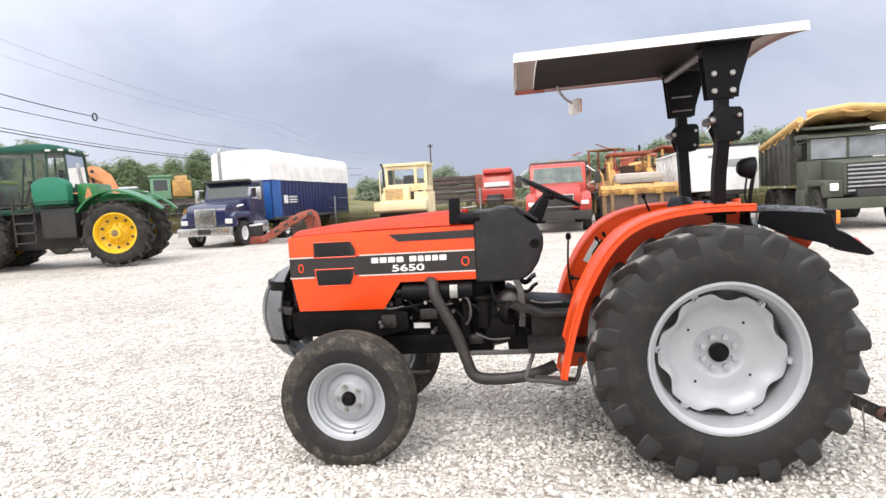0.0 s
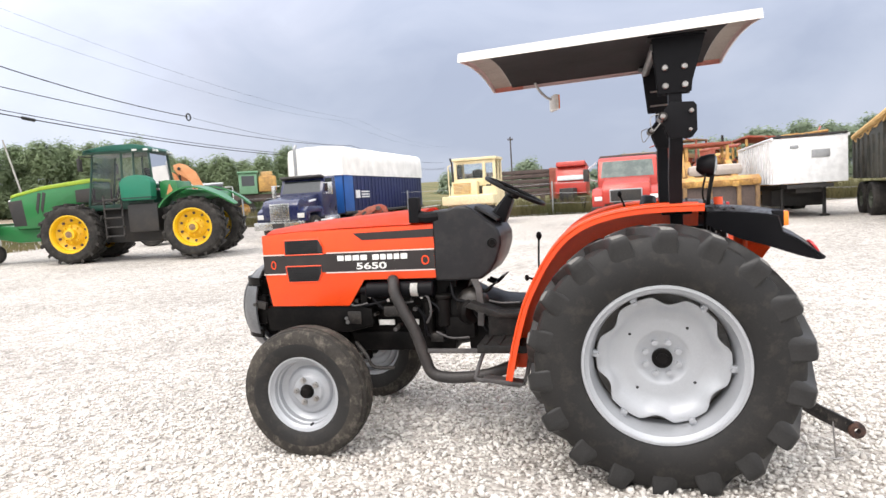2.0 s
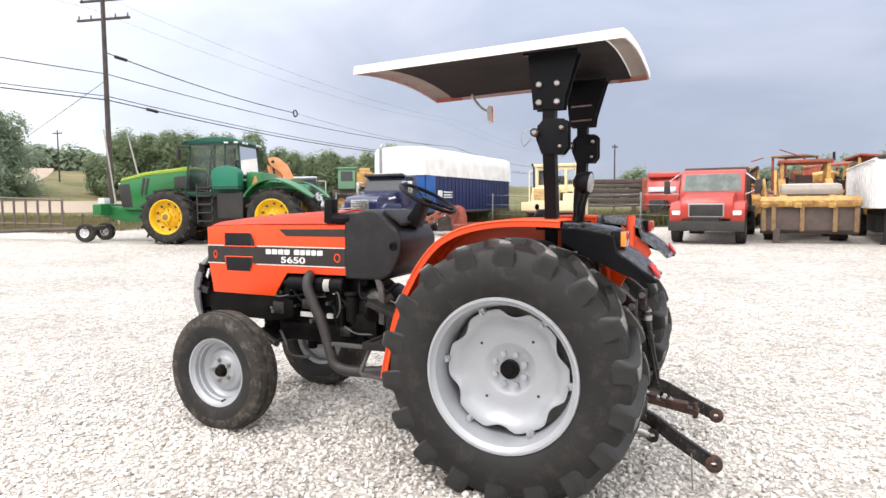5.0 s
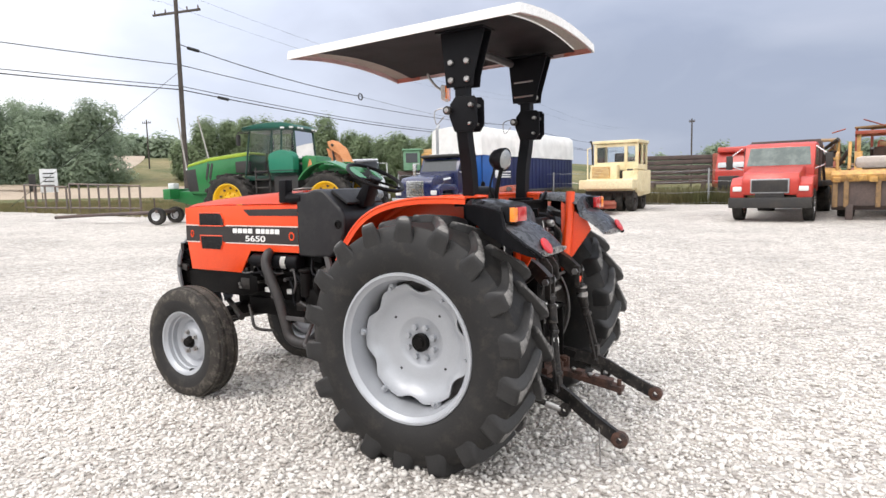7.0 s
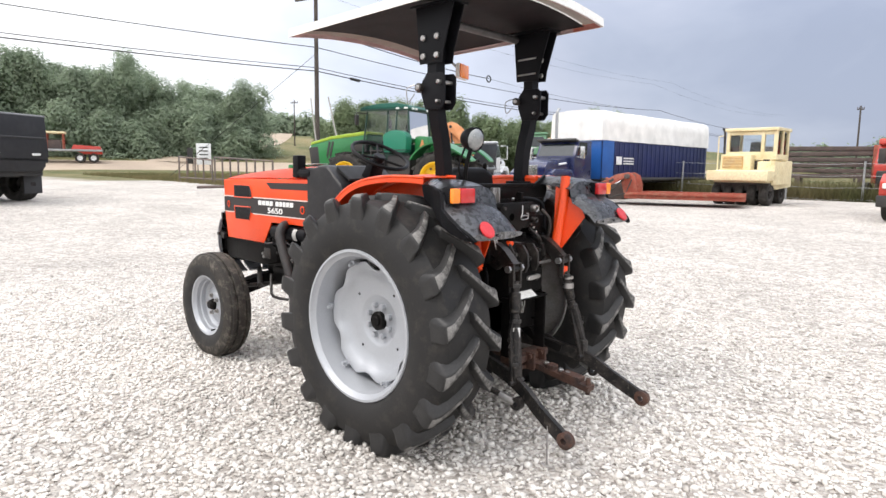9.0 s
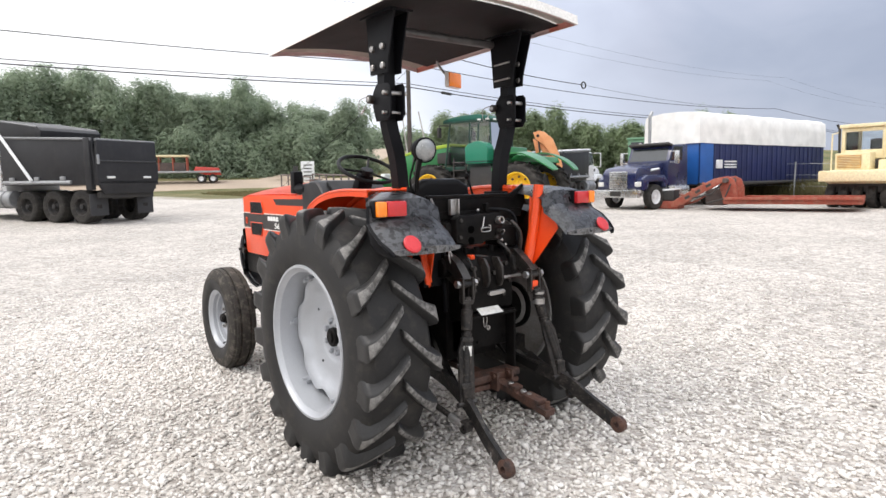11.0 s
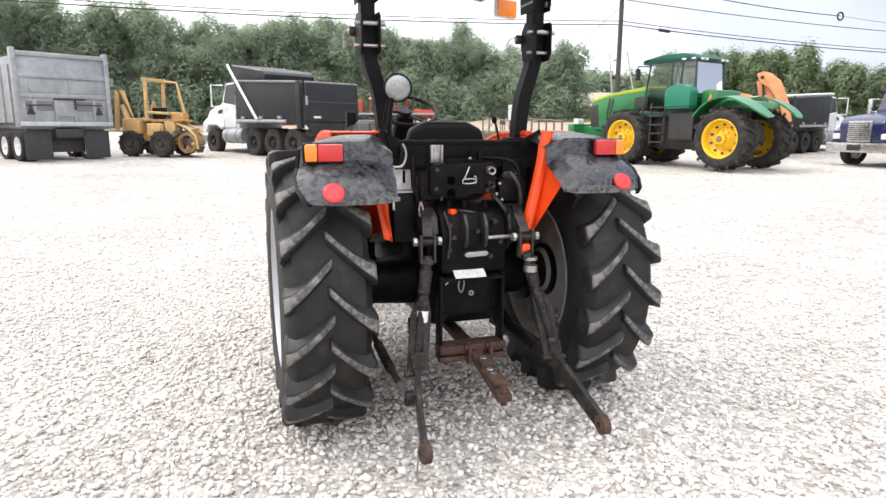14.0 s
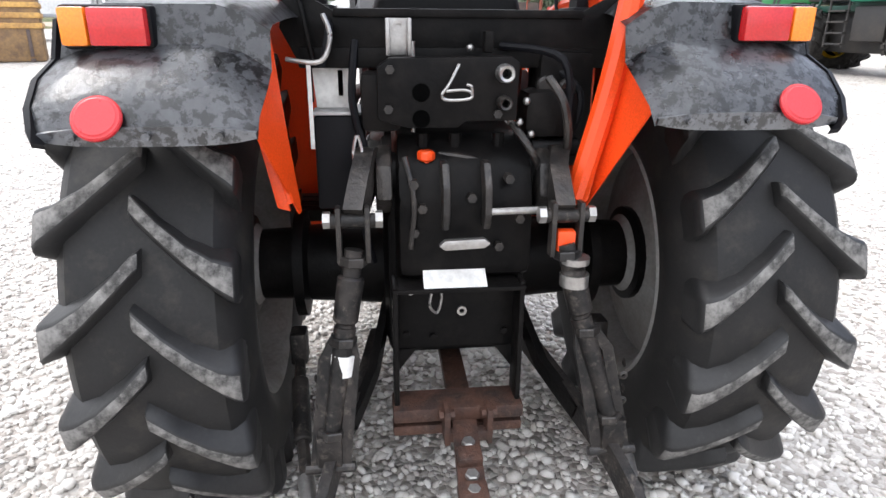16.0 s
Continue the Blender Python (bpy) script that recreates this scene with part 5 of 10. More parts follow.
    for x0, x1 in ((hx0 + 0.012, hx0 + 0.22), (hx1 - 0.20, hx1 - 0.012)):
        bm = bmesh.new()
        a = [Vector((x0 + (x1 - x0) * k / 6, hy - 0.018, 0)) for k in range(7)]
        strip(bm, [(p.x, p.y, crown(p.x, p.y) - 0.006) for p in a], [(p.x, p.y, crown(p.x, p.y) - 0.044) for p in a], 0.004)
        part("corner_patch", bm, M_REDPATCH, can, "bare red patch inside the canopy corner")
    # mirror stalk and amber strobe under the canopy
    bm = bmesh.new()
    tube(bm, [(-0.72, 0.54, 2.41), (-0.71, 0.55, 2.34), (-0.66, 0.57, 2.27), (-0.61, 0.58, 2.235)], 0.010, 8)
    box(bm, (-0.74, 0.44, 2.405), (0.05, 0.26, 0.012), (0, 0, 10))
    part("lamp_stalk", bm, M_STEEL, can, "thin metal stalk")
    bm = bmesh.new()
    box(bm, (-0.572, 0.596, 2.210), (0.010, 0.150, 0.098), (0, 0, 18), 0.004)
    part("marker_lens", bm, M_AMBER, can, "orange marker lens")
    bm = bmesh.new()
    box(bm, (-0.592, 0.589, 2.210), (0.036, 0.165, 0.112), (0, 0, 18), 0.016)
    part("marker_back", bm, M_LABEL, can, "white marker lamp back")
    # work lamp
    wl_ = new("work_lamp")
    wl_.parent = t
    bm = bmesh.new()
    c = Vector((0.34, -0.345, 1.655))
    d = Vector((0.97, -0.1, -0.12)).normalized()
    q = d.to_track_quat("Y", "Z").to_matrix().to_4x4()
    lathe(bm, [(0.0, -0.09), (0.03, -0.09), (0.05, -0.07), (0.064, -0.03), (0.067, 0.0), (0.060, 0.004)], 28, Matrix.Translation(c) @ q)
    part("lamp_shell", bm, M_PLASTIC, wl_, "black work lamp shell")
    bm = bmesh.new()
    lathe(bm, [(0.060, 0.0), (0.05, 0.010), (0.03, 0.016), (0.001, 0.019)], 28, Matrix.Translation(c) @ q)
    part("lamp_lens", bm, M_LAMP, wl_, "clear ribbed lamp lens")
    bm = bmesh.new()
    tube(bm, [(0.30, -0.38, 1.44), (0.31, -0.38, 1.52), (0.33, -0.37, 1.61)], 0.012, 8)
    tube(bm, [(0.30, -0.37, 1.64), (0.27, -0.40, 1.50), (0.30, -0.38, 1.40), (0.30, -0.36, 1.28)], 0.006, 6)
    part("lamp_stalk", bm, M_BLACK, wl_)
    rear_gear(t)
    return t


def rear_gear(t):
    """Hydraulic block, three-point linkage and drawbar."""
    bm = bmesh.new()
    prism(bm, [(-0.21, 1.165), (-0.14, 1.145), (-0.02, 1.145), (0.0, 1.16), (0.122, 1.16), (0.127, 1.295), (0.105, 1.310), (-0.18, 1.306), (-0.21, 1.285)], 0.36, 0.42, "x", 0.006)
    box(bm, (0.35, 0.06, 1.34), (0.04, 0.022, 0.05), bev=0.006)
    part("valve_block", bm, M_BLACK, t, "black hydraulic valve block")
    # flat black discs paint the shade inside the two empty ports
    for z in (1.228, 1.167):
        bm = bmesh.new()
        cyl(bm, (0.415, -0.108, z), (0.4225, -0.108, z), 0.021, seg=20)
        part("port_hole", bm, M_HOLE, t, "empty hydraulic port, its dark depth painted black")
    for z, r, mt in ((1.272, 0.021, M_STEEL), (1.205, 0.017, M_GREASE)):
        bm = bmesh.new()
        lathe(bm, [(r * 0.5, 0.0), (r * 0.55, -0.045), (r * 0.85, -0.048), (r, -0.042), (r * 1.05, -0.012), (r * 0.8, 0.0)], 20, pose(0.41, 0.088, z, 0, 0, 90))
        part("coupler", bm, mt, t, "steel hydraulic coupler")
    for y, z in ((-0.18, 1.280), (0.075, 1.178), (-0.185, 1.19)):
        bm = bmesh.new()
        cyl(bm, (0.415, y, z), (0.430, y, z), 0.011, seg=6)
        part("block_bolt", bm, M_GREASE, t)
    bm = bmesh.new()
    tube(bm, [(0.43, -0.020, 1.292), (0.448, -0.045, 1.250), (0.452, -0.062, 1.226), (0.450, -0.050, 1.214), (0.450, 0.000, 1.216), (0.450, 0.008, 1.228), (0.450, -0.010, 1.236), (0.450, -0.052, 1.234)], 0.0036, 6)
    tube(bm, [(0.450, 0.008, 1.228), (0.452, 0.006, 1.244), (0.448, -0.004, 1.248)], 0.0036, 6)
    part("wire_hook", bm, M_STEEL, t, "bent bright wire clip")
    bm = bmesh.new()
    box(bm, (0.325, -0.155, 1.350), (0.008, 0.062, 0.086), bev=0.003)
    for o in (-0.026, 0.026):
        box(bm, (0.335, -0.155 + o, 1.350), (0.022, 0.010, 0.086), bev=0.003)
    lathe(bm, [(0.007, 0.0), (0.015, 0.0), (0.015, -0.006), (0.007, -0.006)], 14, pose(0.329, -0.155, 1.374, 0, 0, 90))
    part("sign_bracket", bm, M_STEEL, t, "bare steel socket bracket")
    bm = bmesh.new()
    prism(bm, [(0.05, 1.12), (0.33, 1.12), (0.42, 1.06), (0.46, 0.98), (0.46, 0.78), (0.30, 0.70), (0.05, 0.70)], -0.17, 0.17, "y", 0.03)
    cyl(bm, (0.34, -0.27, 1.02), (0.34, 0.27, 1.02), 0.055, seg=20, bev=0.01)
    box(bm, (0.32, -0.2, 1.20), (0.12, 0.10, 0.14), bev=0.02)
    box(bm, (0.33, 0.22, 1.17), (0.12, 0.14, 0.12), bev=0.03)
    for y in (-0.10, -0.02, 0.09):
        cyl(bm, (0.36, y, 1.09), (0.36, y, 1.125), 0.016, seg=10)
    part("hydraulic_lift_housing", bm, M_BLACK, t, "greasy black hydraulic lift housing")
    for y in (-0.055, 0.045):
        bm = bmesh.new()
        prism(bm, [(0.42, 1.07), (0.47, 1.07), (0.505, 1.02), (0.51, 0.95), (0.49, 0.91), (0.42, 0.91)], y - 0.009, y + 0.009, "y", 0.006)
        part("top_link_bracket", bm, M_GREASE, t, "worn brownish top-link bracket plate")
    for pts, r in ((((0.36, -0.14, 1.07), (0.39, -0.04, 1.075), (0.40, 0.05, 1.06), (0.40, 0.14, 1.05)), 0.008), (((0.38, 0.12, 1.15), (0.43, 0.16, 1.09), (0.40, 0.20, 1.02)), 0.010), (((0.44, -0.15, 1.08), (0.475, -0.13, 0.98), (0.47, -0.14, 0.86)), 0.007), (((0.41, 0.20, 1.26), (0.45, 0.23, 1.20), (0.43, 0.25, 1.10), (0.38, 0.24, 1.03)), 0.011)):
        bm = bmesh.new()
        tube(bm, pts, r, 8)
        part("hydraulic_pipe", bm, M_GREASE, t, "greasy dark hydraulic pipe")
    for y, z in ((-0.13, 1.02), (0.10, 1.03), (0.13, 0.93), (-0.13, 0.90), (0.01, 0.985), (-0.11, 0.96), (0.08, 0.86)):
        bm = bmesh.new()
        cyl(bm, (0.445, y, z), (0.478, y, z), 0.012, seg=6)
        part("housing_bolt", bm, M_GREASE, t)
    for s in (-1, 1):
        bm = bmesh.new()
        prism(bm, [(0.36, 1.10), (0.44, 1.06), (0.46, 0.98), (0.40, 0.93), (0.34, 0.96)], s * 0.20 - 0.02, s * 0.20 + 0.02, "y", 0.012)
        part("rocker_boss", bm, M_GREASE, t, "greasy rocker shaft boss")
    bm = bmesh.new()
    prism(bm, [(-0.075, 0.882), (-0.06, 0.870), (0.035, 0.874), (0.05, 0.885), (0.035, 0.898), (-0.06, 0.895)], 0.505, 0.525, "x", 0.004)
    part("latch_handle", bm, M_STEEL, t, "worn flat steel latch handle")
    bm = bmesh.new()
    box(bm, (0.572, 0.215, 0.905), (0.034, 0.044, 0.055), bev=0.008)
    part("clevis_block", bm, M_ORANGE, t, "orange-painted clevis block")
    bm = bmesh.new()
    cyl(bm, (0.40, -0.095, 1.02), (0.40, -0.095, 1.075), 0.015, seg=14, bev=0.004)
    cyl(bm, (0.40, -0.095, 1.063), (0.40, -0.095, 1.088), 0.023, seg=10, bev=0.005)
    part("filler_cap", bm, M_ORANGE, t, "orange filler cap")
    for p0, p1, r in (((0.31, -0.12, 1.12), (0.315, -0.12, 1.34), 0.006), ((0.49, 0.05, 0.955), (0.49, 0.19, 0.957), 0.009)):
        bm = bmesh.new()
        cyl(bm, p0, p1, r, seg=10)
        part("cross_pin", bm, M_STEEL, t, "worn steel cross pin")
    for s in (-1, 1):
        top = -0.080 if s > 0 else 0.022
        bm = bmesh.new()
        tube(bm, [(0.34, s * 0.22, 1.03), (0.40, s * 0.24, 1.06), (0.48, s * 0.265 + 0.6 * top, 1.03), (0.56, s * 0.29 + top, 0.965)], 0, flat=(0.022, 0.038))
        part("lift_arm", bm, M_GREASE, t, "worn dark curved lift arm")
        for o in (-0.032, 0.032):
            bm = bmesh.new()
            box(bm, (0.575, s * 0.295 + top + o, 0.935), (0.034, 0.012, 0.13), bev=0.004)
            part("clevis_plate", bm, M_GREASE, t)
        bm = bmesh.new()
        cyl(bm, (0.57, s * 0.295 + top - 0.05, 0.965), (0.57, s * 0.295 + top + 0.05, 0.965), 0.017, seg=12)
        cyl(bm, (0.578, s * 0.295 + top, 0.90), (0.60, s * 0.315 + 0.7 * top, 0.72), 0.022, 0.022, 14)
        cyl(bm, (0.585, s * 0.30 + 0.85 * top, 0.84), (0.60, s * 0.315 + 0.7 * top, 0.73), 0.031, 0.029, 14, 0.006)
        cyl(bm, (0.60, s * 0.315 + 0.7 * top, 0.72), (0.645, s * 0.345, 0.44), 0.026, 0.020, 14)
        box(bm, (0.645, s * 0.347, 0.42), (0.04, 0.06, 0.09), bev=0.008)
        rod = part("lift_rod", bm, M_WORNARM, t, "black adjustable lift rod")
        for o in (-0.058, 0.058):
            bm = bmesh.new()
            cyl(bm, (0.57, s * 0.295 + top + o - 0.008, 0.968), (0.57, s * 0.295 + top + o + 0.008, 0.968), 0.020, seg=6)
            part("clevis_nut", bm, M_STEEL, rod, "worn bright nut")
        for o in (-0.034, 0.034):
            bm = bmesh.new()
            tube(bm, [(0.604, s * 0.318 + 0.6 * top + 0.4 * o, 0.70), (0.612, s * 0.326 + 0.4 * top + o, 0.64), (0.655, s * 0.347 + o, 0.37)], 0, flat=(0.014, 0.007), smooth=False)
            part("rod_fork", bm, M_WORNARM, rod, "scuffed flat fork bar")
        bm = bmesh.new()
        cyl(bm, (0.655, s * 0.347 - 0.06, 0.375), (0.655, s * 0.347 + 0.06, 0.375), 0.013, seg=10, bev=0.002)
        part("fork_pin", bm, M_GREASE, rod, "greasy fork pin")
        for z in (0.885, 0.70, 0.475):
            bm = bmesh.new()
            f = (0.90 - z) / 0.46
            cyl(bm, (0.578 + 0.067 * f, s * (0.295 + 0.05 * f) + top * (1 - f), z), (0.580 + 0.067 * f, s * (0.297 + 0.05 * f) + top * (1 - f), z - 0.022), 0.033, seg=6, bev=0.003)
            part("lock_nut", bm, M_GREASE, rod)
        bm = bmesh.new()
        for k in range(7):
            lathe(bm, [(0.006, -0.003), (0.012, 0.0), (0.006, 0.003)], 10, pose(0.62 + 0.004 * k, s * 0.372, 0.60 - 0.033 * k, 0, 0, 90 * (k % 2)))
        part("check_chain", bm, M_GREASE, t, "greasy check chain")
        if s > 0:
            bm = bmesh.new()
            cyl(bm, (0.592, s * 0.302 + 0.8 * top, 0.80), (0.592, s * 0.302 + 0.8 * top, 0.83), 0.034, seg=14)
            part("thread_collar", bm, M_STEEL, rod, "shiny worn thread collar")
            bm = bmesh.new()
            cyl(bm, (0.588, s * 0.302 + 0.8 * top, 0.855), (0.588, s * 0.302 + 0.8 * top, 0.87), 0.034, seg=14)
            part("thread_collar", bm, M_STEEL, rod, "shiny worn thread collar")
        else:
            bm = bmesh.new()
            cyl(bm, (0.607, s * 0.318 + 0.5 * top, 0.655), (0.613, s * 0.323 + 0.4 * top, 0.605), 0.029, 0.028, 14)
            part("white_band", bm, M_LABEL, rod, "white paint band")
        bm = bmesh.new()
        tube(bm, [(0.12, s * 0.235, 0.44), (0.40, s * 0.28, 0.42), (0.66, s * 0.345, 0.365), (0.84, s * 0.385, 0.265), (0.985, s * 0.41, 0.190)], 0, flat=(0.013, 0.036))
        link = part("lower_link", bm, M_WORNARM, t, "black lower lift link with a rusty ball end")
        bm = bmesh.new()
        m = pose(1.01, s * 0.412, 0.178, 0, 25, 0)
        lathe(bm, [(0.016, -0.024), (0.03, -0.024), (0.044, -0.016), (0.044, 0.016), (0.03, 0.024), (0.016, 0.024), (0.016, -0.024)], 24, m)
        part("ball_end", bm, M_RUST, link, "rusty ball end")
        bm = bmesh.new()
        cyl(bm, (0.20, s * 0.46, 0.44), (0.44, s * 0.44, 0.36), 0.016, seg=10)
        cyl(bm, (0.30, s * 0.452, 0.41), (0.50, s * 0.43, 0.34), 0.024, seg=12, bev=0.004)
        cyl(bm, (0.50, s * 0.43, 0.34), (0.68, s * 0.40, 0.285), 0.016, seg=10)
        lathe(bm, [(0.016, -0.02), (0.034, -0.02), (0.034, 0.02), (0.016, 0.02), (0.016, -0.02)], 16, pose(0.70, s * 0.395, 0.28))
        box(bm, (0.20, s * 0.46, 0.47), (0.07, 0.05, 0.10), bev=0.01)
        part("stabiliser", bm, M_WORNARM, t, "black telescopic stabiliser with steel end")
        bm = bmesh.new()
        cyl(bm, (0.60, s * 0.415, 0.31), (0.685, s * 0.40, 0.285), 0.021, seg=12, bev=0.003)
        part("stabiliser_end", bm, M_STEEL, t, "bare steel stabiliser end")
    # chain on the left link
    bm = bmesh.new()
    tube(bm, [(0.90, -0.405, 0.22), (0.905, -0.415, 0.10), (0.91, -0.42, 0.02)], 0.005, 6)
    tube(bm, [(0.88, -0.42, 0.02), (0.91, -0.42, 0.015), (0.95, -0.41, 0.018)], 0.005, 6)
    part("link_pin_chain", bm, M_STEEL, t, "hanging link pin chain")
    # hitch frame
    bm = bmesh.new()
    for s in (-1, 1):
        box(bm, (0.46, s * 0.160 - 0.02, 0.565), (0.08, 0.014, 0.42), bev=0.006)
    box(bm, (0.425, -0.02, 0.665), (0.012, 0.31, 0.20), bev=0.004)
    box(bm, (0.46, -0.02, 0.760), (0.10, 0.334, 0.012), bev=0.004)
    for y, z in ((-0.15, 0.73), (-0.15, 0.61), (0.11, 0.73), (0.11, 0.61), (-0.08, 0.60)):
        cyl(bm, (0.430, y, z), (0.440, y, z), 0.009, seg=8)
    part("hitch_frame", bm, M_BLACK, t, "black hitch frame below the power take-off")
    for s in (-1, 1):
        bm = bmesh.new()
        prism(bm, [(s * 0.153 - 0.02, 0.565), (s * 0.153 - 0.02, 0.50), (s * 0.105 - 0.02, 0.565)], 0.424, 0.434, "x")
        part("corner_web", bm, M_BLACK, t)
    for y, z in ((-0.005, 0.672), (-0.14, 0.735)):
        bm = bmesh.new()
        lathe(bm, [(0.007, 0.0), (0.013, 0.0), (0.013, -0.008), (0.007, -0.008)], 14, pose(0.431, y, z, 0, 0, 90))
        part("washer", bm, M_STEEL, t, "bright worn washer")
    bm = bmesh.new()
    tube(bm, [(0.49, -0.085, 0.772), (0.50, -0.095, 0.72), (0.49, -0.075, 0.695), (0.495, -0.065, 0.74), (0.49, -0.075, 0.768)], 0.0035, 6)
    part("wire_loop", bm, M_STEEL, t, "thin bent wire loop")
    bm = bmesh.new()
    box(bm, (0.482, -0.030, 0.778), (0.062, 0.158, 0.004), (0, 34, 0))
    part("safety_label", bm, M_LABEL, t, "white safety label on the shield")
    bm = bmesh.new()
    box(bm, (0.475, -0.02, 0.415), (0.10, 0.345, 0.040), bev=0.008)
    box(bm, (0.49, -0.02, 0.365), (0.05, 0.345, 0.030), bev=0.008)
    box(bm, (0.475, -0.02, 0.388), (0.04, 0.335, 0.030))
    part("drawbar_support", bm, M_RUST, t, "rusty drawbar cross support")
    for y in (-0.055, 0.055):
        bm = bmesh.new()
        box(bm, (0.54, y, 0.40), (0.06, 0.016, 0.10), bev=0.005)
        cyl(bm, (0.545, y - 0.02, 0.43), (0.545, y + 0.02, 0.43), 0.014, seg=6)
        part("drawbar_cheek", bm, M_RUST, t, "rusty drawbar cheek plate")
    bm = bmesh.new()
    box(bm, (0.555, 0.0, 0.375), (0.03, 0.10, 0.03), bev=0.006)
    part("drawbar_clamp", bm, M_RUST, t)
    bm = bmesh.new()
    tube(bm, [(0.05, 0.0, 0.40), (0.50, -0.005, 0.385), (0.92, -0.025, 0.320)], 0, flat=(0.032, 0.016), smooth=False)
    cyl(bm, (0.90, -0.024, 0.285), (0.90, -0.024, 0.375), 0.014, seg=10)
    box(bm, (0.80, -0.019, 0.362), (0.12, 0.07, 0.03), (0, 6, 0), 0.006)
    box(bm, (0.66, -0.012, 0.385), (0.05, 0.06, 0.03), (0, 6, 0), 0.006)
    part("drawbar", bm, M_RUST, t, "rusty swinging drawbar")
    for x, y, z in ((0.72, -0.015, 0.372), (0.765, -0.017, 0.366), (0.62, -0.010, 0.390)):
        bm = bmesh.new()
        cyl(bm, (x, y, z), (x + 0.003, y, z + 0.016), 0.017, seg=6, bev=0.003)
        part("drawbar_bolt", bm, M_STEEL, t, "worn bright bolt head")
    # diagonal braces
    for s in (-1, 1):
        bm = bmesh.new()
        tube(bm, [(0.10, s * 0.17, 0.66), (0.36, s * 0.24, 0.46), (0.52, s * 0.30, 0.40)], 0, flat=(0.012, 0.022), smooth=False)
        part("brace", bm, M_BLACK, t, "black diagonal brace")
    # boxes and pale panel beside the housing, hoses
    bm = bmesh.new()
    box(bm, (0.25, -0.305, 1.045), (0.16, 0.125, 0.24), bev=0.01)
    part("battery_box", bm, M_PLASTIC, t, "black battery box")
    # grey lid paints in the sky light on the box top
    bm = bmesh.new()
    box(bm, (0.25, -0.305, 1.170), (0.17, 0.132, 0.008), bev=0.002)
    part("box_lid", bm, M_SKYLIT_LID, t, "box lid, sky light on its top painted grey")
    bm = bmesh.new()
    prism(bm, [(-0.372, 1.295), (-0.268, 1.30), (-0.262, 1.176), (-0.362, 1.176)], 0.255, 0.262, "x", 0.002)
    prism(bm, [(-0.376, 1.29), (-0.366, 1.29), (-0.366, 1.085), (-0.376, 1.085)], 0.336, 0.342, "x", 0.001)
    part("bright_panel", bm, M_LABEL, t, "thin white panel beside the lift housing")
    # black bar paints the dark inside of the slot
    bm = bmesh.new()
    box(bm, (0.266, -0.300, 1.238), (0.006, 0.012, 0.062), bev=0.002)
    part("panel_slot", bm, M_HOLE, t)
    bm = bmesh.new()
    box(bm, (0.24, 0.275, 1.17), (0.14, 0.15, 0.30), bev=0.03)
    part("hydraulic_tank", bm, M_BLACK, t, "black hydraulic side tank")
    bm = bmesh.new()
    cyl(bm, (0.33, 0.21, 1.235), (0.36, 0.21, 1.235), 0.026, seg=16, bev=0.006)
    cyl(bm, (0.33, 0.265, 1.232), (0.355, 0.265, 1.232), 0.022, seg=16, bev=0.006)
    part("tank_plug", bm, M_GREASE, t)
    bm = bmesh.new()
    cyl(bm, (0.36, 0.17, 1.085), (0.36, 0.30, 1.085), 0.024, seg=16, bev=0.006)
    part("rubber_sleeve", bm, M_SEAT, t, "black rubber sleeve")
    for y, z in ((0.135, 1.155), (0.165, 1.125), (0.02, 1.325), (0.15, 1.205)):
        bm = bmesh.new()
        bmesh.ops.create_uvsphere(bm, u_segments=10, v_segments=6, radius=0.010, matrix=Matrix.Translation((0.40 if z < 1.3 else 0.33, y, z)))
        part("grease_nipple", bm, M_STEEL, t, "small bright fitting")
    bm = bmesh.new()
    tube(bm, [(0.36, -0.42, 1.30), (0.37, -0.34, 1.295), (0.365, -0.315, 1.35), (0.36, -0.33, 1.40)], 0.006, 8)
    part("stay_rod", bm, M_STEEL, t, "thin bent steel stay rod")
    bm = bmesh.new()
    tube(bm, [(0.42, -0.262, 1.13), (0.43, -0.270, 1.09), (0.44, -0.262, 1.05), (0.43, -0.250, 1.09), (0.42, -0.258, 1.13)], 0.004, 6)
    part("wire_ring", bm, M_STEEL, t)
    bm = bmesh.new()
    for pts in (((0.26, 0.20, 1.30), (0.34, 0.30, 1.22), (0.36, 0.26, 1.08), (0.30, 0.20, 1.0)), ((0.30, 0.10, 1.33), (0.38, 0.24, 1.30), (0.40, 0.26, 1.14)), ((0.28, -0.26, 1.34), (0.34, -0.27, 1.20), (0.36, -0.24, 1.06), (0.34, -0.26, 0.98)),
                ((0.30, -0.22, 0.98), (0.36, -0.25, 0.90), (0.34, -0.23, 0.78)), ((0.24, -0.34, 1.40), (0.31, -0.32, 1.37), (0.33, -0.34, 1.28))):
        bm = bmesh.new()
        tube(bm, pts, 0.010, 8)
        part("hydraulic_hose", bm, M_PLASTIC, t, "black hydraulic hose")


tractor()

# ---------------------------------------------------------------- parked machines round the yard (built nose towards +x, left side towards +y)
M_GREEN = material("green_machine_paint", (0.018, 0.17, 0.045), 0.35, 0, (0.012, 0.12, 0.035), 1.5, 0.6, 60, 0.05, coat=0.3)
M_DKGREEN = material("dark_green_tank", (0.010, 0.17, 0.10), 0.4, 0, (0.008, 0.13, 0.07), 2, 0.6)
M_ROOFGREEN = material("dull_teal_cab_roof", (0.010, 0.085, 0.060), 0.55, 0, (0.008, 0.06, 0.045), 2, 0.6, spec=0.3)
M_STRIPE = material("yellow_green_bonnet", (0.30, 0.42, 0.03), 0.4, 0, (0.2, 0.33, 0.03), 2, 0.5)
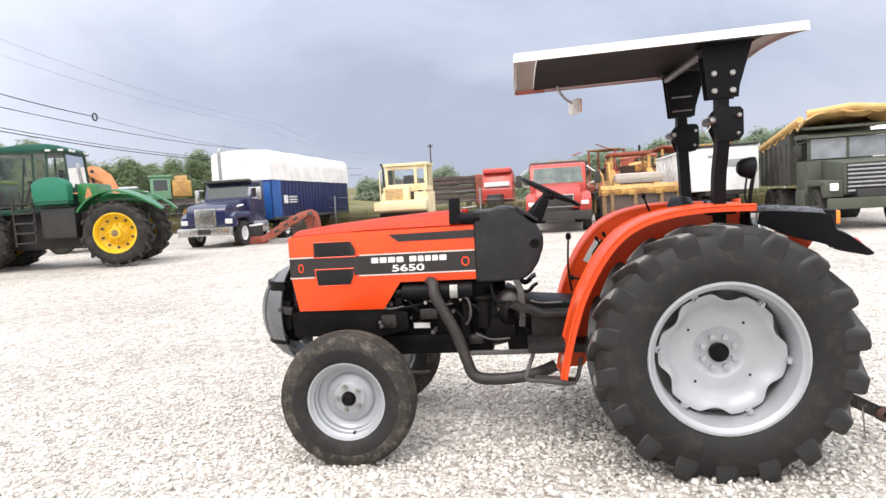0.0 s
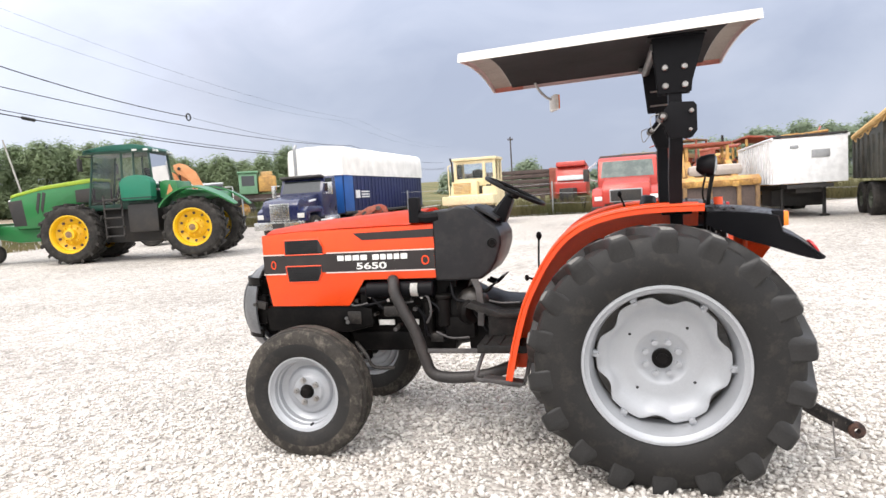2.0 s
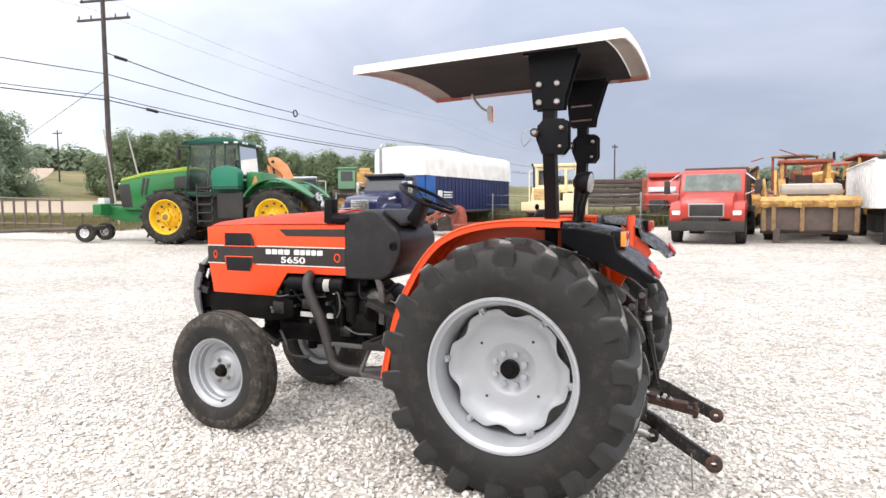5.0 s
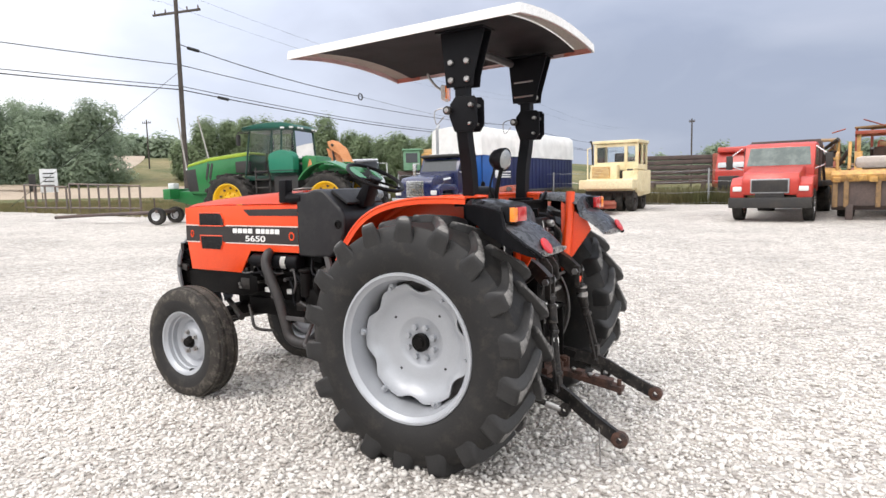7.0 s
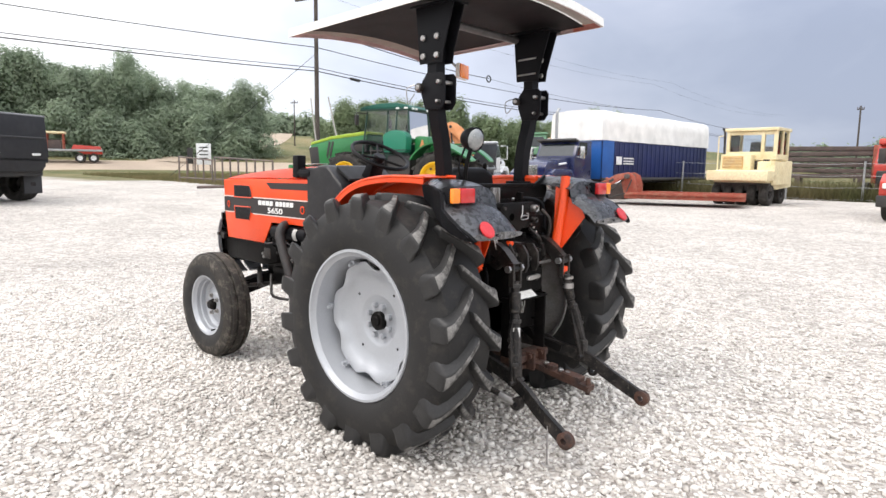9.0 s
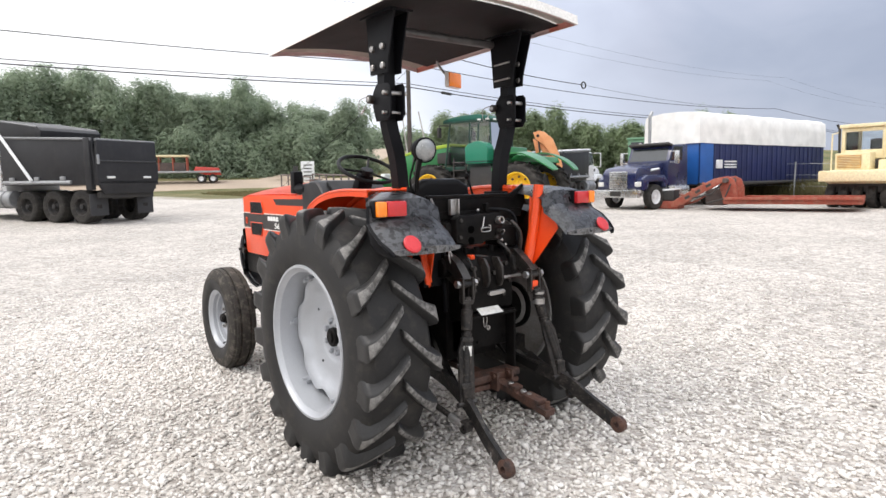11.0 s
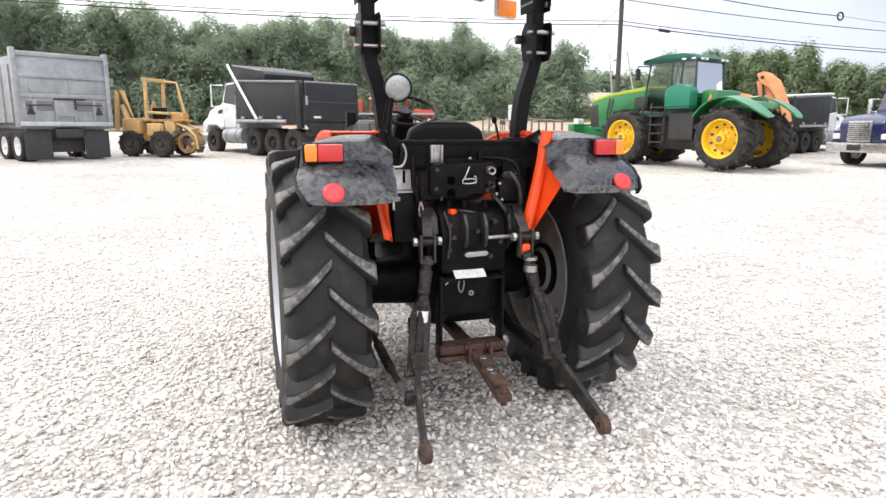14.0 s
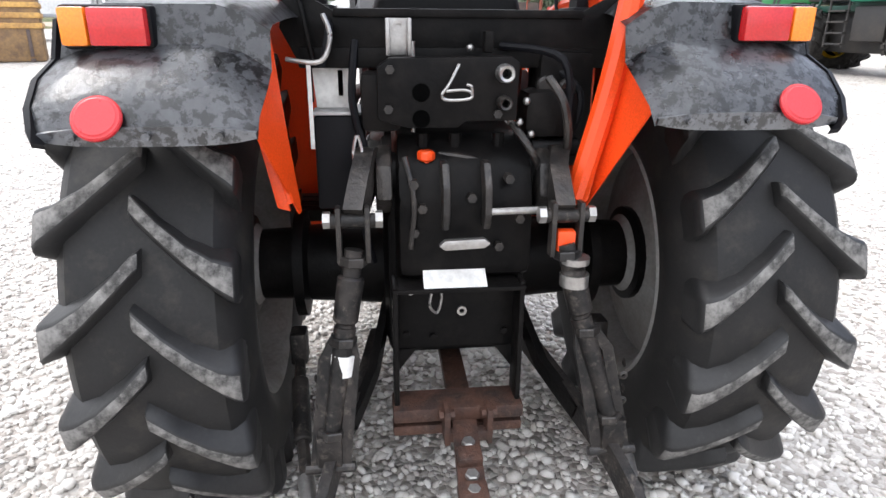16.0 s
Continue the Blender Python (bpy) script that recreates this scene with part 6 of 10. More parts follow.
M_YELRIM = material("yellow_wheel_paint", (0.80, 0.50, 0.012), 0.45, 0, (0.62, 0.36, 0.02), 3, 0.6)
M_TYRE2 = material("weathered_tyre", (0.020, 0.019, 0.018), 0.8, 0, (0.055, 0.05, 0.045), 2.5, 0.8, 25, 0.4, 0.01, dust=(0.12, 0.11, 0.10), dust_amount=0.25, spec=0.25)
M_CHASSIS = material("dark_chassis_steel", (0.022, 0.021, 0.021), 0.6, 0, (0.05, 0.042, 0.035), 2, 0.7, 20, 0.2)
M_GLASSD = glass("tinted_cab_glass", (0.965, 0.985, 0.985))
# opaque pale glass: the sky's reflection is put into the base colour
M_SKYGLASS = material("painted_sky_glass", (0.16, 0.18, 0.20), 0.12, 0.0, (0.28, 0.30, 0.33), 1.5, 0.8, coat=0.5)
M_DARKGLASS = material("dark_reflecting_glass", (0.03, 0.037, 0.042), 0.08, 0.0, coat=0.6)
M_NAVY = material("navy_truck_paint", (0.010, 0.016, 0.07), 0.28, 0, (0.008, 0.012, 0.05), 1.5, 0.6, 40, 0.03, coat=0.5)
M_BLUE = material("blue_trailer_paint", (0.006, 0.013, 0.080), 0.5, 0, (0.005, 0.010, 0.052), 0.8, 0.8, 12, 0.1)
M_BLUE2 = material("bright_blue_bulkhead", (0.015, 0.10, 0.36), 0.4, 0, (0.012, 0.07, 0.26), 1, 0.6)
M_TARP = material("white_tarpaulin", (0.80, 0.795, 0.775), 0.7, 0, (0.76, 0.745, 0.715), 0.5, 0.5, 1.4, 0.12, 0.02)
M_CHROME = material("dull_chrome", (0.60, 0.60, 0.60), 0.25, 0.85, (0.42, 0.42, 0.42), 4, 0.6)
M_REDRUST = material("red_oxide_trailer", (0.30, 0.055, 0.03), 0.65, 0, (0.20, 0.05, 0.03), 1.4, 0.8, 18, 0.3, dust=(0.35, 0.22, 0.15), dust_amount=0.4)
M_REDTRUCK = material("faded_red_truck_paint", (0.46, 0.034, 0.020), 0.42, 0, (0.34, 0.026, 0.018), 1.2, 0.6, 30, 0.04, coat=0.3)
M_PALEYEL = material("chalky_pale_yellow_paint", (0.74, 0.65, 0.42), 0.65, 0, (0.62, 0.51, 0.28), 1.6, 0.7, 14, 0.3, dust=(0.30, 0.20, 0.10), dust_amount=0.5, dust_scale=7.0, dust_from=0.66, dust_edge=0.1)
M_OCHRE = material("worn_ochre_machine_paint", (0.60, 0.35, 0.10), 0.65, 0, (0.36, 0.19, 0.07), 1.9, 0.9, 16, 0.3, dust=(0.16, 0.09, 0.055), dust_amount=0.55)
M_BOOMCANVAS = material("bleached_ochre_canvas", (0.70, 0.46, 0.19), 0.85, 0, (0.52, 0.30, 0.10), 1.4, 0.8, 20, 0.6, 0.02)
M_DIRTYEL = material("dirty_yellow_machine_paint", (0.62, 0.38, 0.14), 0.7, 0, (0.50, 0.33, 0.17), 2.2, 0.8, 18, 0.3, dust=(0.30, 0.22, 0.13), dust_amount=0.6)
M_BLKGREEN = material("black_green_cab_frame", (0.008, 0.045, 0.030), 0.4, 0, (0.006, 0.03, 0.02), 2, 0.6)
M_RUSTPANEL = material("scraped_rusty_panel", (0.24, 0.15, 0.075), 0.75, 0, (0.13, 0.085, 0.06), 2.5, 0.9, 14, 0.4, dust=(0.40, 0.24, 0.09), dust_amount=0.5)
M_ORANGE2 = material("faded_orange_boom_paint", (0.66, 0.30, 0.13), 0.55, 0, (0.58, 0.20, 0.07), 2, 0.6, 20, 0.15)
M_OLIVE = material("olive_drab_paint", (0.055, 0.065, 0.045), 0.65, 0, (0.09, 0.10, 0.075), 1.5, 0.7, 20, 0.15)
M_DKOLIVE = material("shabby_dark_bed_paint", (0.040, 0.042, 0.036), 0.7, 0, (0.075, 0.072, 0.062), 1.2, 0.8, 16, 0.2, dust=(0.14, 0.12, 0.09), dust_amount=0.35)
M_WHITETRUCK = material("white_truck_paint", (0.76, 0.77, 0.78), 0.35, 0, (0.66, 0.66, 0.66), 0.8, 0.5, 4, 0.02, coat=0.3)
M_BLACKBODY = material("matt_black_dump_body", (0.011, 0.011, 0.013), 0.5, 0, (0.020, 0.020, 0.023), 0.9, 0.7, 5, 0.1, dust=(0.045, 0.043, 0.042), dust_amount=0.25, spec=0.4)
M_ALU = material("dull_aluminium", (0.34, 0.35, 0.36), 0.45, 0.45, (0.25, 0.26, 0.27), 1.3, 0.7, 6, 0.05, dust=(0.46, 0.46, 0.46), dust_amount=0.3, dust_scale=1.6)
# mid grey for recess shade, rail highlights, seams and straps
M_FLAP_GREY = material("shadowed_grey_panel", (0.20, 0.205, 0.21), 0.6, 0.3, (0.15, 0.155, 0.16), 1.5, 0.7)
M_FLAP = material("black_mud_flap", (0.03, 0.03, 0.033), 0.7, 0, (0.05, 0.05, 0.05), 2, 0.6)
M_HEADLAMP = material("headlamp_glass", (0.78, 0.78, 0.76), 0.15, 0.2, (0.66, 0.66, 0.64), 20, 0.5, coat=0.5)
M_BROWNSTEEL = material("weathered_brown_steel", (0.11, 0.08, 0.07), 0.75, 0.1, (0.06, 0.05, 0.05), 1.8, 0.8, 15, 0.3)
M_WEATHERWOOD = material("weathered_pole_wood", (0.075, 0.062, 0.052), 0.85, 0, (0.04, 0.034, 0.03), 3, 0.7, 30, 0.5)

WHEELS = {}


def wheel(parent, x, y, r, w, side, rim_mat=M_CHROME, rim=0.52, dish=0.35, lugs=0, name="wheel", z=None):
    """A wheel with tyre and rim; side: +1 faces +y. lugs: number of tread bars on each half."""
    key = (r, w, side, rim_mat.name, rim, lugs)
    z = r - 0.01 if z is None else z
    wh = new(name)
    wh.parent = parent
    wh.location = (x, y, z)
    if key in WHEELS:
        for n_, me, mt in WHEELS[key]:
            o = new(n_, me)
            o.parent = wh
            o.matrix_local = mt
        return wh
    m = Matrix.Diagonal((1, -side, 1, 1))
    bm = bmesh.new()
    h, rr = w / 2, r * rim
    prof = [(rr, -h * 0.75), (rr + 0.02 * r, -h * 0.92), (r * 0.80, -h * 1.03), (r * 0.92, -h * 0.98), (r * 0.975, -h * 0.86), (r * 0.99, -h * 0.45), (r * 0.975, -h * 0.42), (r * 0.975, -h * 0.36), (r, -h * 0.33), (r, 0)]
    if lugs:
        prof = [(a * (0.94 if a > r * 0.9 else 1), b) for a, b in prof]
    prof = prof + [(a, -b) for a, b in prof[-2::-1]]
    lathe(bm, prof, 40, m)
    t = part("tyre", bm, M_TYRE2, wh)
    kept = []
    for s in ((-1, 1) if lugs else ()):
        bm = bmesh.new()
        rows = []
        for q, da in ((0, 0), (0.6, -0.13), (1.0, -0.19)):
            rows.append([bm.verts.new((rad * math.cos(da + t_), s * h * q, rad * math.sin(da + t_))) for rad, t_ in ((r * 0.9, -0.06), (r, -0.045), (r, 0.045), (r * 0.9, 0.06))])
        ring_faces(bm, rows, False)
        bm.faces.new(rows[0])
        bm.faces.new(rows[-1][::-1])
        lug = part("tread_lug", bm, M_TYRE2, wh)
        lug.matrix_local = Matrix.Rotation(-math.pi * (0.5 + 0.5 * s) / lugs, 4, "Y")
        kept.append(("tread_lug", lug.data, lug.matrix_local.copy()))
        for k in range(1, lugs):
            mt = Matrix.Rotation(-math.pi * (2 * k + 0.5 + 0.5 * s) / lugs, 4, "Y")
            share(lug, "tread_lug", mt, wh)
            kept.append(("tread_lug", lug.data, mt))
    bm = bmesh.new()
    d = h * dish
    lathe(bm, [(rr * 1.0, -h * 0.80), (rr * 1.04, -h * 0.90), (rr * 0.98, -h * 0.92), (rr * 0.92, -h * 0.80), (rr * 0.88, -d * 0.6), (rr * 0.62, -d * 0.2), (rr * 0.50, -d * 0.6), (rr * 0.30, -d * 0.9), (rr * 0.28, -h * 0.9), (rr * 0.12, -h * 0.95), (0.001, -h * 0.95)], 32, m)
    lathe(bm, [(rr * 0.9, d), (rr * 1.02, h * 0.85), (rr, h * 0.6)], 32, m)
    for k in range(8):
        a = 2 * math.pi * k / 8
        c = Vector((rr * 0.44 * math.cos(a), -d * 0.7, rr * 0.44 * math.sin(a)))
        cyl(bm, m @ c, m @ (c + Vector((0, -0.05 * r / 0.5, 0))), rr * 0.05, seg=6)
    rim_ob = part("rim", bm, rim_mat, wh)
    if lugs == 16:
        for k in range(10):
            a = 2 * math.pi * (k + 0.5) / 10
            bm = bmesh.new()
            c = Vector((rr * 0.74 * math.cos(a), -d * 0.40, rr * 0.74 * math.sin(a)))
            cyl(bm, m @ (c + Vector((0, 0.06, 0))), m @ (c + Vector((0, -0.035, 0))), rr * 0.07, seg=10)
            o = part("rim_hole", bm, M_BROWNSTEEL, wh)
            kept.append(("rim_hole", o.data, Matrix.Identity(4)))
        bm = bmesh.new()
        lathe(bm, [(rr * 0.17, -h * 0.94), (rr * 0.17, -h * 0.985), (rr * 0.13, -h * 1.0), (0.001, -h * 1.0)], 20, m)
        o = part("hub_cap", bm, M_RUSTPANEL, wh)
        kept.append(("hub_cap", o.data, Matrix.Identity(4)))
    WHEELS[key] = kept + [("tyre", t.data, Matrix.Identity(4)), ("rim", rim_ob.data, Matrix.Identity(4))]
    return wh


def bars(parent, name, mat, lines, r=0.03, label=""):
    """One bar object for each polyline."""
    for pts in lines:
        bm = bmesh.new()
        tube(bm, pts, r, 8, False)
        part(name, bm, mat, parent, label)


def slab(parent, name, mat, c, s, rot=(0, 0, 0), bev=0.02, label=""):
    bm = bmesh.new()
    box(bm, c, s, rot, bev)
    return part(name, bm, mat, parent, label)


def plate(parent, name, mat, pts, a, b, axis="y", bev=0.01, label=""):
    bm = bmesh.new()
    prism(bm, pts, a, b, axis, bev)
    return part(name, bm, mat, parent, label)


def green_tractor():
    t = thing("articulated_tractor", "large green four-wheel-drive tractor with yellow wheels", "tractor", pose(-15.22, 14.02, rise(-15.4, 13.9), 0, 0, 196) @ Matrix.Scale(0.97, 4))
    hw = 2.0
    for x, y, s in ((hw, 1.05, 1), (hw, -1.05, -1), (-hw, 1.05, 1), (-hw, -1.05, -1)):
        wheel(t, x, y, 1.01, 0.72, s, M_YELRIM, 0.61, 0.5, 16)
    # front bonnet
    plate(t, "bonnet", M_GREEN, [(4.15, 1.30), (4.30, 2.18), (4.20, 2.38), (3.2, 2.62), (1.45, 2.80), (1.45, 2.0), (2.7, 1.95), (3.1, 1.55), (3.3, 1.25), (4.1, 1.25)], -0.62, 0.62, "y", 0.09, "green bonnet")
    plate(t, "bonnet_stripe", M_STRIPE, [(4.24, 2.30), (4.20, 2.42), (3.2, 2.655), (1.45, 2.84), (1.45, 2.68), (3.2, 2.52)], -0.645, 0.645, "y", 0.05, "yellow-green bonnet top")
    plate(t, "nose_grille", M_CHASSIS, [(4.19, 1.36), (4.33, 2.20), (3.85, 2.25), (3.75, 1.36)], -0.63, 0.63, "y", 0.03, "black nose grille")
    for a in (0.0, 0.16):
        plate(t, "bonnet_vent", M_CHASSIS, [(3.20 - a, 2.42), (3.30 - a, 2.46), (3.42 - a, 1.90), (3.36 - a, 1.72)], -0.635, 0.635, "y", 0.01)
    for s in (-1, 1):
        slab(t, "headlamp", M_HEADLAMP, (4.26, s * 0.42, 2.20), (0.12, 0.34, 0.14), (0, 12, 0), 0.03, "clear headlamp")
    plate(t, "bonnet_side_box", M_CHASSIS, [(1.45, 2.0), (2.05, 2.05), (2.05, 2.46), (1.45, 2.50)], -0.66, 0.66, "y", 0.03)
    plate(t, "front_frame", M_GREEN, [(5.15, 1.0), (5.15, 1.42), (3.6, 1.35), (2.4, 1.2), (2.4, 0.8), (4.2, 0.8)], -0.40, 0.40, "y", 0.04, "green front frame")
    slab(t, "front_weight_bar", M_GREEN, (5.0, 0, 1.28), (0.35, 1.9, 0.42), bev=0.05, label="green front weight bar")
    slab(t, "weight_tag", M_WHITETRUCK, (5.0, 0.5, 1.60), (0.25, 0.35, 0.22), bev=0.03)
    slab(t, "axle_housing", M_CHASSIS, (hw, 0, 1.02), (0.55, 1.6, 0.55), bev=0.08)
    slab(t, "axle_housing", M_CHASSIS, (-hw, 0, 1.02), (0.55, 1.6, 0.55), bev=0.08)
    plate(t, "centre_frame", M_CHASSIS, [(3.3, 0.75), (3.3, 1.5), (1.0, 1.75), (-1.6, 1.75), (-2.3, 1.5), (-2.5, 0.9), (-1.0, 0.6), (0.8, 0.6)], -0.55, 0.55, "y", 0.06, "black centre frame")
    # cab
    plate(t, "cab_floor", M_BLKGREEN, [(1.50, 1.72), (1.52, 1.90), (0.40, 1.90), (0.36, 2.28), (-0.62, 2.30), (-0.62, 1.72)], -0.84, 0.84, "y", 0.03)
    posts = [((1.52, 1.85), (1.28, 3.62)), ((0.40, 1.90), (0.34, 3.62)), ((-0.02, 2.6), (-0.06, 3.62)), ((-0.64, 2.28), (-0.56, 3.62))]
    for s in (-1, 1):
        bars(t, "cab_post", M_BLKGREEN, [[(a[0], s * 0.82, a[1]), (b[0], s * 0.78, b[1])] for a, b in posts], 0.036)
        for name, pts in (("door_glass", [(1.48, 1.92), (1.26, 3.60), (0.36, 3.60), (0.42, 1.92)]), ("side_window", [(0.32, 2.32), (0.32, 3.60), (-0.54, 3.60), (-0.61, 2.32)])):
            bm = bmesh.new()
            bm.faces.new([bm.verts.new((a, s * 0.80, b)) for a, b in pts])
            part(name, bm, M_GLASSD, t, "tinted cab glass")
    for x0, x1, z0 in ((1.52, 1.28, 2.30), (-0.63, -0.55, 2.36)):
        bm = bmesh.new()
        bm.faces.new([bm.verts.new((x0, a, b)) for a, b in ((-0.76, z0), (0.76, z0), (0.74, 3.6), (-0.74, 3.6))])
        for v in bm.verts:
            v.co.x += (x1 - x0) * (v.co.z - z0) / (3.6 - z0)
        part("windscreen", bm, M_GLASSD, t, "tinted cab glass")
    plate(t, "rear_wiper_panel", M_BLKGREEN, [(-0.22, 2.32), (0.22, 2.32), (0.18, 2.62), (-0.18, 2.62)], -0.68, -0.64, "x", 0.01)
    plate(t, "cab_roof", M_ROOFGREEN, [(1.62, 3.64), (1.50, 3.73), (1.0, 3.82), (0.55, 3.86), (-0.1, 3.86), (-0.5, 3.78), (-0.74, 3.64)], -0.92, 0.92, "y", 0.07, "green cab roof")
    plate(t, "roof_visor", M_BLKGREEN, [(1.58, 3.57), (1.56, 3.66), (-0.72, 3.66), (-0.68, 3.57)], -0.88, 0.88, "y", 0.03)
    for x in (1.58, -0.72):
        for y in (-0.70, -0.45, 0.45, 0.70):
            slab(t, "roof_lamp", M_HEADLAMP, (x, y, 3.63), (0.05, 0.16, 0.08), bev=0.02)
    for y in (0.25, 0.62):
        slab(t, "side_roof_lamp", M_HEADLAMP, (0.1 - y, 0.89, 3.65), (0.16, 0.05, 0.07), bev=0.02)
    slab(t, "seat", M_SEAT, (0.0, 0, 2.55), (0.45, 0.48, 0.55), bev=0.1, label="dark cab seat")
    slab(t, "headrest", M_SEAT, (-0.15, 0, 2.92), (0.12, 0.36, 0.36), bev=0.05)
    bars(t, "console", M_CHASSIS, [[(1.05, 0, 2.0), (0.78, 0, 2.75)], [(0.78, -0.2, 2.75), (0.78, 0.2, 2.75)]], 0.05)
    plate(t, "fuel_tank", M_DKGREEN, [(0.26, 1.98), (0.30, 2.58), (0.20, 2.70), (-0.02, 2.79), (-0.24, 2.82), (-0.46, 2.79), (-0.66, 2.70), (-0.74, 2.58), (-0.72, 1.98)], 0.80, 1.26, "y", 0.06, "rounded dark green side tank")
    slab(t, "tank_strap", M_BLKGREEN, (-0.23, 1.03, 2.06), (1.0, 0.48, 0.05), bev=0.01)
    plate(t, "rear_tank", M_GREEN, [(-0.78, 2.0), (-0.78, 2.55), (-0.95, 2.62), (-1.35, 2.58), (-1.42, 2.05)], -0.7, 0.7, "y", 0.06, "green box behind the cab")
    plate(t, "warning_triangle", M_ORANGE2, [(-1.0, 2.12), (-1.26, 2.12), (-1.15, 2.46), (-1.11, 2.46)], 0.705, 0.715, "y", 0.0, "orange warning triangle")
    plate(t, "rear_deck", M_GREEN, [(-0.8, 2.0), (-0.8, 2.24), (-1.6, 2.28), (-2.7, 2.16), (-2.8, 1.95), (-1.3, 1.85)], -0.6, 0.6, "y", 0.05, "green rear deck")
    # ladder
    for x in (0.35, 0.92):
        bars(t, "ladder_rail", M_CHASSIS, [[(x, 1.08, 2.2), (x - 0.05, 1.18, 0.75)]], 0.035)
    for k in range(5):
        slab(t, "ladder_step", M_CHASSIS, (0.62 - 0.02 * k, 1.12 + 0.02 * k, 2.05 - 0.30 * k), (0.56, 0.20, 0.05), bev=0.01)
    slab(t, "side_tank", M_CHASSIS, (-0.32, 0.85, 1.40), (1.0, 0.5, 0.95), bev=0.08)
    # rear fenders
    for s in (-1, 1):
        arc = [(-hw + (1.26 + 0.36 * max(0, k - 8) / 10) * math.cos(a), 0.98 + (1.40 - 0.012 * max(0, k - 10)) * math.sin(a)) for k, a in [(k, radians(34 + 112 * k / 18)) for k in range(19)]]
        tip = [1.0] * 14 + [0.97, 0.92, 0.84, 0.72, 0.5]
        bm = bmesh.new()
        strip(bm, [(x, s * 0.66, z) for x, z in arc], [(x, s * (0.66 + 0.74 * f), z - 0.05 * f) for (x, z), f in zip(arc, tip)], 0.05 * s)
        part("rear_fender", bm, M_GREEN, t, "green rear fender")
        bars(t, "mirror_arm", M_CHASSIS, [[(1.30, s * 0.80, 3.50), (1.50, s * 1.22, 3.50), (1.50, s * 1.22, 3.10)]], 0.025)
        slab(t, "mirror", M_CHASSIS, (1.50, s * 1.22, 3.22), (0.08, 0.20, 0.40), bev=0.02)
    return t


def folded_boom():
    t = thing("folded_loader_boom", "faded orange folded loader boom standing behind the green tractor", "loader boom", pose(-17.95, 20.13, rise(-17.9, 20.1), 0, 0, 214) @ Matrix.Scale(0.79, 4))
    for y, pts in ((0.30, [(0.75, 4.30), (0.40, 4.40), (0.06, 4.30), (-0.41, 3.90), (-0.87, 2.82), (-1.16, 1.60), (-0.81, 1.60), (-0.42, 2.82), (0.06, 3.52), (0.58, 3.87)]),
                   (0.0, [(0.76, 4.16), (0.41, 4.12), (-0.29, 2.88), (-0.41, 2.40), (0.06, 2.40), (0.14, 2.94), (0.55, 3.80)]),
                   (-0.28, [(0.86, 3.98), (0.60, 3.82), (0.23, 2.60), (0.60, 2.60), (0.72, 3.3)])):
        plate(t, "boom_arm", M_ORANGE2, pts, y - 0.10, y + 0.10, "y", 0.04, "faded orange boom plate")
    for y in (-0.3, 0.35):
        plate(t, "lower_arm", M_ORANGE2, [(1.51, 3.36), (1.10, 3.26), (0.41, 2.88), (0.40, 2.45), (0.95, 2.70), (1.48, 2.92)], y - 0.10, y + 0.10, "y", 0.04, "faded orange lower arm")
    for a, b in (((0.45, 4.1), (0.45, 4.1)), ((1.3, 3.12), (1.3, 3.12)), ((-0.65, 2.7), (-0.65, 2.7))):
        bm = bmesh.new()
        cyl(bm, (a[0], -0.42, a[1]), (b[0], 0.46, b[1]), 0.09, seg=14, bev=0.02)
        part("pivot_pin", bm, M_CHASSIS, t)
    bars(t, "ram", M_CHASSIS, [[(0.3, 0.16, 2.3), (0.45, 0.16, 3.8)], [(1.9, -0.1, 2.3), (1.35, -0.1, 3.0)]], 0.05)
    plate(t, "engine_hump", M_BROWNSTEEL, [(2.45, 2.2), (2.35, 3.10), (2.05, 3.38), (1.70, 3.30), (1.55, 2.9), (1.5, 2.2)], -0.5, 0.5, "y", 0.08, "dark brown engine cover")
    slab(t, "machine_body", M_BROWNSTEEL, (1.0, 0, 1.55), (3.0, 1.4, 1.4), bev=0.12, label="dark engine deck")
    plate(t, "boom_foot", M_ORANGE2, [(-0.55, 1.0), (-0.50, 1.95), (-0.95, 1.75), (-1.05, 1.25)], -0.35, 0.35, "y", 0.05, "faded orange boom foot")
    for x in (0.2, 2.1):
        for s in (-1, 1):
            wheel(t, x, s * 0.85, 0.62, 0.42, s, M_BROWNSTEEL, 0.5)
    return t


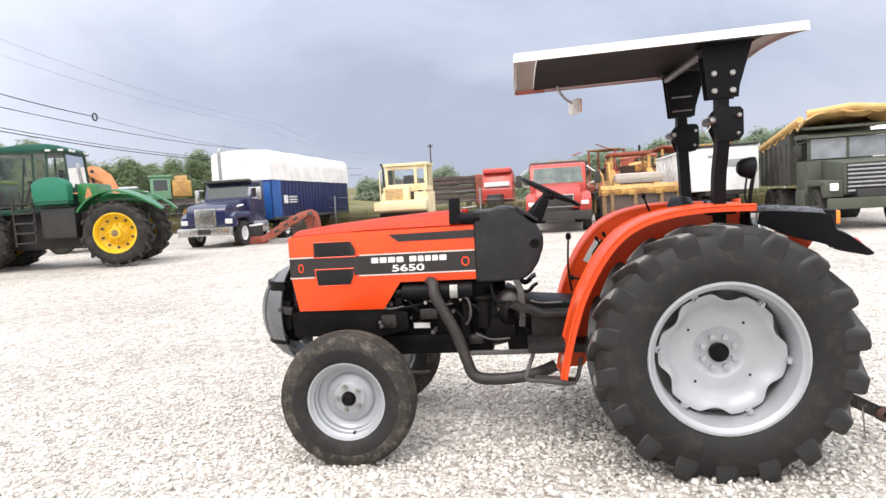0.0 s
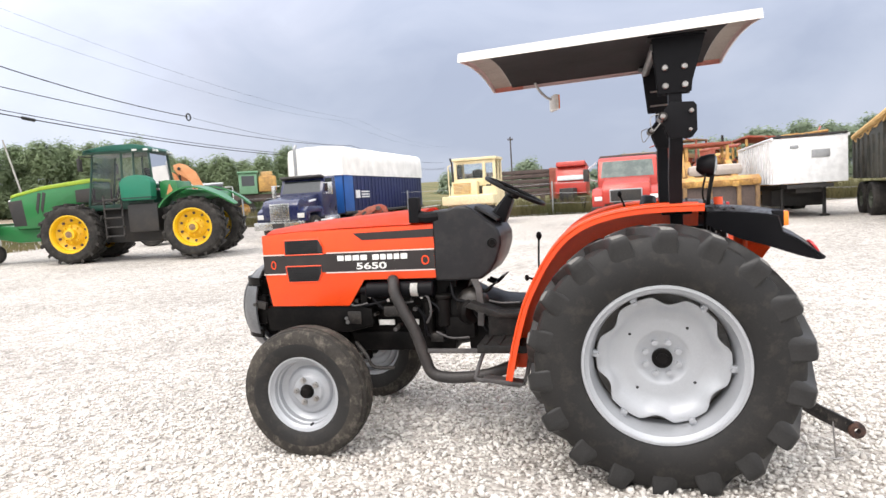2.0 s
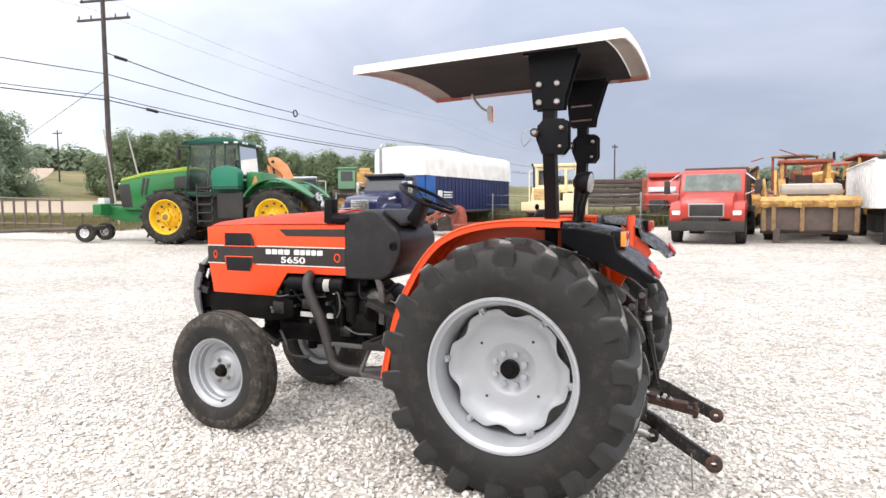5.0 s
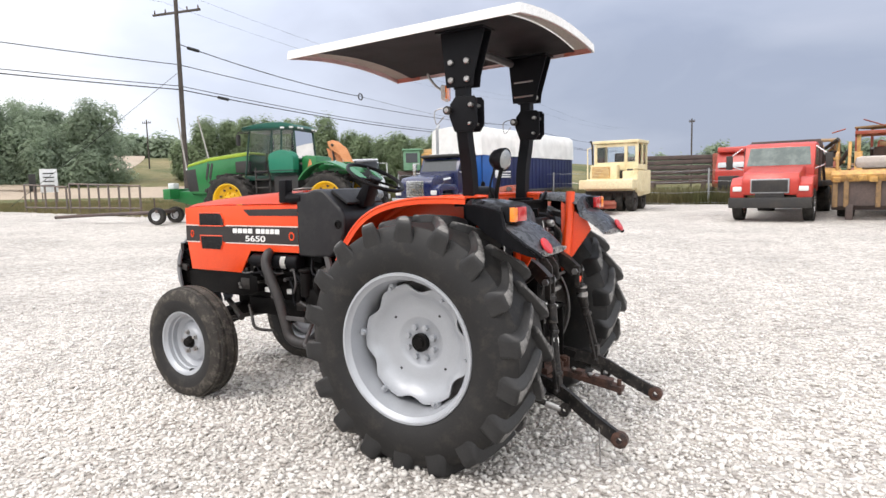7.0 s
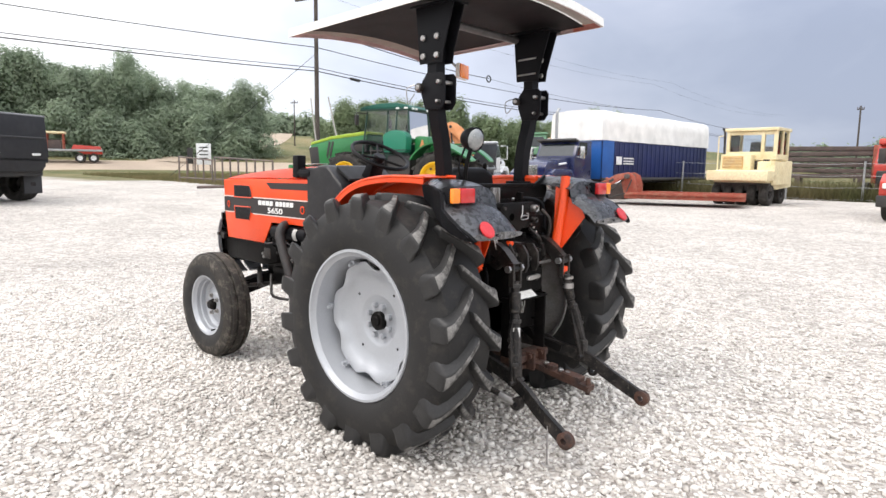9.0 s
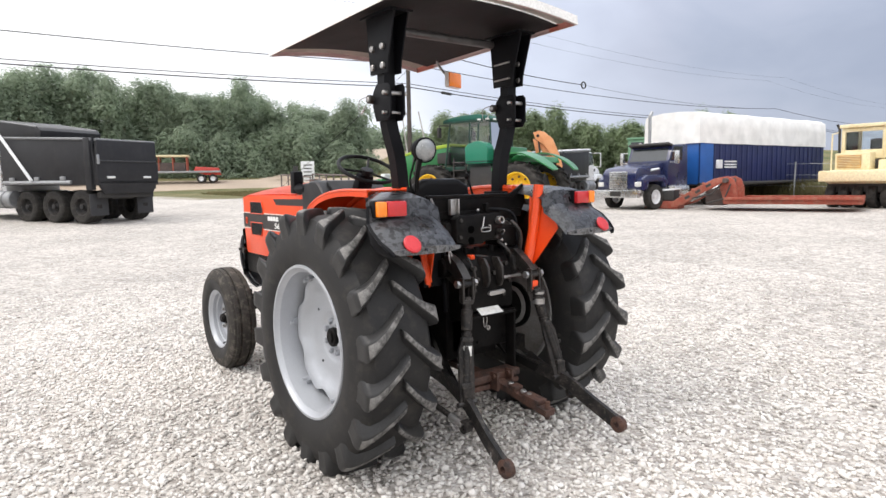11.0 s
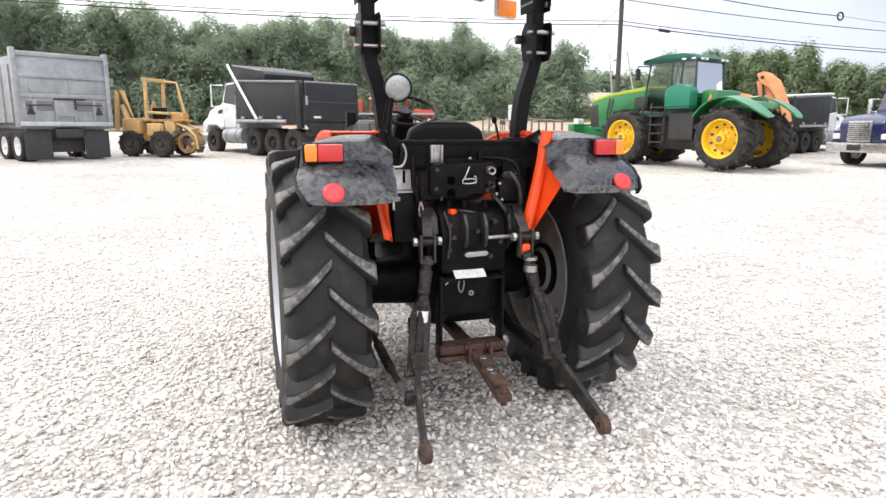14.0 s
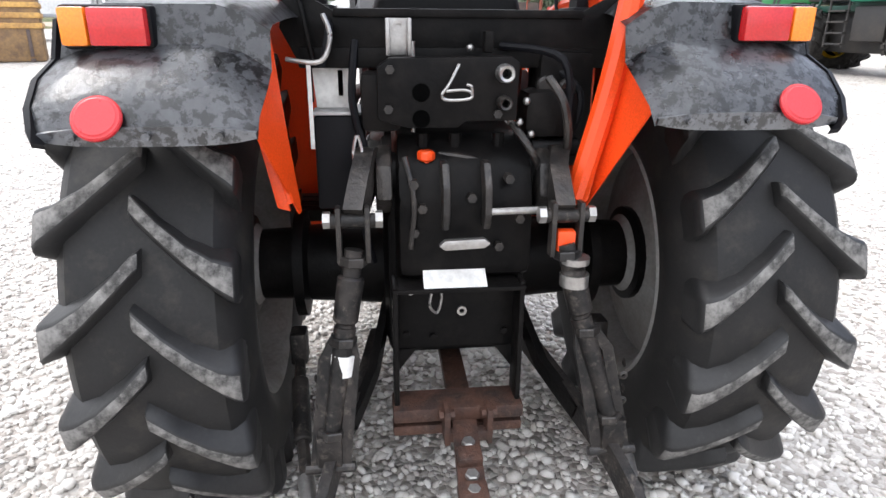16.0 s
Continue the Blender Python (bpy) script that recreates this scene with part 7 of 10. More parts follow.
def highway_tractor():
    """Dark blue bonneted lorry that draws the tarped trailer."""
    t = thing("lorry", "navy blue bonneted lorry with a chrome bumper", "truck", pose(-13.25, 20.4, rise(-13.3, 20.4), 0, 0, 267.5) @ Matrix.Scale(0.98, 4))
    W = 1.15
    for s in (-1, 1):
        wheel(t, 0, s * 1.02, 0.52, 0.30, s, M_WHITETRUCK, 0.56, 0.1)
        for x in (-4.3, -5.6):
            wheel(t, x, s * 0.95, 0.52, 0.55, s, M_WHITETRUCK, 0.56, 0.6)
    plate(t, "bonnet", M_NAVY, [(0.95, 0.85), (0.98, 1.50), (0.80, 1.72), (-0.9, 1.95), (-1.0, 1.0), (-0.62, 0.95), (-0.5, 1.12), (0.5, 1.12), (0.62, 0.85)], -0.86, 0.86, "y", 0.08, "navy sloping bonnet")
    for s in (-1, 1):
        plate(t, "mudguard", M_NAVY, [(0.92, 0.80), (0.90, 1.25), (0.6, 1.42), (-0.55, 1.42), (-0.85, 1.1), (-0.62, 0.9), (-0.45, 1.15), (0.45, 1.15), (0.6, 0.8)], s * 0.80, s * 1.17, "y", 0.06, "navy front mudguard")
        slab(t, "headlamp", M_HEADLAMP, (0.93, s * 0.96, 1.05), (0.08, 0.30, 0.20), bev=0.03, label="square headlamp")
        slab(t, "mirror", M_CHROME, (-1.0, s * 1.42, 2.15), (0.10, 0.20, 0.55), bev=0.03, label="tall chrome door mirror")
        bars(t, "mirror_arm", M_CHROME, [[(-1.0, s * 1.1, 2.4), (-1.0, s * 1.42, 2.4)], [(-1.0, s * 1.1, 1.95), (-1.0, s * 1.42, 1.95)]], 0.02)
        bm = bmesh.new()
        prism(bm, [(-1.05, 2.05), (-1.25, 2.62), (-1.85, 2.62), (-1.85, 2.05)], s * 1.085, s * 1.095, "y")
        part("side_window", bm, M_DARKGLASS, t)
    slab(t, "grille", M_CHROME, (0.99, 0, 1.22), (0.06, 0.92, 0.72), bev=0.02, label="chrome bar grille")
    for k in range(9):
        slab(t, "grille_bar", M_CHASSIS, (1.025, 0, 0.94 + 0.07 * k), (0.012, 0.84, 0.022), bev=0)
    slab(t, "bumper", M_CHROME, (1.10, 0, 0.66), (0.16, 2.36, 0.34), bev=0.04, label="chrome front bumper")
    slab(t, "bumper_recess", M_CHASSIS, (1.175, 0, 0.66), (0.03, 0.55, 0.2), bev=0.01)
    plate(t, "cab", M_NAVY, [(-0.85, 0.95), (-0.90, 2.0), (-1.20, 2.68), (-2.25, 2.74), (-2.30, 0.95)], -1.08, 1.08, "y", 0.08, "navy cab")
    bm = bmesh.new()
    prism(bm, [(-0.95, 2.02), (0.95, 2.02), (0.90, 2.60), (-0.90, 2.60)], -0.915, -0.905, "x")
    for v in bm.verts:
        v.co.x -= 0.26 * (v.co.z - 2.02) / 0.58
    part("windscreen", bm, M_DARKGLASS, t, "dark windscreen")
    slab(t, "sun_visor", M_CHASSIS, (-1.10, 0, 2.70), (0.35, 2.1, 0.10), (0, -15, 0), 0.02)
    for y in (-0.7, -0.35, 0, 0.35, 0.7):
        slab(t, "roof_marker", M_HEADLAMP, (-1.35, y, 2.80), (0.12, 0.12, 0.07), bev=0.03)
    bars(t, "exhaust_pipe", M_ALU, [[(-2.45, -1.05, 1.2), (-2.45, -1.05, 4.15), (-2.6, -1.05, 4.30)]], 0.075, "tall dull exhaust pipe")
    for s in (-1, 1):
        slab(t, "fuel_tank", M_CHROME, (-1.6, s * 0.95, 0.72), (1.5, 0.55, 0.55), bev=0.2)
    slab(t, "chassis", M_CHASSIS, (-2.8, 0, 0.88), (7.2, 0.85, 0.28), bev=0.02)
    bars(t, "name_scroll", M_WHITETRUCK, [[(0.0, 0.865, 1.62), (-0.55, 0.865, 1.68)]], 0.05)
    return t


def tarped_trailer():
    t = thing("tarped_trailer", "long blue high-sided trailer under a white tarpaulin", "trailer", pose(-13.5, 23.6, rise(-13.5, 28), 0, 0, 268) @ Matrix.Scale(0.92, 4))
    W, L = 1.45, 12.6
    z0, z1, z2 = 0.95, 2.95, 4.35
    for s in (-1, 1):
        slab(t, "side_wall", M_BLUE, (-L / 2, s * W, (z0 + z1) / 2), (L, 0.06, z1 - z0), bev=0.01, label="navy blue corrugated side")
        for k in range(25):
            slab(t, "side_rib", M_BLUE, (-0.25 - k * 0.5, s * (W + 0.045), (z0 + z1) / 2), (0.16, 0.016, z1 - z0 - 0.1), bev=0.006)
        bars(t, "top_rail", M_BLUE, [[(0, s * (W + 0.03), z1), (-L, s * (W + 0.03), z1)]], 0.06)
        bars(t, "bottom_rail", M_CHASSIS, [[(0, s * (W + 0.03), z0), (-L, s * (W + 0.03), z0)]], 0.09)
    for s in (-1, 1):
        slab(t, "front_side_panel", M_BLUE2, (-0.55, s * (W + 0.062), (z0 + z1) / 2), (1.1, 0.02, z1 - z0 - 0.05), bev=0.008, label="bright blue front side panel")
    slab(t, "bulkhead", M_BLUE2, (0.0, 0, (z0 + z1) / 2), (0.08, 2 * W, z1 - z0), bev=0.02, label="bright blue front bulkhead")
    slab(t, "tailboard", M_BLUE, (-L, 0, (z0 + z1) / 2), (0.08, 2 * W, z1 - z0), bev=0.02)
    slab(t, "floor", M_CHASSIS, (-L / 2, 0, z0), (L, 2 * W, 0.15), bev=0.02)
    bm = bmesh.new()
    rings = []
    for k in range(33):
        x = 0.12 - (L + 0.2) * k / 32
        sag = 0.007 * math.sin(k * 1.9) + 0.012 * math.sin(k * 0.7 + 1)
        end = 0.03 if k in (0, 32) else 0.0
        ring = []
        for y, z in ((-W - 0.10, z1 - 0.06), (-W - 0.09, z1 + 0.7), (-W - 0.07 + end, z2 - 0.12), (-W + 0.06 + end, z2 + 0.0 - end), (-0.5, z2 + 0.07), (0.5, z2 + 0.07), (W - 0.06 - end, z2 + 0.0 - end), (W + 0.07 - end, z2 - 0.12), (W + 0.09, z1 + 0.7), (W + 0.10, z1 - 0.06)):
            ring.append(bm.verts.new((x, y + 0.25 * sag * (1 if y > 0 else -1), z + (sag if z > z1 + 0.5 else 0.4 * sag))))
        rings.append(ring)
    ring_faces(bm, rings, True, True)
    part("tarpaulin", bm, M_TARP, t, "taut white tarpaulin", 50)
    slab(t, "maker_mark", M_WHITETRUCK, (-1.6, W + 0.085, 1.9), (0.55, 0.02, 0.42), bev=0.1, label="white emblem")
    for z in (2.48, 2.33, 2.20):
        slab(t, "lettering_bar", M_WHITETRUCK, (-2.6, W + 0.085, z - 0.45), (1.1, 0.02, 0.07), bev=0.0)
    for x in (-9.4, -10.7):
        for s in (-1, 1):
            wheel(t, x, s * 1.05, 0.52, 0.55, s, M_WHITETRUCK, 0.56, 0.6)
    slab(t, "undercarriage", M_CHASSIS, (-9.5, 0, 0.95), (4.0, 0.9, 0.5), bev=0.05)
    for s in (-1, 1):
        bars(t, "landing_leg", M_CHASSIS, [[(-2.6, s * 0.8, z0), (-2.6, s * 0.8, 0.02)]], 0.08)
    return t


def lowboy():
    t = thing("lowboy_trailer", "red-oxide low-loader trailer with a raised gooseneck and a pale-lidded box", "trailer", pose(-10.9, 21.6, rise(-11, 22), 0, 0, 197) @ Matrix.Scale(0.92, 4))
    slab(t, "deck", M_REDRUST, (-3.6, 0, 0.36), (4.8, 2.3, 0.18), bev=0.03, label="low red deck")
    for s in (-1, 1):
        slab(t, "deck_rail", M_REDRUST, (-3.6, s * 1.20, 0.50), (4.8, 0.08, 0.12), bev=0.02)
        plate(t, "hinge_tower", M_REDRUST, [(-1.65, 0.25), (-1.62, 0.9), (-1.50, 1.28), (-1.25, 1.42), (-1.0, 1.38), (-0.88, 1.15), (-1.05, 0.6), (-1.1, 0.25)], s * 0.78 - 0.07, s * 0.78 + 0.07, "y", 0.03, "red hinge tower")
        plate(t, "gooseneck_arm", M_REDRUST, [(0.95, 0.10), (1.00, 0.32), (0.55, 0.60), (-0.10, 0.98), (-0.75, 1.32), (-1.15, 1.40), (-1.25, 1.25), (-1.0, 1.10), (-0.2, 0.66), (0.45, 0.24)], s * 1.0 - 0.08, s * 1.0 + 0.08, "y", 0.03, "raised red gooseneck arm")
        for k in range(3):
            x = -0.55 + 0.42 * k
            slab(t, "arm_slot", M_CHASSIS, (x, s * 1.085, 1.05 - 0.25 * k), (0.22, 0.012, 0.11), (0, 31, 0), 0.0, "dark slot in the arm")
            slab(t, "arm_gusset", M_REDRUST, (x + 0.2, s * 1.0, 1.10 - 0.25 * k), (0.09, 0.20, 0.16), (0, 31, 0), 0.02)
        bm = bmesh.new()
        cyl(bm, (-1.2, s * 0.68, 1.24), (-1.2, s * 1.12, 1.24), 0.11, seg=16, bev=0.02)
        part("hinge_pin", bm, M_BROWNSTEEL, t)
    for k in range(4):
        bars(t, "cross_bar", M_REDRUST, [[(0.7 - 0.5 * k, -0.95, 0.38 + 0.27 * k), (0.7 - 0.5 * k, 0.95, 0.38 + 0.27 * k)]], 0.05)
    slab(t, "pump_box", M_BROWNSTEEL, (-0.75, 0, 0.55), (0.8, 1.3, 0.7), bev=0.06, label="dark pump housing between the arms")
    bars(t, "ram", M_CHROME, [[(0.5, 0.35, 0.35), (-0.9, 0.35, 1.05)], [(0.5, -0.35, 0.35), (-0.9, -0.35, 1.05)]], 0.06)
    bars(t, "hose", M_CHASSIS, [[(-1.1, 0.95, 1.2), (-0.7, 1.12, 0.7), (0.1, 1.12, 0.5)], [(-1.4, 0.95, 1.1), (-1.2, 1.1, 0.5), (-0.5, 1.12, 0.3)]], 0.03)
    slab(t, "tool_box_lid", M_WHITETRUCK, (1.40, 0.0, 0.86), (0.85, 0.95, 0.08), (0, 4, 0), 0.02, "pale tool box lid")
    slab(t, "tool_box", M_CHASSIS, (1.40, 0.0, 0.60), (0.75, 0.88, 0.46), bev=0.04, label="black tool box")
    plate(t, "front_foot", M_REDRUST, [(1.9, 0.02), (2.35, 0.06), (1.9, 0.36), (0.9, 0.36), (0.8, 0.02)], -0.5, 0.5, "y", 0.02)
    return t


def pneumatic_roller():
    t = thing("pneumatic_roller", "chalky yellow rubber-tyred roller with a boxy cab", "road roller", pose(-6.35, 25.0, rise(-6, 26), 0, 0, 268) @ Matrix.Scale(0.97, 4))
    for k in range(5):
        wheel(t, 0, -0.98 + 0.49 * k, 0.47, 0.34, 1 if k > 2 else -1, M_CHASSIS, 0.5)
    for k in range(4):
        wheel(t, -2.2, -0.75 + 0.5 * k, 0.47, 0.34, 1 if k > 1 else -1, M_CHASSIS, 0.5)
    slab(t, "front_deck", M_PALEYEL, (0.35, 0, 1.24), (1.0, 2.5, 0.42), bev=0.05, label="dented pale yellow front deck")
    slab(t, "front_yoke", M_CHASSIS, (0, 0, 0.78), (0.5, 2.3, 0.35), bev=0.04)
    plate(t, "body", M_PALEYEL, [(0.5, 1.0), (0.5, 1.45), (-0.25, 1.5), (-0.3, 1.9), (-2.7, 1.9), (-2.7, 0.75), (-0.8, 0.65)], -1.12, 1.12, "y", 0.05, "pale yellow steel body")
    slab(t, "engine_cover", M_PALEYEL, (-0.15, -0.28, 1.78), (0.8, 1.25, 0.72), bev=0.05, label="yellow engine cover")
    slab(t, "radiator", M_OCHRE, (0.27, -0.38, 1.80), (0.03, 0.85, 0.5), bev=0.01)
    for k in range(7):
        slab(t, "radiator_slat", M_PALEYEL, (0.292, -0.38, 1.60 + 0.065 * k), (0.02, 0.80, 0.02), bev=0)
    # cab: frame posts, roof, glass
    zf, zr = 1.9, 3.15
    for x, y in ((-0.30, -0.82), (-0.30, 1.12), (-1.75, -0.82), (-1.75, 1.12), (-0.30, 0.62), (-1.05, 1.12)):
        slab(t, "cab_post", M_PALEYEL, (x, y, (zf + zr) / 2 + 0.02), (0.14, 0.14, zr - zf + 0.05), bev=0.02)
    slab(t, "cab_roof", M_PALEYEL, (-1.02, 0.15, zr + 0.05), (1.75, 2.2, 0.14), bev=0.04, label="yellow cab roof")
    slab(t, "cab_sill", M_PALEYEL, (-0.30, 0.15, 2.08), (0.12, 2.05, 0.36), bev=0.02)
    slab(t, "cab_sill", M_PALEYEL, (-1.02, 1.12, 2.02), (1.5, 0.12, 0.25), bev=0.02)
    slab(t, "cab_header", M_PALEYEL, (-0.30, 0.15, 3.04), (0.12, 2.05, 0.14), bev=0.02)
    for c, s in (((-0.30, 0.15, 2.62), (0.012, 1.8, 0.75)), ((-1.75, 0.15, 2.62), (0.012, 1.8, 0.9)), ((-1.02, 1.12, 2.6), (1.4, 0.012, 0.95)), ((-1.02, -0.82, 2.6), (1.4, 0.012, 0.95))):
        slab(t, "cab_window", M_GLASSD, c, s, bev=0, label="greenish cab glass")
    slab(t, "seat", M_SEAT, (-1.2, 0.1, 2.35), (0.5, 0.5, 0.7), bev=0.08)
    bars(t, "cab_steering_wheel", M_CHASSIS, [[(-0.65 + 0.1 * math.cos(a), 0.25 + 0.24 * math.sin(a), 2.5 + 0.18 * math.cos(a)) for a in [k * math.pi / 8 for k in range(17)]]], 0.02)
    for y, z in ((0.42, 1.66), (0.82, 1.72)):
        slab(t, "body_opening", M_CHASSIS, (0.505 if y < 0.3 else -0.235, y, z), (0.03, 0.26, 0.42), bev=0.01)
    slab(t, "side_panel", M_PALEYEL, (-0.9, 0.9, 1.35), (1.9, 0.7, 1.0), bev=0.05)
    bars(t, "exhaust", M_CHASSIS, [[(-0.25, -0.95, 1.9), (-0.25, -0.98, 3.1), (-0.2, -1.05, 3.3)]], 0.05)
    bars(t, "hand_rail", M_PALEYEL, [[(0.2, -1.05, 1.45), (0.2, -1.05, 2.9), (-0.4, -1.0, 3.0)], [(0.3, 1.15, 1.45), (0.3, 1.15, 1.95), (-0.9, 1.2, 1.95)]], 0.03)
    return t


def red_flatbed():
    t = thing("flatbed_truck", "faded red bonneted flatbed truck with a black bumper", "truck", pose(0.5, 20.2, rise(0.3, 20), 0, 0, 266) @ Matrix.Scale(1.06, 4))
    for s in (-1, 1):
        wheel(t, 0, s * 0.98, 0.50, 0.30, s, M_CHROME, 0.54, 0.1)
        wheel(t, -5.2, s * 0.92, 0.50, 0.55, s, M_CHROME, 0.54, 0.6)
    plate(t, "bonnet", M_REDTRUCK, [(0.95, 0.80), (0.98, 1.25), (0.85, 1.48), (-0.75, 1.72), (-0.8, 0.9), (-0.6, 0.85), (-0.45, 1.08), (0.45, 1.08), (0.6, 0.8)], -0.78, 0.78, "y", 0.09, "faded red bonnet")
    for s in (-1, 1):
        plate(t, "mudguard", M_REDTRUCK, [(0.93, 0.72), (0.92, 1.12), (0.62, 1.34), (-0.6, 1.40), (-0.9, 1.0), (-0.6, 0.85), (-0.45, 1.08), (0.45, 1.08), (0.6, 0.72)], s * 0.70, s * 1.12, "y", 0.07, "red front mudguard")
        slab(t, "headlamp", M_HEADLAMP, (0.95, s * 0.90, 1.00), (0.07, 0.26, 0.15), bev=0.03, label="clear headlamp")
        bars(t, "mirror_arm", M_CHROME, [[(-0.7, s * 1.05, 2.3), (-0.55, s * 1.42, 2.0)], [(-0.7, s * 1.05, 1.6), (-0.55, s * 1.42, 1.75)]], 0.02)
        slab(t, "mirror", M_CHASSIS, (-0.55, s * 1.42, 1.85), (0.1, 0.2, 0.45), bev=0.03)
        bm = bmesh.new()
        prism(bm, [(-0.85, 1.72), (-1.05, 2.32), (-1.75, 2.32), (-1.75, 1.72)], s * 1.035, s * 1.045, "y")
        part("side_window", bm, M_DARKGLASS, t)
    slab(t, "grille_surround", M_ALU, (0.975, 0, 1.08), (0.07, 1.06, 0.44), bev=0.03, label="chrome grille surround")
    slab(t, "grille", M_CHASSIS, (1.0, 0, 1.08), (0.05, 0.98, 0.36), bev=0.01)
    for k in range(11):
        slab(t, "grille_bar", M_CHASSIS, (1.03, -0.45 + 0.09 * k, 1.08), (0.012, 0.015, 0.34), bev=0)
    slab(t, "bumper", M_CHASSIS, (1.02, 0, 0.58), (0.18, 2.25, 0.32), bev=0.04, label="black steel bumper")
    plate(t, "cab", M_REDTRUCK, [(-0.65, 0.85), (-0.72, 1.68), (-1.05, 2.38), (-1.25, 2.46), (-2.05, 2.46), (-2.1, 0.85)], -1.03, 1.03, "y", 0.08, "faded red cab")
    bm = bmesh.new()
    prism(bm, [(-0.92, 1.72), (0.92, 1.72), (0.86, 2.30), (-0.86, 2.30)], -0.745, -0.735, "x")
    for v in bm.verts:
        v.co.x -= 0.27 * (v.co.z - 1.72) / 0.58
    # low gloss; pale patches in the colour stand for the sky's reflection
    part("windscreen", bm, material("greenish_painted_sky_windscreen", (0.10, 0.13, 0.125), 0.3, 0.0, (0.20, 0.24, 0.23), 3.0, 0.8, spec=0.15), t, "greenish windscreen, pale sky reflection painted in")
    slab(t, "cab_rack", M_BROWNSTEEL, (-2.3, 0, 2.52), (0.12, 2.1, 0.12), bev=0.02)
    slab(t, "flatbed", M_CHASSIS, (-4.6, 0, 1.10), (5.0, 2.3, 0.20), bev=0.02, label="dark flatbed deck")
    for s in (-1, 1):
        bars(t, "stake_rail", M_BROWNSTEEL, [[(-2.3, s * 1.05, 2.5), (-2.3, s * 1.05, 1.1)], [(-2.3, s * 1.05, 2.5), (-3.6, s * 1.1, 1.2)]], 0.05)
    slab(t, "chassis", M_CHASSIS, (-3.0, 0, 0.85), (8.0, 0.8, 0.25), bev=0.02)
    return t


def salvage_loader():
    t = thing("wheel_loader", "rusted ochre wheel loader with its bucket blade lowered", "loader", pose(3.6, 20.9, rise(3.6, 21), 0, 0, 268))
    plate(t, "bucket", M_BROWNSTEEL, [(0.3, 0.30), (0.55, 0.45), (0.50, 1.25), (0.25, 1.55), (0.05, 1.45), (0.15, 0.9), (-0.1, 0.35)], -1.45, 1.45, "y", 0.03, "rusted dark bucket back")
    slab(t, "cutting_edge", M_OCHRE, (0.42, 0, 1.40), (0.45, 2.95, 0.26), (0, 20, 0), 0.06)
    for k in range(9):
        slab(t, "bucket_tooth", M_OCHRE, (0.55, -1.3 + 0.325 * k, 1.30 + 0.05 * ((k * 5) % 3)), (0.3, 0.22, 0.16), (0, 12, 6 * ((k * 7) % 3 - 1)), 0.03)
    for y in (-1.35, -1.05, -0.2, 0.75, 1.35):
        slab(t, "bucket_rib", M_RUSTPANEL, (0.55, y, 0.85), (0.10, 0.14, 0.9), bev=0.02)
    slab(t, "bucket_foot", M_BROWNSTEEL, (0.45, -0.95, 0.25), (0.3, 0.22, 0.5), bev=0.03)
    for y in (-0.75, 0.75):
        plate(t, "lift_arm", M_OCHRE, [(0.1, 1.1), (0.1, 1.45), (-2.0, 2.25), (-2.6, 2.2), (-2.5, 1.9), (-1.4, 1.6)], y - 0.12, y + 0.12, "y", 0.03, "ochre lift arm")
    plate(t, "body", M_OCHRE, [(-1.0, 0.9), (-1.2, 1.7), (-2.6, 1.9), (-4.9, 1.8), (-5.1, 0.9)], -0.8, 0.8, "y", 0.06, "ochre machine body")
    slab(t, "cylinder_drum", M_CREAM, (-0.6, 0.1, 1.82), (0.5, 1.9, 0.42), bev=0.18, label="pale drum across the arms")
    for x, y in ((-2.0, -0.75), (-2.0, 0.75), (-3.5, -0.75), (-3.5, 0.75)):
        slab(t, "cab_post", M_OCHRE, (x, y, 2.3), (0.12, 0.12, 1.1), bev=0.02)
    slab(t, "cab_roof", M_REDRUST, (-2.75, 0, 2.88), (1.8, 1.75, 0.12), bev=0.03, label="faded orange roof sheet")
    slab(t, "seat", M_BROWNSTEEL, (-2.9, 0, 2.1), (0.5, 0.6, 0.6), bev=0.06)
    for x in (-1.4, -4.2):
        for s in (-1, 1):
            wheel(t, x, s * 1.05, 0.75, 0.5, s, M_OCHRE, 0.5, 0.4, 12)
    bars(t, "hose_rail", M_OCHRE, [[(0.2, -1.3, 1.5), (0.1, -1.35, 2.0), (-1.2, -1.35, 2.2), (-1.3, -1.35, 1.2)], [(-0.2, -1.0, 1.6), (-0.8, -1.0, 2.5), (-2.0, -1.0, 2.5)]], 0.05)
    return t


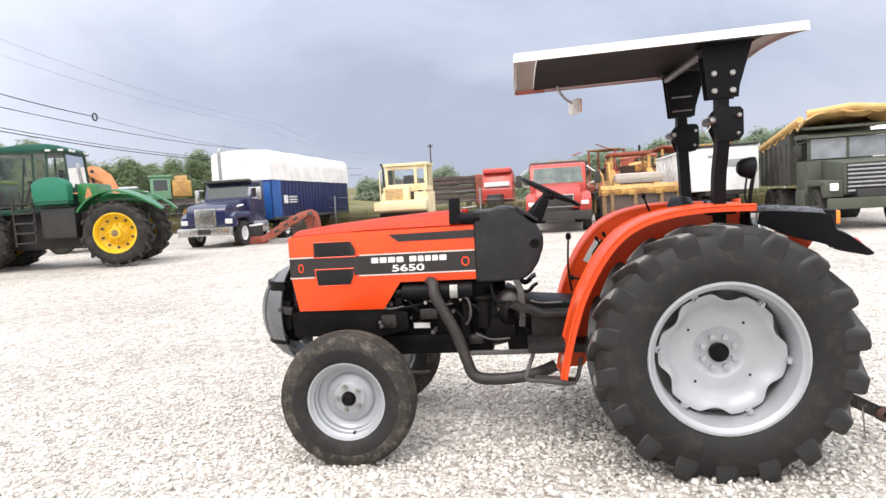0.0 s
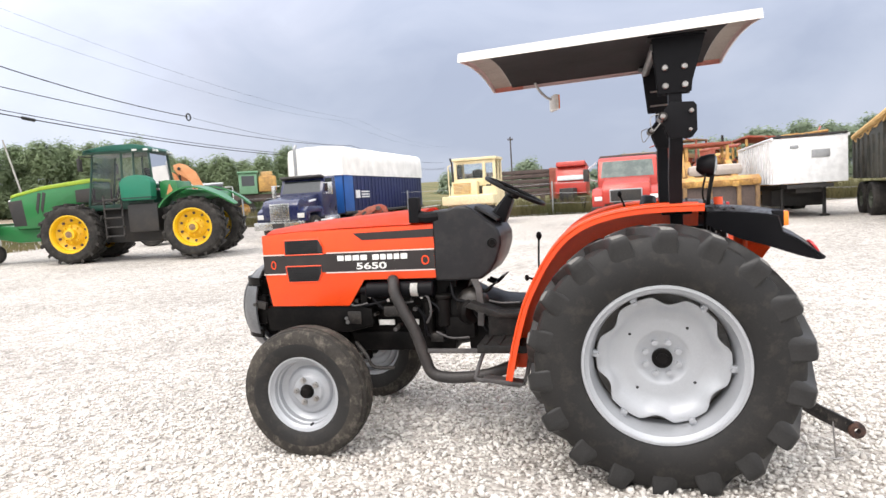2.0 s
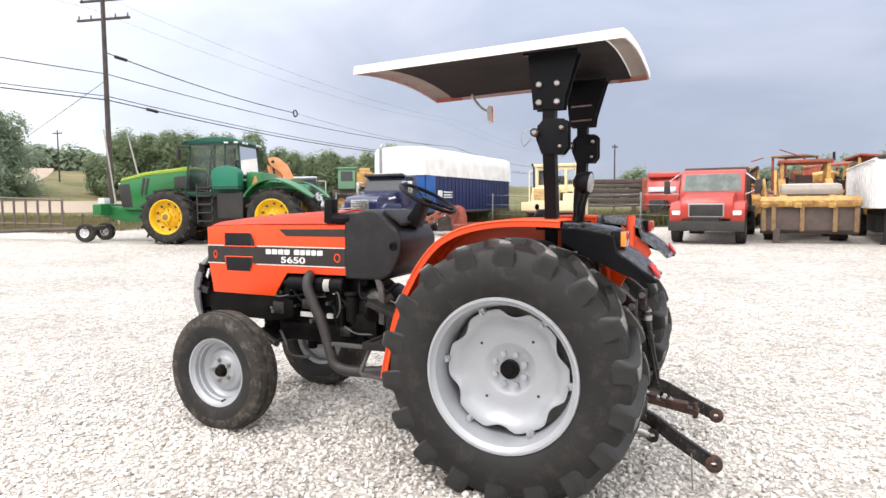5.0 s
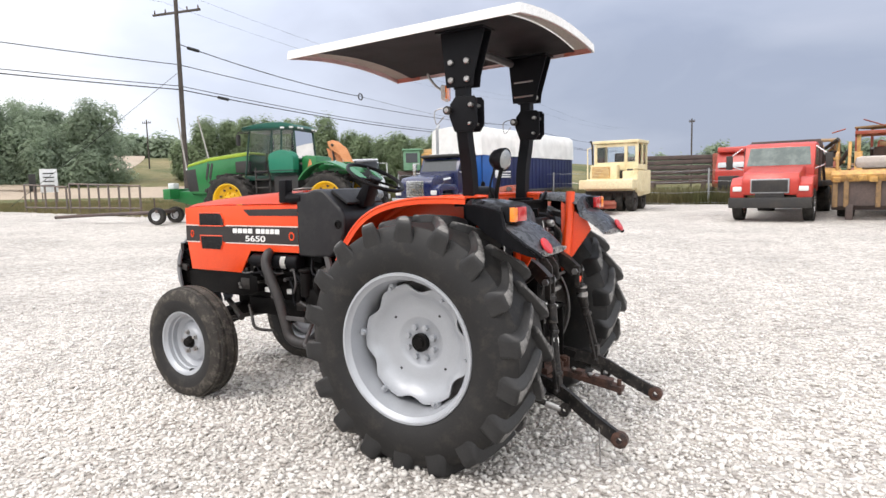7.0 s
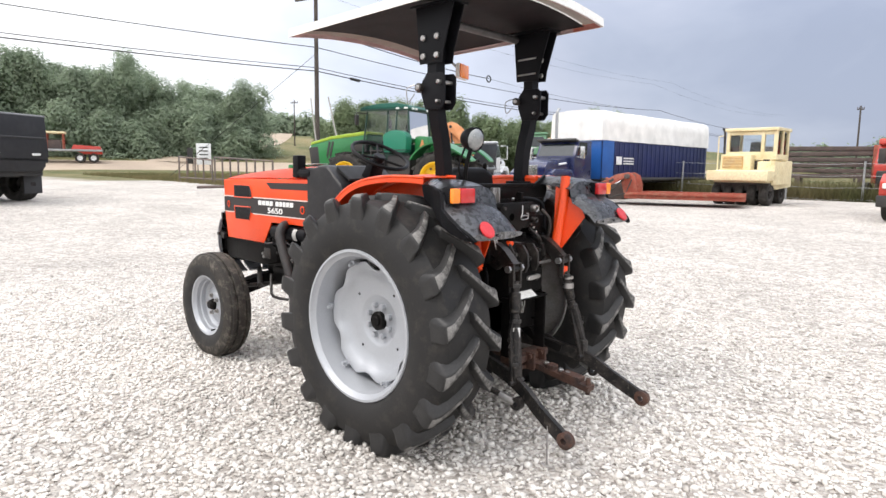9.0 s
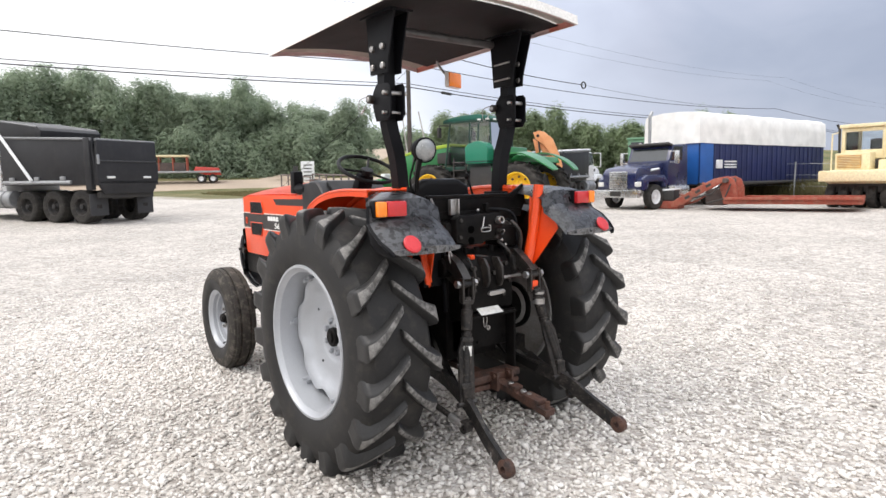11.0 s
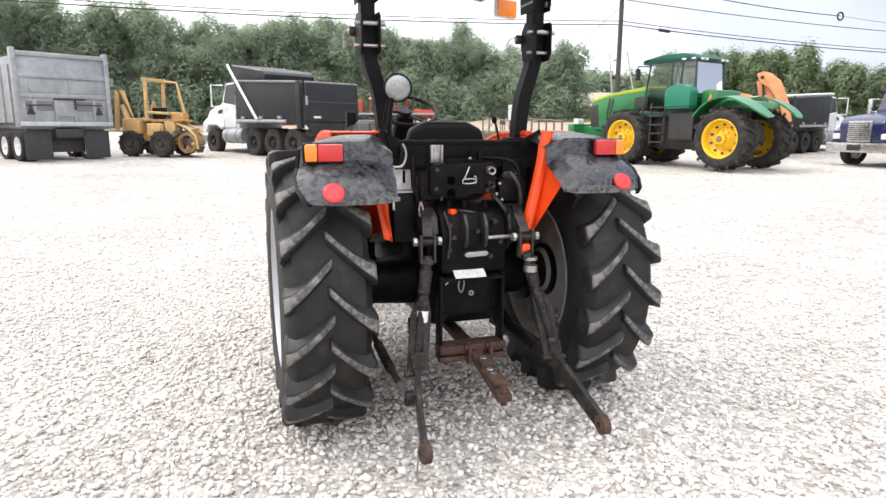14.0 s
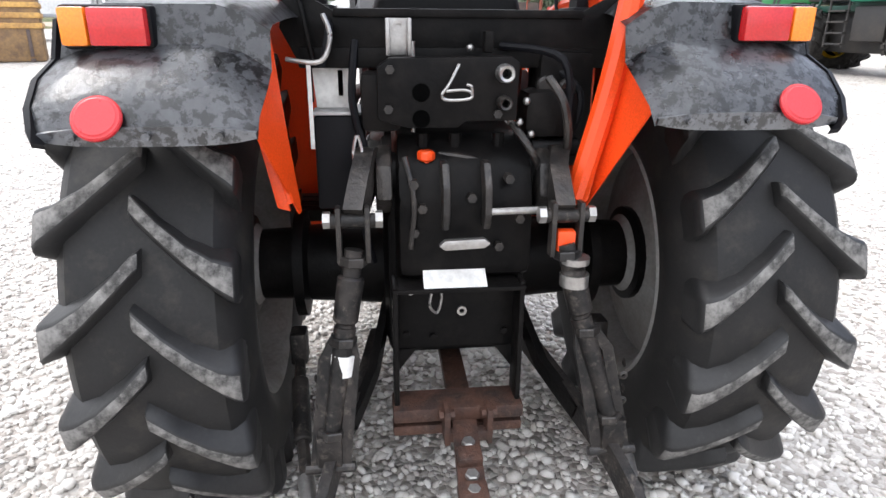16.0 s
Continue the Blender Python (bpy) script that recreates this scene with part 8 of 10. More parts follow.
def scrap_machine(x, y, h, heading, col, roofcol):
    """A stripped machine standing behind the front row."""
    t = thing("stripped_machine", "rusty stripped earthmoving machine standing in weeds", "earthmover", pose(x, y, rise(x, y), 0, 0, heading), "stripped machines in the back row")
    plate(t, "body", col, [(1.8, 0.7), (1.7, 1.5), (0.4, 1.8), (-1.9, 1.7), (-2.1, 0.8)], -0.9, 0.9, "y", 0.06, "rusty machine body")
    slab(t, "engine_block", M_BROWNSTEEL, (-1.0, 0, 1.95), (1.3, 1.2, 0.6), bev=0.08)
    for px, py in ((0.9, -0.8), (0.9, 0.8), (-0.5, -0.8), (-0.5, 0.8)):
        slab(t, "post", col, (px, py, (1.6 + h) / 2), (0.10, 0.10, h - 1.6), bev=0.02)
    slab(t, "roof", roofcol, (0.2, 0, h), (1.7, 1.7, 0.10), (4 * ((int(x) % 3) - 1), 5 * ((int(y) % 3) - 1), 0), bev=0.03, label="bent sheet roof")
    plate(t, "blade_arm", col, [(1.6, 0.5), (3.0, 1.1), (3.1, 1.4), (1.5, 1.0)], -0.7, 0.7, "y", 0.05)
    slab(t, "seat", M_BROWNSTEEL, (0.1, 0, 1.95), (0.5, 0.6, 0.6), bev=0.06)
    rng = random.Random(int(x * 10) + int(y))
    for k in range(16):
        a = Vector((rng.uniform(-2.0, 2.6), rng.uniform(-1.1, 1.1), rng.uniform(1.4, h + 0.1)))
        b = a + Vector((rng.uniform(-1.3, 1.3), rng.uniform(-0.6, 0.6), rng.uniform(-0.7, 0.5)))
        bars(t, "scrap_bar", (col, M_BROWNSTEEL, roofcol, M_REDRUST, M_CHASSIS)[k % 5], [[a, b]], rng.uniform(0.03, 0.09))
    for k in range(7):
        slab(t, "scrap_panel", (roofcol, col, M_REDRUST, M_BROWNSTEEL)[k % 4], (rng.uniform(-1.8, 1.8), rng.uniform(-0.9, 0.9), rng.uniform(1.7, h - 0.2)), (rng.uniform(0.3, 0.9), rng.uniform(0.2, 0.8), rng.uniform(0.15, 0.5)), (rng.uniform(-20, 20), rng.uniform(-25, 25), rng.uniform(0, 90)), 0.03)
    for px in (-1.3, 1.1):
        for s in (-1, 1):
            wheel(t, px, s * 1.0, 0.6, 0.42, s, M_BROWNSTEEL, 0.5)
    return t


def broken_cab():
    t = thing("wrecked_truck_cab", "wrecked red truck cab with its bonnet gone", "truck cab", pose(-2.2, 33.0, rise(-2.6, 33), 0, 0, 262) @ Matrix.Scale(0.88, 4))
    plate(t, "shell", M_REDTRUCK, [(0.1, 1.2), (0.05, 1.9), (-0.2, 2.45), (-0.4, 2.95), (-1.5, 2.95), (-1.6, 1.0)], -1.0, 1.0, "y", 0.06, "dull red cab shell")
    slab(t, "roof_fairing", M_REDTRUCK, (-0.8, 0, 3.05), (1.3, 1.9, 0.35), (0, -12, 0), 0.1, "red roof fairing")
    slab(t, "windscreen", M_ALU, (0.02, 0, 2.25), (0.05, 1.7, 0.34), (0, -22, 0), 0.02, "cracked pale windscreen")
    slab(t, "engine", M_CHASSIS, (0.8, 0, 1.15), (1.4, 0.9, 0.9), bev=0.1, label="exposed dark engine")
    slab(t, "chassis", M_BROWNSTEEL, (-1.5, 0, 0.8), (6, 0.9, 0.25), bev=0.02)
    for x in (0.9, -3.5):
        for s in (-1, 1):
            wheel(t, x, s * 0.98, 0.5, 0.3, s, M_BROWNSTEEL, 0.54, 0.2)
    return t


def beam_stack():
    t = thing("stack_of_beams", "stack of weathered brown steel crane beams", "beams", pose(-5.6, 36.5, rise(-5.6, 36.5), 0, 0, 8) @ Matrix.Scale(0.9, 4))
    for k in range(6):
        for j in range(2):
            slab(t, "beam", M_BROWNSTEEL, (0.12 * (k % 3) - 0.1 * j - 1.0, -0.35 + 0.7 * j, 1.2 + 0.325 * k), (6.4 - 0.25 * (k % 2), 0.5, 0.26), (0, 1.0 * (k % 2) - 0.5, 0), 0.03)
    for x in (-1.6, 1.6):
        slab(t, "trestle", M_BROWNSTEEL, (x, 0, 0.56), (0.3, 1.6, 1.12), bev=0.03)
    slab(t, "machine_head", M_REDRUST, (2.7, 0, 1.9), (1.2, 1.4, 2.2), bev=0.1, label="rusty machine end")
    return t


def white_dump_trailer():
    t = thing("dump_trailer", "white ribbed dump trailer with a dark tarp roll on legs", "trailer", pose(6.35, 19.4, rise(7, 20), 0, 0, 267) @ Matrix.Scale(0.87, 4))
    W, L, z0, z1 = 1.25, 9.0, 1.35, 3.10
    slab(t, "front_wall", M_WHITETRUCK, (0, 0, (z0 + z1) / 2), (0.10, 2 * W, z1 - z0), bev=0.03, label="plain white front wall")
    slab(t, "rear_wall", M_WHITETRUCK, (-L, 0, (z0 + z1) / 2), (0.10, 2 * W, z1 - z0), bev=0.03)
    for s in (-1, 1):
        slab(t, "side_wall", M_WHITETRUCK, (-L / 2, s * W, (z0 + z1) / 2), (L, 0.06, z1 - z0), bev=0.01, label="white ribbed side")
        for k in range(15):
            slab(t, "side_rib", M_WHITETRUCK, (-0.3 - 0.6 * k, s * (W + 0.05), (z0 + z1) / 2), (0.12, 0.08, z1 - z0), bev=0.015)
        bars(t, "top_rail", M_WHITETRUCK, [[(0, s * (W + 0.03), z1), (-L, s * (W + 0.03), z1)]], 0.07)
    slab(t, "floor", M_WHITETRUCK, (-L / 2, 0, z0 + 0.1), (L, 2 * W, 0.12), bev=0.02)
    bars(t, "tarp_roll", M_CHASSIS, [[(0, -W + 0.2, z1 + 0.06), (-L, -W + 0.2, z1 + 0.06)]], 0.10, "rolled dark tarp")
    slab(t, "tarp_cap", M_CHASSIS, (-0.1, 0, z1 + 0.07), (0.4, 2 * W, 0.08), bev=0.02)
    slab(t, "front_badge", M_ALU, (0.07, 0.35, 2.45), (0.03, 0.62, 0.30), bev=0.02)
    slab(t, "front_badge", M_ALU, (0.07, -0.55, 2.75), (0.03, 0.3, 0.12), bev=0.02)
    for s in (-1, 1):
        bars(t, "landing_leg", M_CHASSIS, [[(-1.2, s * 0.75, z0), (-1.2, s * 0.75, 0.05)]], 0.07)
        slab(t, "leg_foot", M_CHASSIS, (-1.2, s * 0.75, 0.04), (0.35, 0.3, 0.08), bev=0.01)
    slab(t, "kingpin_plate", M_CHASSIS, (-0.9, 0, z0 - 0.12), (1.8, 1.6, 0.15), bev=0.02)
    slab(t, "frame", M_CHASSIS, (-4.5, 0, 1.1), (8.5, 0.9, 0.25), bev=0.02)
    for x in (-6.9, -8.1):
        for s in (-1, 1):
            wheel(t, x, s * 0.98, 0.52, 0.55, s, M_WHITETRUCK, 0.56, 0.6)
    slab(t, "spare_carrier", M_CHASSIS, (-3.2, 0, 0.75), (2.2, 2.0, 0.7), bev=0.08)
    return t


def army_truck():
    t = thing("military_dump_truck", "olive-drab military dump truck with a canvas-topped bed", "truck", pose(8.77, 15.35, rise(8.8, 15.3), 0, 0, 262))
    for s in (-1, 1):
        wheel(t, 0, s * 0.98, 0.58, 0.38, s, M_OLIVE, 0.5, 0.2)
        for x in (-4.0, -5.4):
            wheel(t, x, s * 0.92, 0.58, 0.6, s, M_OLIVE, 0.5, 0.6)
    plate(t, "bonnet", M_OLIVE, [(1.0, 0.95), (1.0, 1.85), (-0.9, 1.98), (-0.9, 1.0)], -0.72, 0.72, "y", 0.05, "olive bonnet")
    for k in range(7):
        slab(t, "grille_slat", M_ALU, (1.03, 0, 1.06 + 0.115 * k), (0.05, 1.25, 0.05), bev=0.01)
    slab(t, "grille", M_CHASSIS, (1.0, 0, 1.40), (0.04, 1.3, 0.85), bev=0.01)
    for s in (-1, 1):
        plate(t, "mudguard", M_OLIVE, [(0.95, 0.90), (0.95, 1.35), (-0.8, 1.40), (-0.9, 1.0), (-0.7, 1.0), (-0.55, 1.22), (0.55, 1.22), (0.7, 0.9)], s * 0.70, s * 1.18, "y", 0.03, "flat olive mudguard")
        slab(t, "headlamp", M_HEADLAMP, (0.98, s * 0.95, 1.18), (0.08, 0.22, 0.22), bev=0.08)
        bars(t, "mirror_arm", M_CHASSIS, [[(-0.9, s * 1.05, 2.6), (-0.75, s * 1.4, 2.5), (-0.75, s * 1.4, 2.1)]], 0.02)
        slab(t, "mirror", M_CHASSIS, (-0.75, s * 1.4, 2.3), (0.06, 0.2, 0.35), bev=0.02)
    slab(t, "bumper", M_OLIVE, (1.15, 0, 0.72), (0.2, 2.3, 0.30), bev=0.02, label="heavy olive bumper")
    plate(t, "cab", M_OLIVE, [(-0.85, 0.95), (-0.9, 2.0), (-2.2, 2.0), (-2.2, 0.95)], -1.08, 1.08, "y", 0.04, "olive cab")
    for x, y in ((-0.92, -1.05), (-0.92, 0), (-0.92, 1.05), (-2.15, -1.05), (-2.15, 1.05)):
        slab(t, "cab_post", M_OLIVE, (x, y, 2.35), (0.08, 0.08, 0.75), bev=0.01)
    slab(t, "windscreen", M_SKYGLASS, (-0.90, 0, 2.33), (0.012, 2.0, 0.6), bev=0, label="split windscreen with the sky's reflection painted pale")
    plate(t, "cab_top", M_OLIVE, [(-0.75, 2.66), (-0.9, 2.80), (-2.2, 2.86), (-2.35, 2.7)], -1.12, 1.12, "y", 0.04, "canvas cab top")
    slab(t, "cab_shield", M_OLIVE, (-1.7, 0, 3.05), (2.0, 2.3, 0.08), (0, 6, 0), 0.02, "dump bed cab shield")
    plate(t, "bed", M_DKOLIVE, [(-2.6, 1.25), (-2.5, 3.0), (-6.4, 2.7), (-6.6, 1.25)], -1.18, 1.18, "y", 0.04, "olive dump bed")
    for k in range(6):
        for s in (-1, 1):
            slab(t, "bed_rib", M_DKOLIVE, (-2.9 - 0.7 * k, s * 1.2, 1.95), (0.12, 0.08, 1.4), bev=0.01)
    # crumpled canvas cover over the bed, higher at the cab end
    rng = random.Random(5)
    bm = bmesh.new()
    rings = []
    for i in range(22):
        x = -0.6 - 6.0 * i / 21
        lift = 3.42 - 0.105 * i * 6.0 / 21 + 0.10 * math.sin(i * 1.3) * (i % 2)
        ring = []
        for k in range(11):
            y = -1.22 + 2.44 * k / 10
            ring.append(bm.verts.new((x + rng.uniform(-0.08, 0.08), y, lift - 0.22 * abs(k / 5 - 1) ** 3 + rng.uniform(-0.07, 0.07))))
        rings.append(ring)
    ring_faces(bm, rings, False)
    bmesh.ops.recalc_face_normals(bm, faces=bm.faces[:])
    bmesh.ops.solidify(bm, geom=bm.faces[:], thickness=0.05)
    part("bed_canvas", bm, M_BOOMCANVAS, t, "crumpled ochre canvas over the bed", 25)
    bars(t, "canvas_roll", M_BOOMCANVAS, [[(-0.7, -1.15, 3.40), (-0.62, 0.0, 3.52), (-0.7, 1.15, 3.40)], [(-1.2, -1.2, 3.28), (-3.4, -1.22, 3.02), (-6.4, -1.2, 2.72)]], 0.10, "rolled canvas edge")
    slab(t, "chassis", M_CHASSIS, (-2.6, 0, 0.95), (7.6, 0.9, 0.28), bev=0.02)
    slab(t, "step_tank", M_OLIVE, (-1.6, -0.95, 0.85), (1.0, 0.4, 0.5), bev=0.06)
    slab(t, "step_tank", M_OLIVE, (-1.6, 0.95, 0.85), (1.0, 0.4, 0.5), bev=0.06)
    return t


def dump_truck(m, label, far=False):
    """White-cabbed tandem dump truck with a black body."""
    t = thing("dump_truck", label, "truck", m, "black-bodied dump trucks")
    for s in (-1, 1):
        wheel(t, 5.25, s * 1.04, 0.57, 0.36, s, M_CHASSIS, 0.52, 0.2)
        for x in (-1.0, 0.42, 1.84):
            wheel(t, x, s * 0.95, 0.57, 0.58, s, M_CHASSIS, 0.54, 0.7)
    plate(t, "bonnet", M_WHITETRUCK, [(6.2, 0.9), (6.25, 1.60), (5.9, 1.95), (4.6, 2.25), (4.5, 1.25), (4.62, 1.22), (4.85, 1.30), (5.65, 1.30), (5.88, 1.05)], -0.92, 0.92, "y", 0.10, "white sloped bonnet")
    for s in (-1, 1):
        plate(t, "mudguard", M_WHITETRUCK, [(6.15, 0.95), (6.1, 1.38), (5.7, 1.58), (4.80, 1.52), (4.42, 1.20), (4.50, 1.08), (4.85, 1.27), (5.65, 1.27), (5.92, 0.95)], s * 0.85, s * 1.2, "y", 0.05)
        slab(t, "cab_step", M_CHASSIS, (3.9, s * 1.02, 0.98), (1.0, 0.16, 0.28), bev=0.02)
        bars(t, "door_seam", M_FLAP_GREY, [[(4.40, s * 1.063, 2.12), (4.40, s * 1.063, 1.15), (3.40, s * 1.063, 1.15), (3.40, s * 1.063, 2.1)]], 0.012)
        bars(t, "grab_rail", M_CHROME, [[(3.28, s * 1.09, 1.3), (3.28, s * 1.09, 2.5)]], 0.025)
        slab(t, "bonnet_vent", M_CHASSIS, (4.95, s * 0.93, 1.85), (0.42, 0.02, 0.16), (0, 8, 0), 0.005)
        slab(t, "headlamp", M_HEADLAMP, (6.17, s * 0.95, 1.15), (0.1, 0.3, 0.2), bev=0.04)
        bars(t, "mirror_frame", M_WHITETRUCK, [[(4.3, s * 1.1, 2.95), (4.6, s * 1.5, 2.95), (4.6, s * 1.5, 2.05), (4.3, s * 1.1, 2.05)]], 0.035)
        bm = bmesh.new()
        prism(bm, [(4.38, 2.22), (4.07, 2.95), (3.35, 2.98), (3.35, 2.1)], s * 1.065, s * 1.075, "y")
        part("side_window", bm, M_DARKGLASS, t)
        cy = s * 1.0
        bm = bmesh.new()
        cyl(bm, (2.72, cy, 0.82), (4.25, cy, 0.82), 0.32, seg=24, bev=0.04)
        part("fuel_tank", bm, M_ALU, t, "aluminium fuel tank")
        for x in (3.1, 3.85):
            bm = bmesh.new()
            lathe(bm, [(0.322, -0.03), (0.335, -0.03), (0.335, 0.03), (0.322, 0.03)], 24, pose(x, cy, 0.82, 0, 0, 90))
            part("tank_strap", bm, M_FLAP_GREY, t)
    slab(t, "grille", M_CHROME, (6.26, 0, 1.2), (0.05, 1.0, 0.6), bev=0.03)
    slab(t, "bumper", M_WHITETRUCK, (6.35, 0, 0.65), (0.2, 2.35, 0.35), bev=0.05)
    plate(t, "cab", M_WHITETRUCK, [(4.6, 1.12), (4.55, 2.22), (4.15, 3.02), (3.2, 3.06), (3.15, 1.12)], -1.06, 1.06, "y", 0.08, "white cab")
    bm = bmesh.new()
    prism(bm, [(-0.9, 2.28), (0.9, 2.28), (0.85, 2.98), (-0.85, 2.98)], 4.555, 4.565, "x")
    for v in bm.verts:
        v.co.x -= 0.36 * (v.co.z - 2.28) / 0.70
    part("windscreen", bm, M_DARKGLASS, t, "dark windscreen")
    slab(t, "chassis", M_CHASSIS, (2.2, 0, 0.95), (7.6, 0.9, 0.30), bev=0.02)
    # body: floor, sides, sloping tailgate
    W, z0, z1, z2 = 1.22, 1.38, 3.06, 2.82
    for s in (-1, 1):
        plate(t, "body_side", M_BLACKBODY, [(2.95, z0), (3.05, z1), (-1.75, z2), (-1.95, z0 - 0.1)], s * W - 0.04, s * W + 0.04, "y", 0.02, "matt black body side")
        # rail greyer than the black body to paint in its highlight
        bars(t, "top_rail", M_FLAP_GREY, [[(3.05, s * (W + 0.05), z1), (-1.75, s * (W + 0.05), z2)]], 0.05, "top rail, its highlight painted grey")
        bars(t, "bottom_rail", M_ALU, [[(2.9, s * (W + 0.06), z0 + 0.05), (-0.7, s * (W + 0.06), z0 + 0.02)]], 0.07, "pale bottom rail")
        for k in range(3):
            slab(t, "rail_clamp", M_ALU, (2.4 - 1.35 * k, s * (W + 0.08), z0 + 0.16), (0.22, 0.08, 0.14), bev=0.02)
        slab(t, "rear_corner_post", M_BLACKBODY, (-1.6, s * (W + 0.03), 2.0), (0.28, 0.18, 1.75), bev=0.03)
        if not far:
            bars(t, "tarp_arm", M_WHITETRUCK, [[(1.25, s * (W + 0.14), z0 + 0.1), (3.35, s * (W + 0.14), 3.72)]], 0.055, "white tarp arm")
        slab(t, "mud_flap", M_FLAP, (-1.55, s * 0.95, 0.62), (0.03, 0.7, 0.75), bev=0.005)
    slab(t, "headboard", M_BLACKBODY, (3.0, 0, 2.2), (0.10, 2 * W, 1.7), bev=0.02)
    if not far:
        plate(t, "cab_shield", M_BLACKBODY, [(3.0, 2.9), (3.28, 3.68), (3.1, 3.72), (0.95, 3.36), (0.80, 3.24), (0.85, 2.9)], -W + 0.03, W - 0.03, "y", 0.04, "black tarp housing")
        bars(t, "housing_edge", M_FLAP_GREY, [[(3.24, y, 3.70), (1.0, y, 3.37)] for y in (-W + 0.03, W - 0.03)], 0.035)
    if far:
        slab(t, "front_lip", M_WHITETRUCK, (3.05, 0, z1 + 0.08), (0.5, 2 * W + 0.1, 0.12), bev=0.03, label="pale body lip")
        bars(t, "pale_rail", M_WHITETRUCK, [[(3.05, y, z1 + 0.09), (-1.75, y, z2 + 0.09)] for y in (-W - 0.05, W + 0.05)], 0.04)
    slab(t, "body_floor", M_BLACKBODY, (0.5, 0, z0), (4.9, 2 * W, 0.12), bev=0.02)
    plate(t, "tailgate", M_BLACKBODY, [(-W + 0.22, 0.98), (W - 0.22, 0.98), (W + 0.06, 1.5), (W - 0.02, 2.80), (-W + 0.02, 2.80), (-W - 0.06, 1.5)], -1.95, -1.83, "x", 0.03, "black tailgate")
    bars(t, "gate_rail", M_FLAP_GREY, [[(-1.9, -W, 2.81), (-1.9, W, 2.81)]], 0.045, "gate top rail, its highlight painted grey")
    bars(t, "gate_fold", M_FLAP, [[(-1.96, -W + 0.04, 2.1), (-1.96, W - 0.04, 2.1)]], 0.03)
    for y in (-0.75, 0.75):
        slab(t, "tail_lamp", M_HEADLAMP, (-1.98, y, 1.55), (0.04, 0.32, 0.08), bev=0.02, label="small pale lamp")
    slab(t, "rear_beam", M_CHASSIS, (-1.75, 0, 0.95), (0.2, 2.2, 0.22), bev=0.03)
    slab(t, "gate_latch", M_ALU, (-1.97, W - 0.02, 2.15), (0.06, 0.08, 0.32), bev=0.02)
    return t


def silver_dump():
    t = thing("dump_truck", "aluminium-bodied dump truck seen from its ribbed tailgate", "truck", pose(-21.6, -6.45, rise(-21.6, -6.5), 0, 0, 213) @ Matrix.Scale(0.98, 4))
    W, z0, z1 = 1.38, 1.15, 3.62
    slab(t, "tailgate", M_ALU, (0, 0, (z0 + z1) / 2), (0.10, 2 * W, z1 - z0), bev=0.02, label="dull aluminium tailgate")
    for z in (z0 + 0.06, 2.20, 2.85, z1 - 0.08):
        slab(t, "gate_rib", M_ALU, (-0.07, 0, z), (0.08, 2 * W, 0.14), bev=0.02)
    for y in (-0.95, -0.3, 0.3, 0.95):
        slab(t, "gate_stile", M_ALU, (-0.06, y, 1.66), (0.06, 0.12, 0.86), bev=0.02)
    for y in (-0.62, 0.62):
        slab(t, "gate_panel", M_ALU, (-0.055, y, 2.52), (0.03, 0.9, 0.44), bev=0.02)
        plate(t, "gate_latch", M_CHASSIS, [(y * 1.75 - 0.13, 1.58), (y * 1.75 + 0.13, 1.58), (y * 1.75, 1.86)], -0.13, -0.07, "x", 0.01, "dark chain latch")
    # recesses are flat darker slabs with their shade painted in
    for y in (-0.55, 0.55):
        slab(t, "gate_recess_shade", M_FLAP_GREY, (-0.056, y * 1.35, 1.86), (0.012, 0.95, 0.32), bev=0.004)
    slab(t, "gate_door", M_ALU, (-0.085, 0.05, 1.82), (0.07, 0.62, 0.60), bev=0.02, label="small grain door in the tailgate")
    bars(t, "gate_handle", M_CHASSIS, [[(-0.15, -0.62, 2.10), (-0.15, 0.38, 2.10)], [(-0.15, -0.30, 2.10), (-0.15, -0.30, 1.75)]], 0.03)
    bars(t, "gate_chain", M_CHASSIS, [[(-0.13, -1.2, 1.92), (-0.13, -0.35, 1.92)], [(-0.13, 0.45, 1.90), (-0.13, 1.2, 1.88)]], 0.02)
    slab(t, "gate_stop", M_ALU, (-0.10, 0.30, 1.76), (0.09, 0.14, 0.55), bev=0.02)
    slab(t, "tail_apron", M_ALU, (-0.12, 0, 1.22), (0.30, 2 * W + 0.2, 0.16), (0, 20, 0), 0.02)
    for s in (-1, 1):
        slab(t, "corner_post", M_ALU, (-0.03, s * (W + 0.07), (z0 + z1) / 2 + 0.05), (0.22, 0.16, z1 - z0 + 0.08), bev=0.03, label="aluminium corner post")
        slab(t, "side_wall", M_ALU, (3.2, s * W, (z0 + z1) / 2), (6.4, 0.06, z1 - z0 - 0.3), bev=0.02, label="aluminium side")
        for k in range(8):
            slab(t, "side_rib", M_ALU, (0.5 + 0.8 * k, s * (W + 0.05), 2.25), (0.10, 0.08, 1.9), bev=0.01)
        bars(t, "tarp_arm", M_ALU, [[(3.0, s * (W + 0.15), 1.4), (6.4, s * (W + 0.15), 3.7)]], 0.07)
        slab(t, "mud_flap", M_FLAP, (-0.05, s * 0.95, 0.55), (0.04, 0.82, 0.95), bev=0.005, label="large black mud flap")
        for x in (0.75, 2.0):
            wheel(t, x, s * 1.08, 0.52, 0.58, s, M_WHITETRUCK, 0.6, 0.3)
        wheel(t, 7.8, s * 1.05, 0.52, 0.36, s, M_WHITETRUCK, 0.56, 0.1)
    slab(t, "rear_bumper", M_CHASSIS, (0.15, 0, 0.95), (0.3, 2.5, 0.28), bev=0.03)
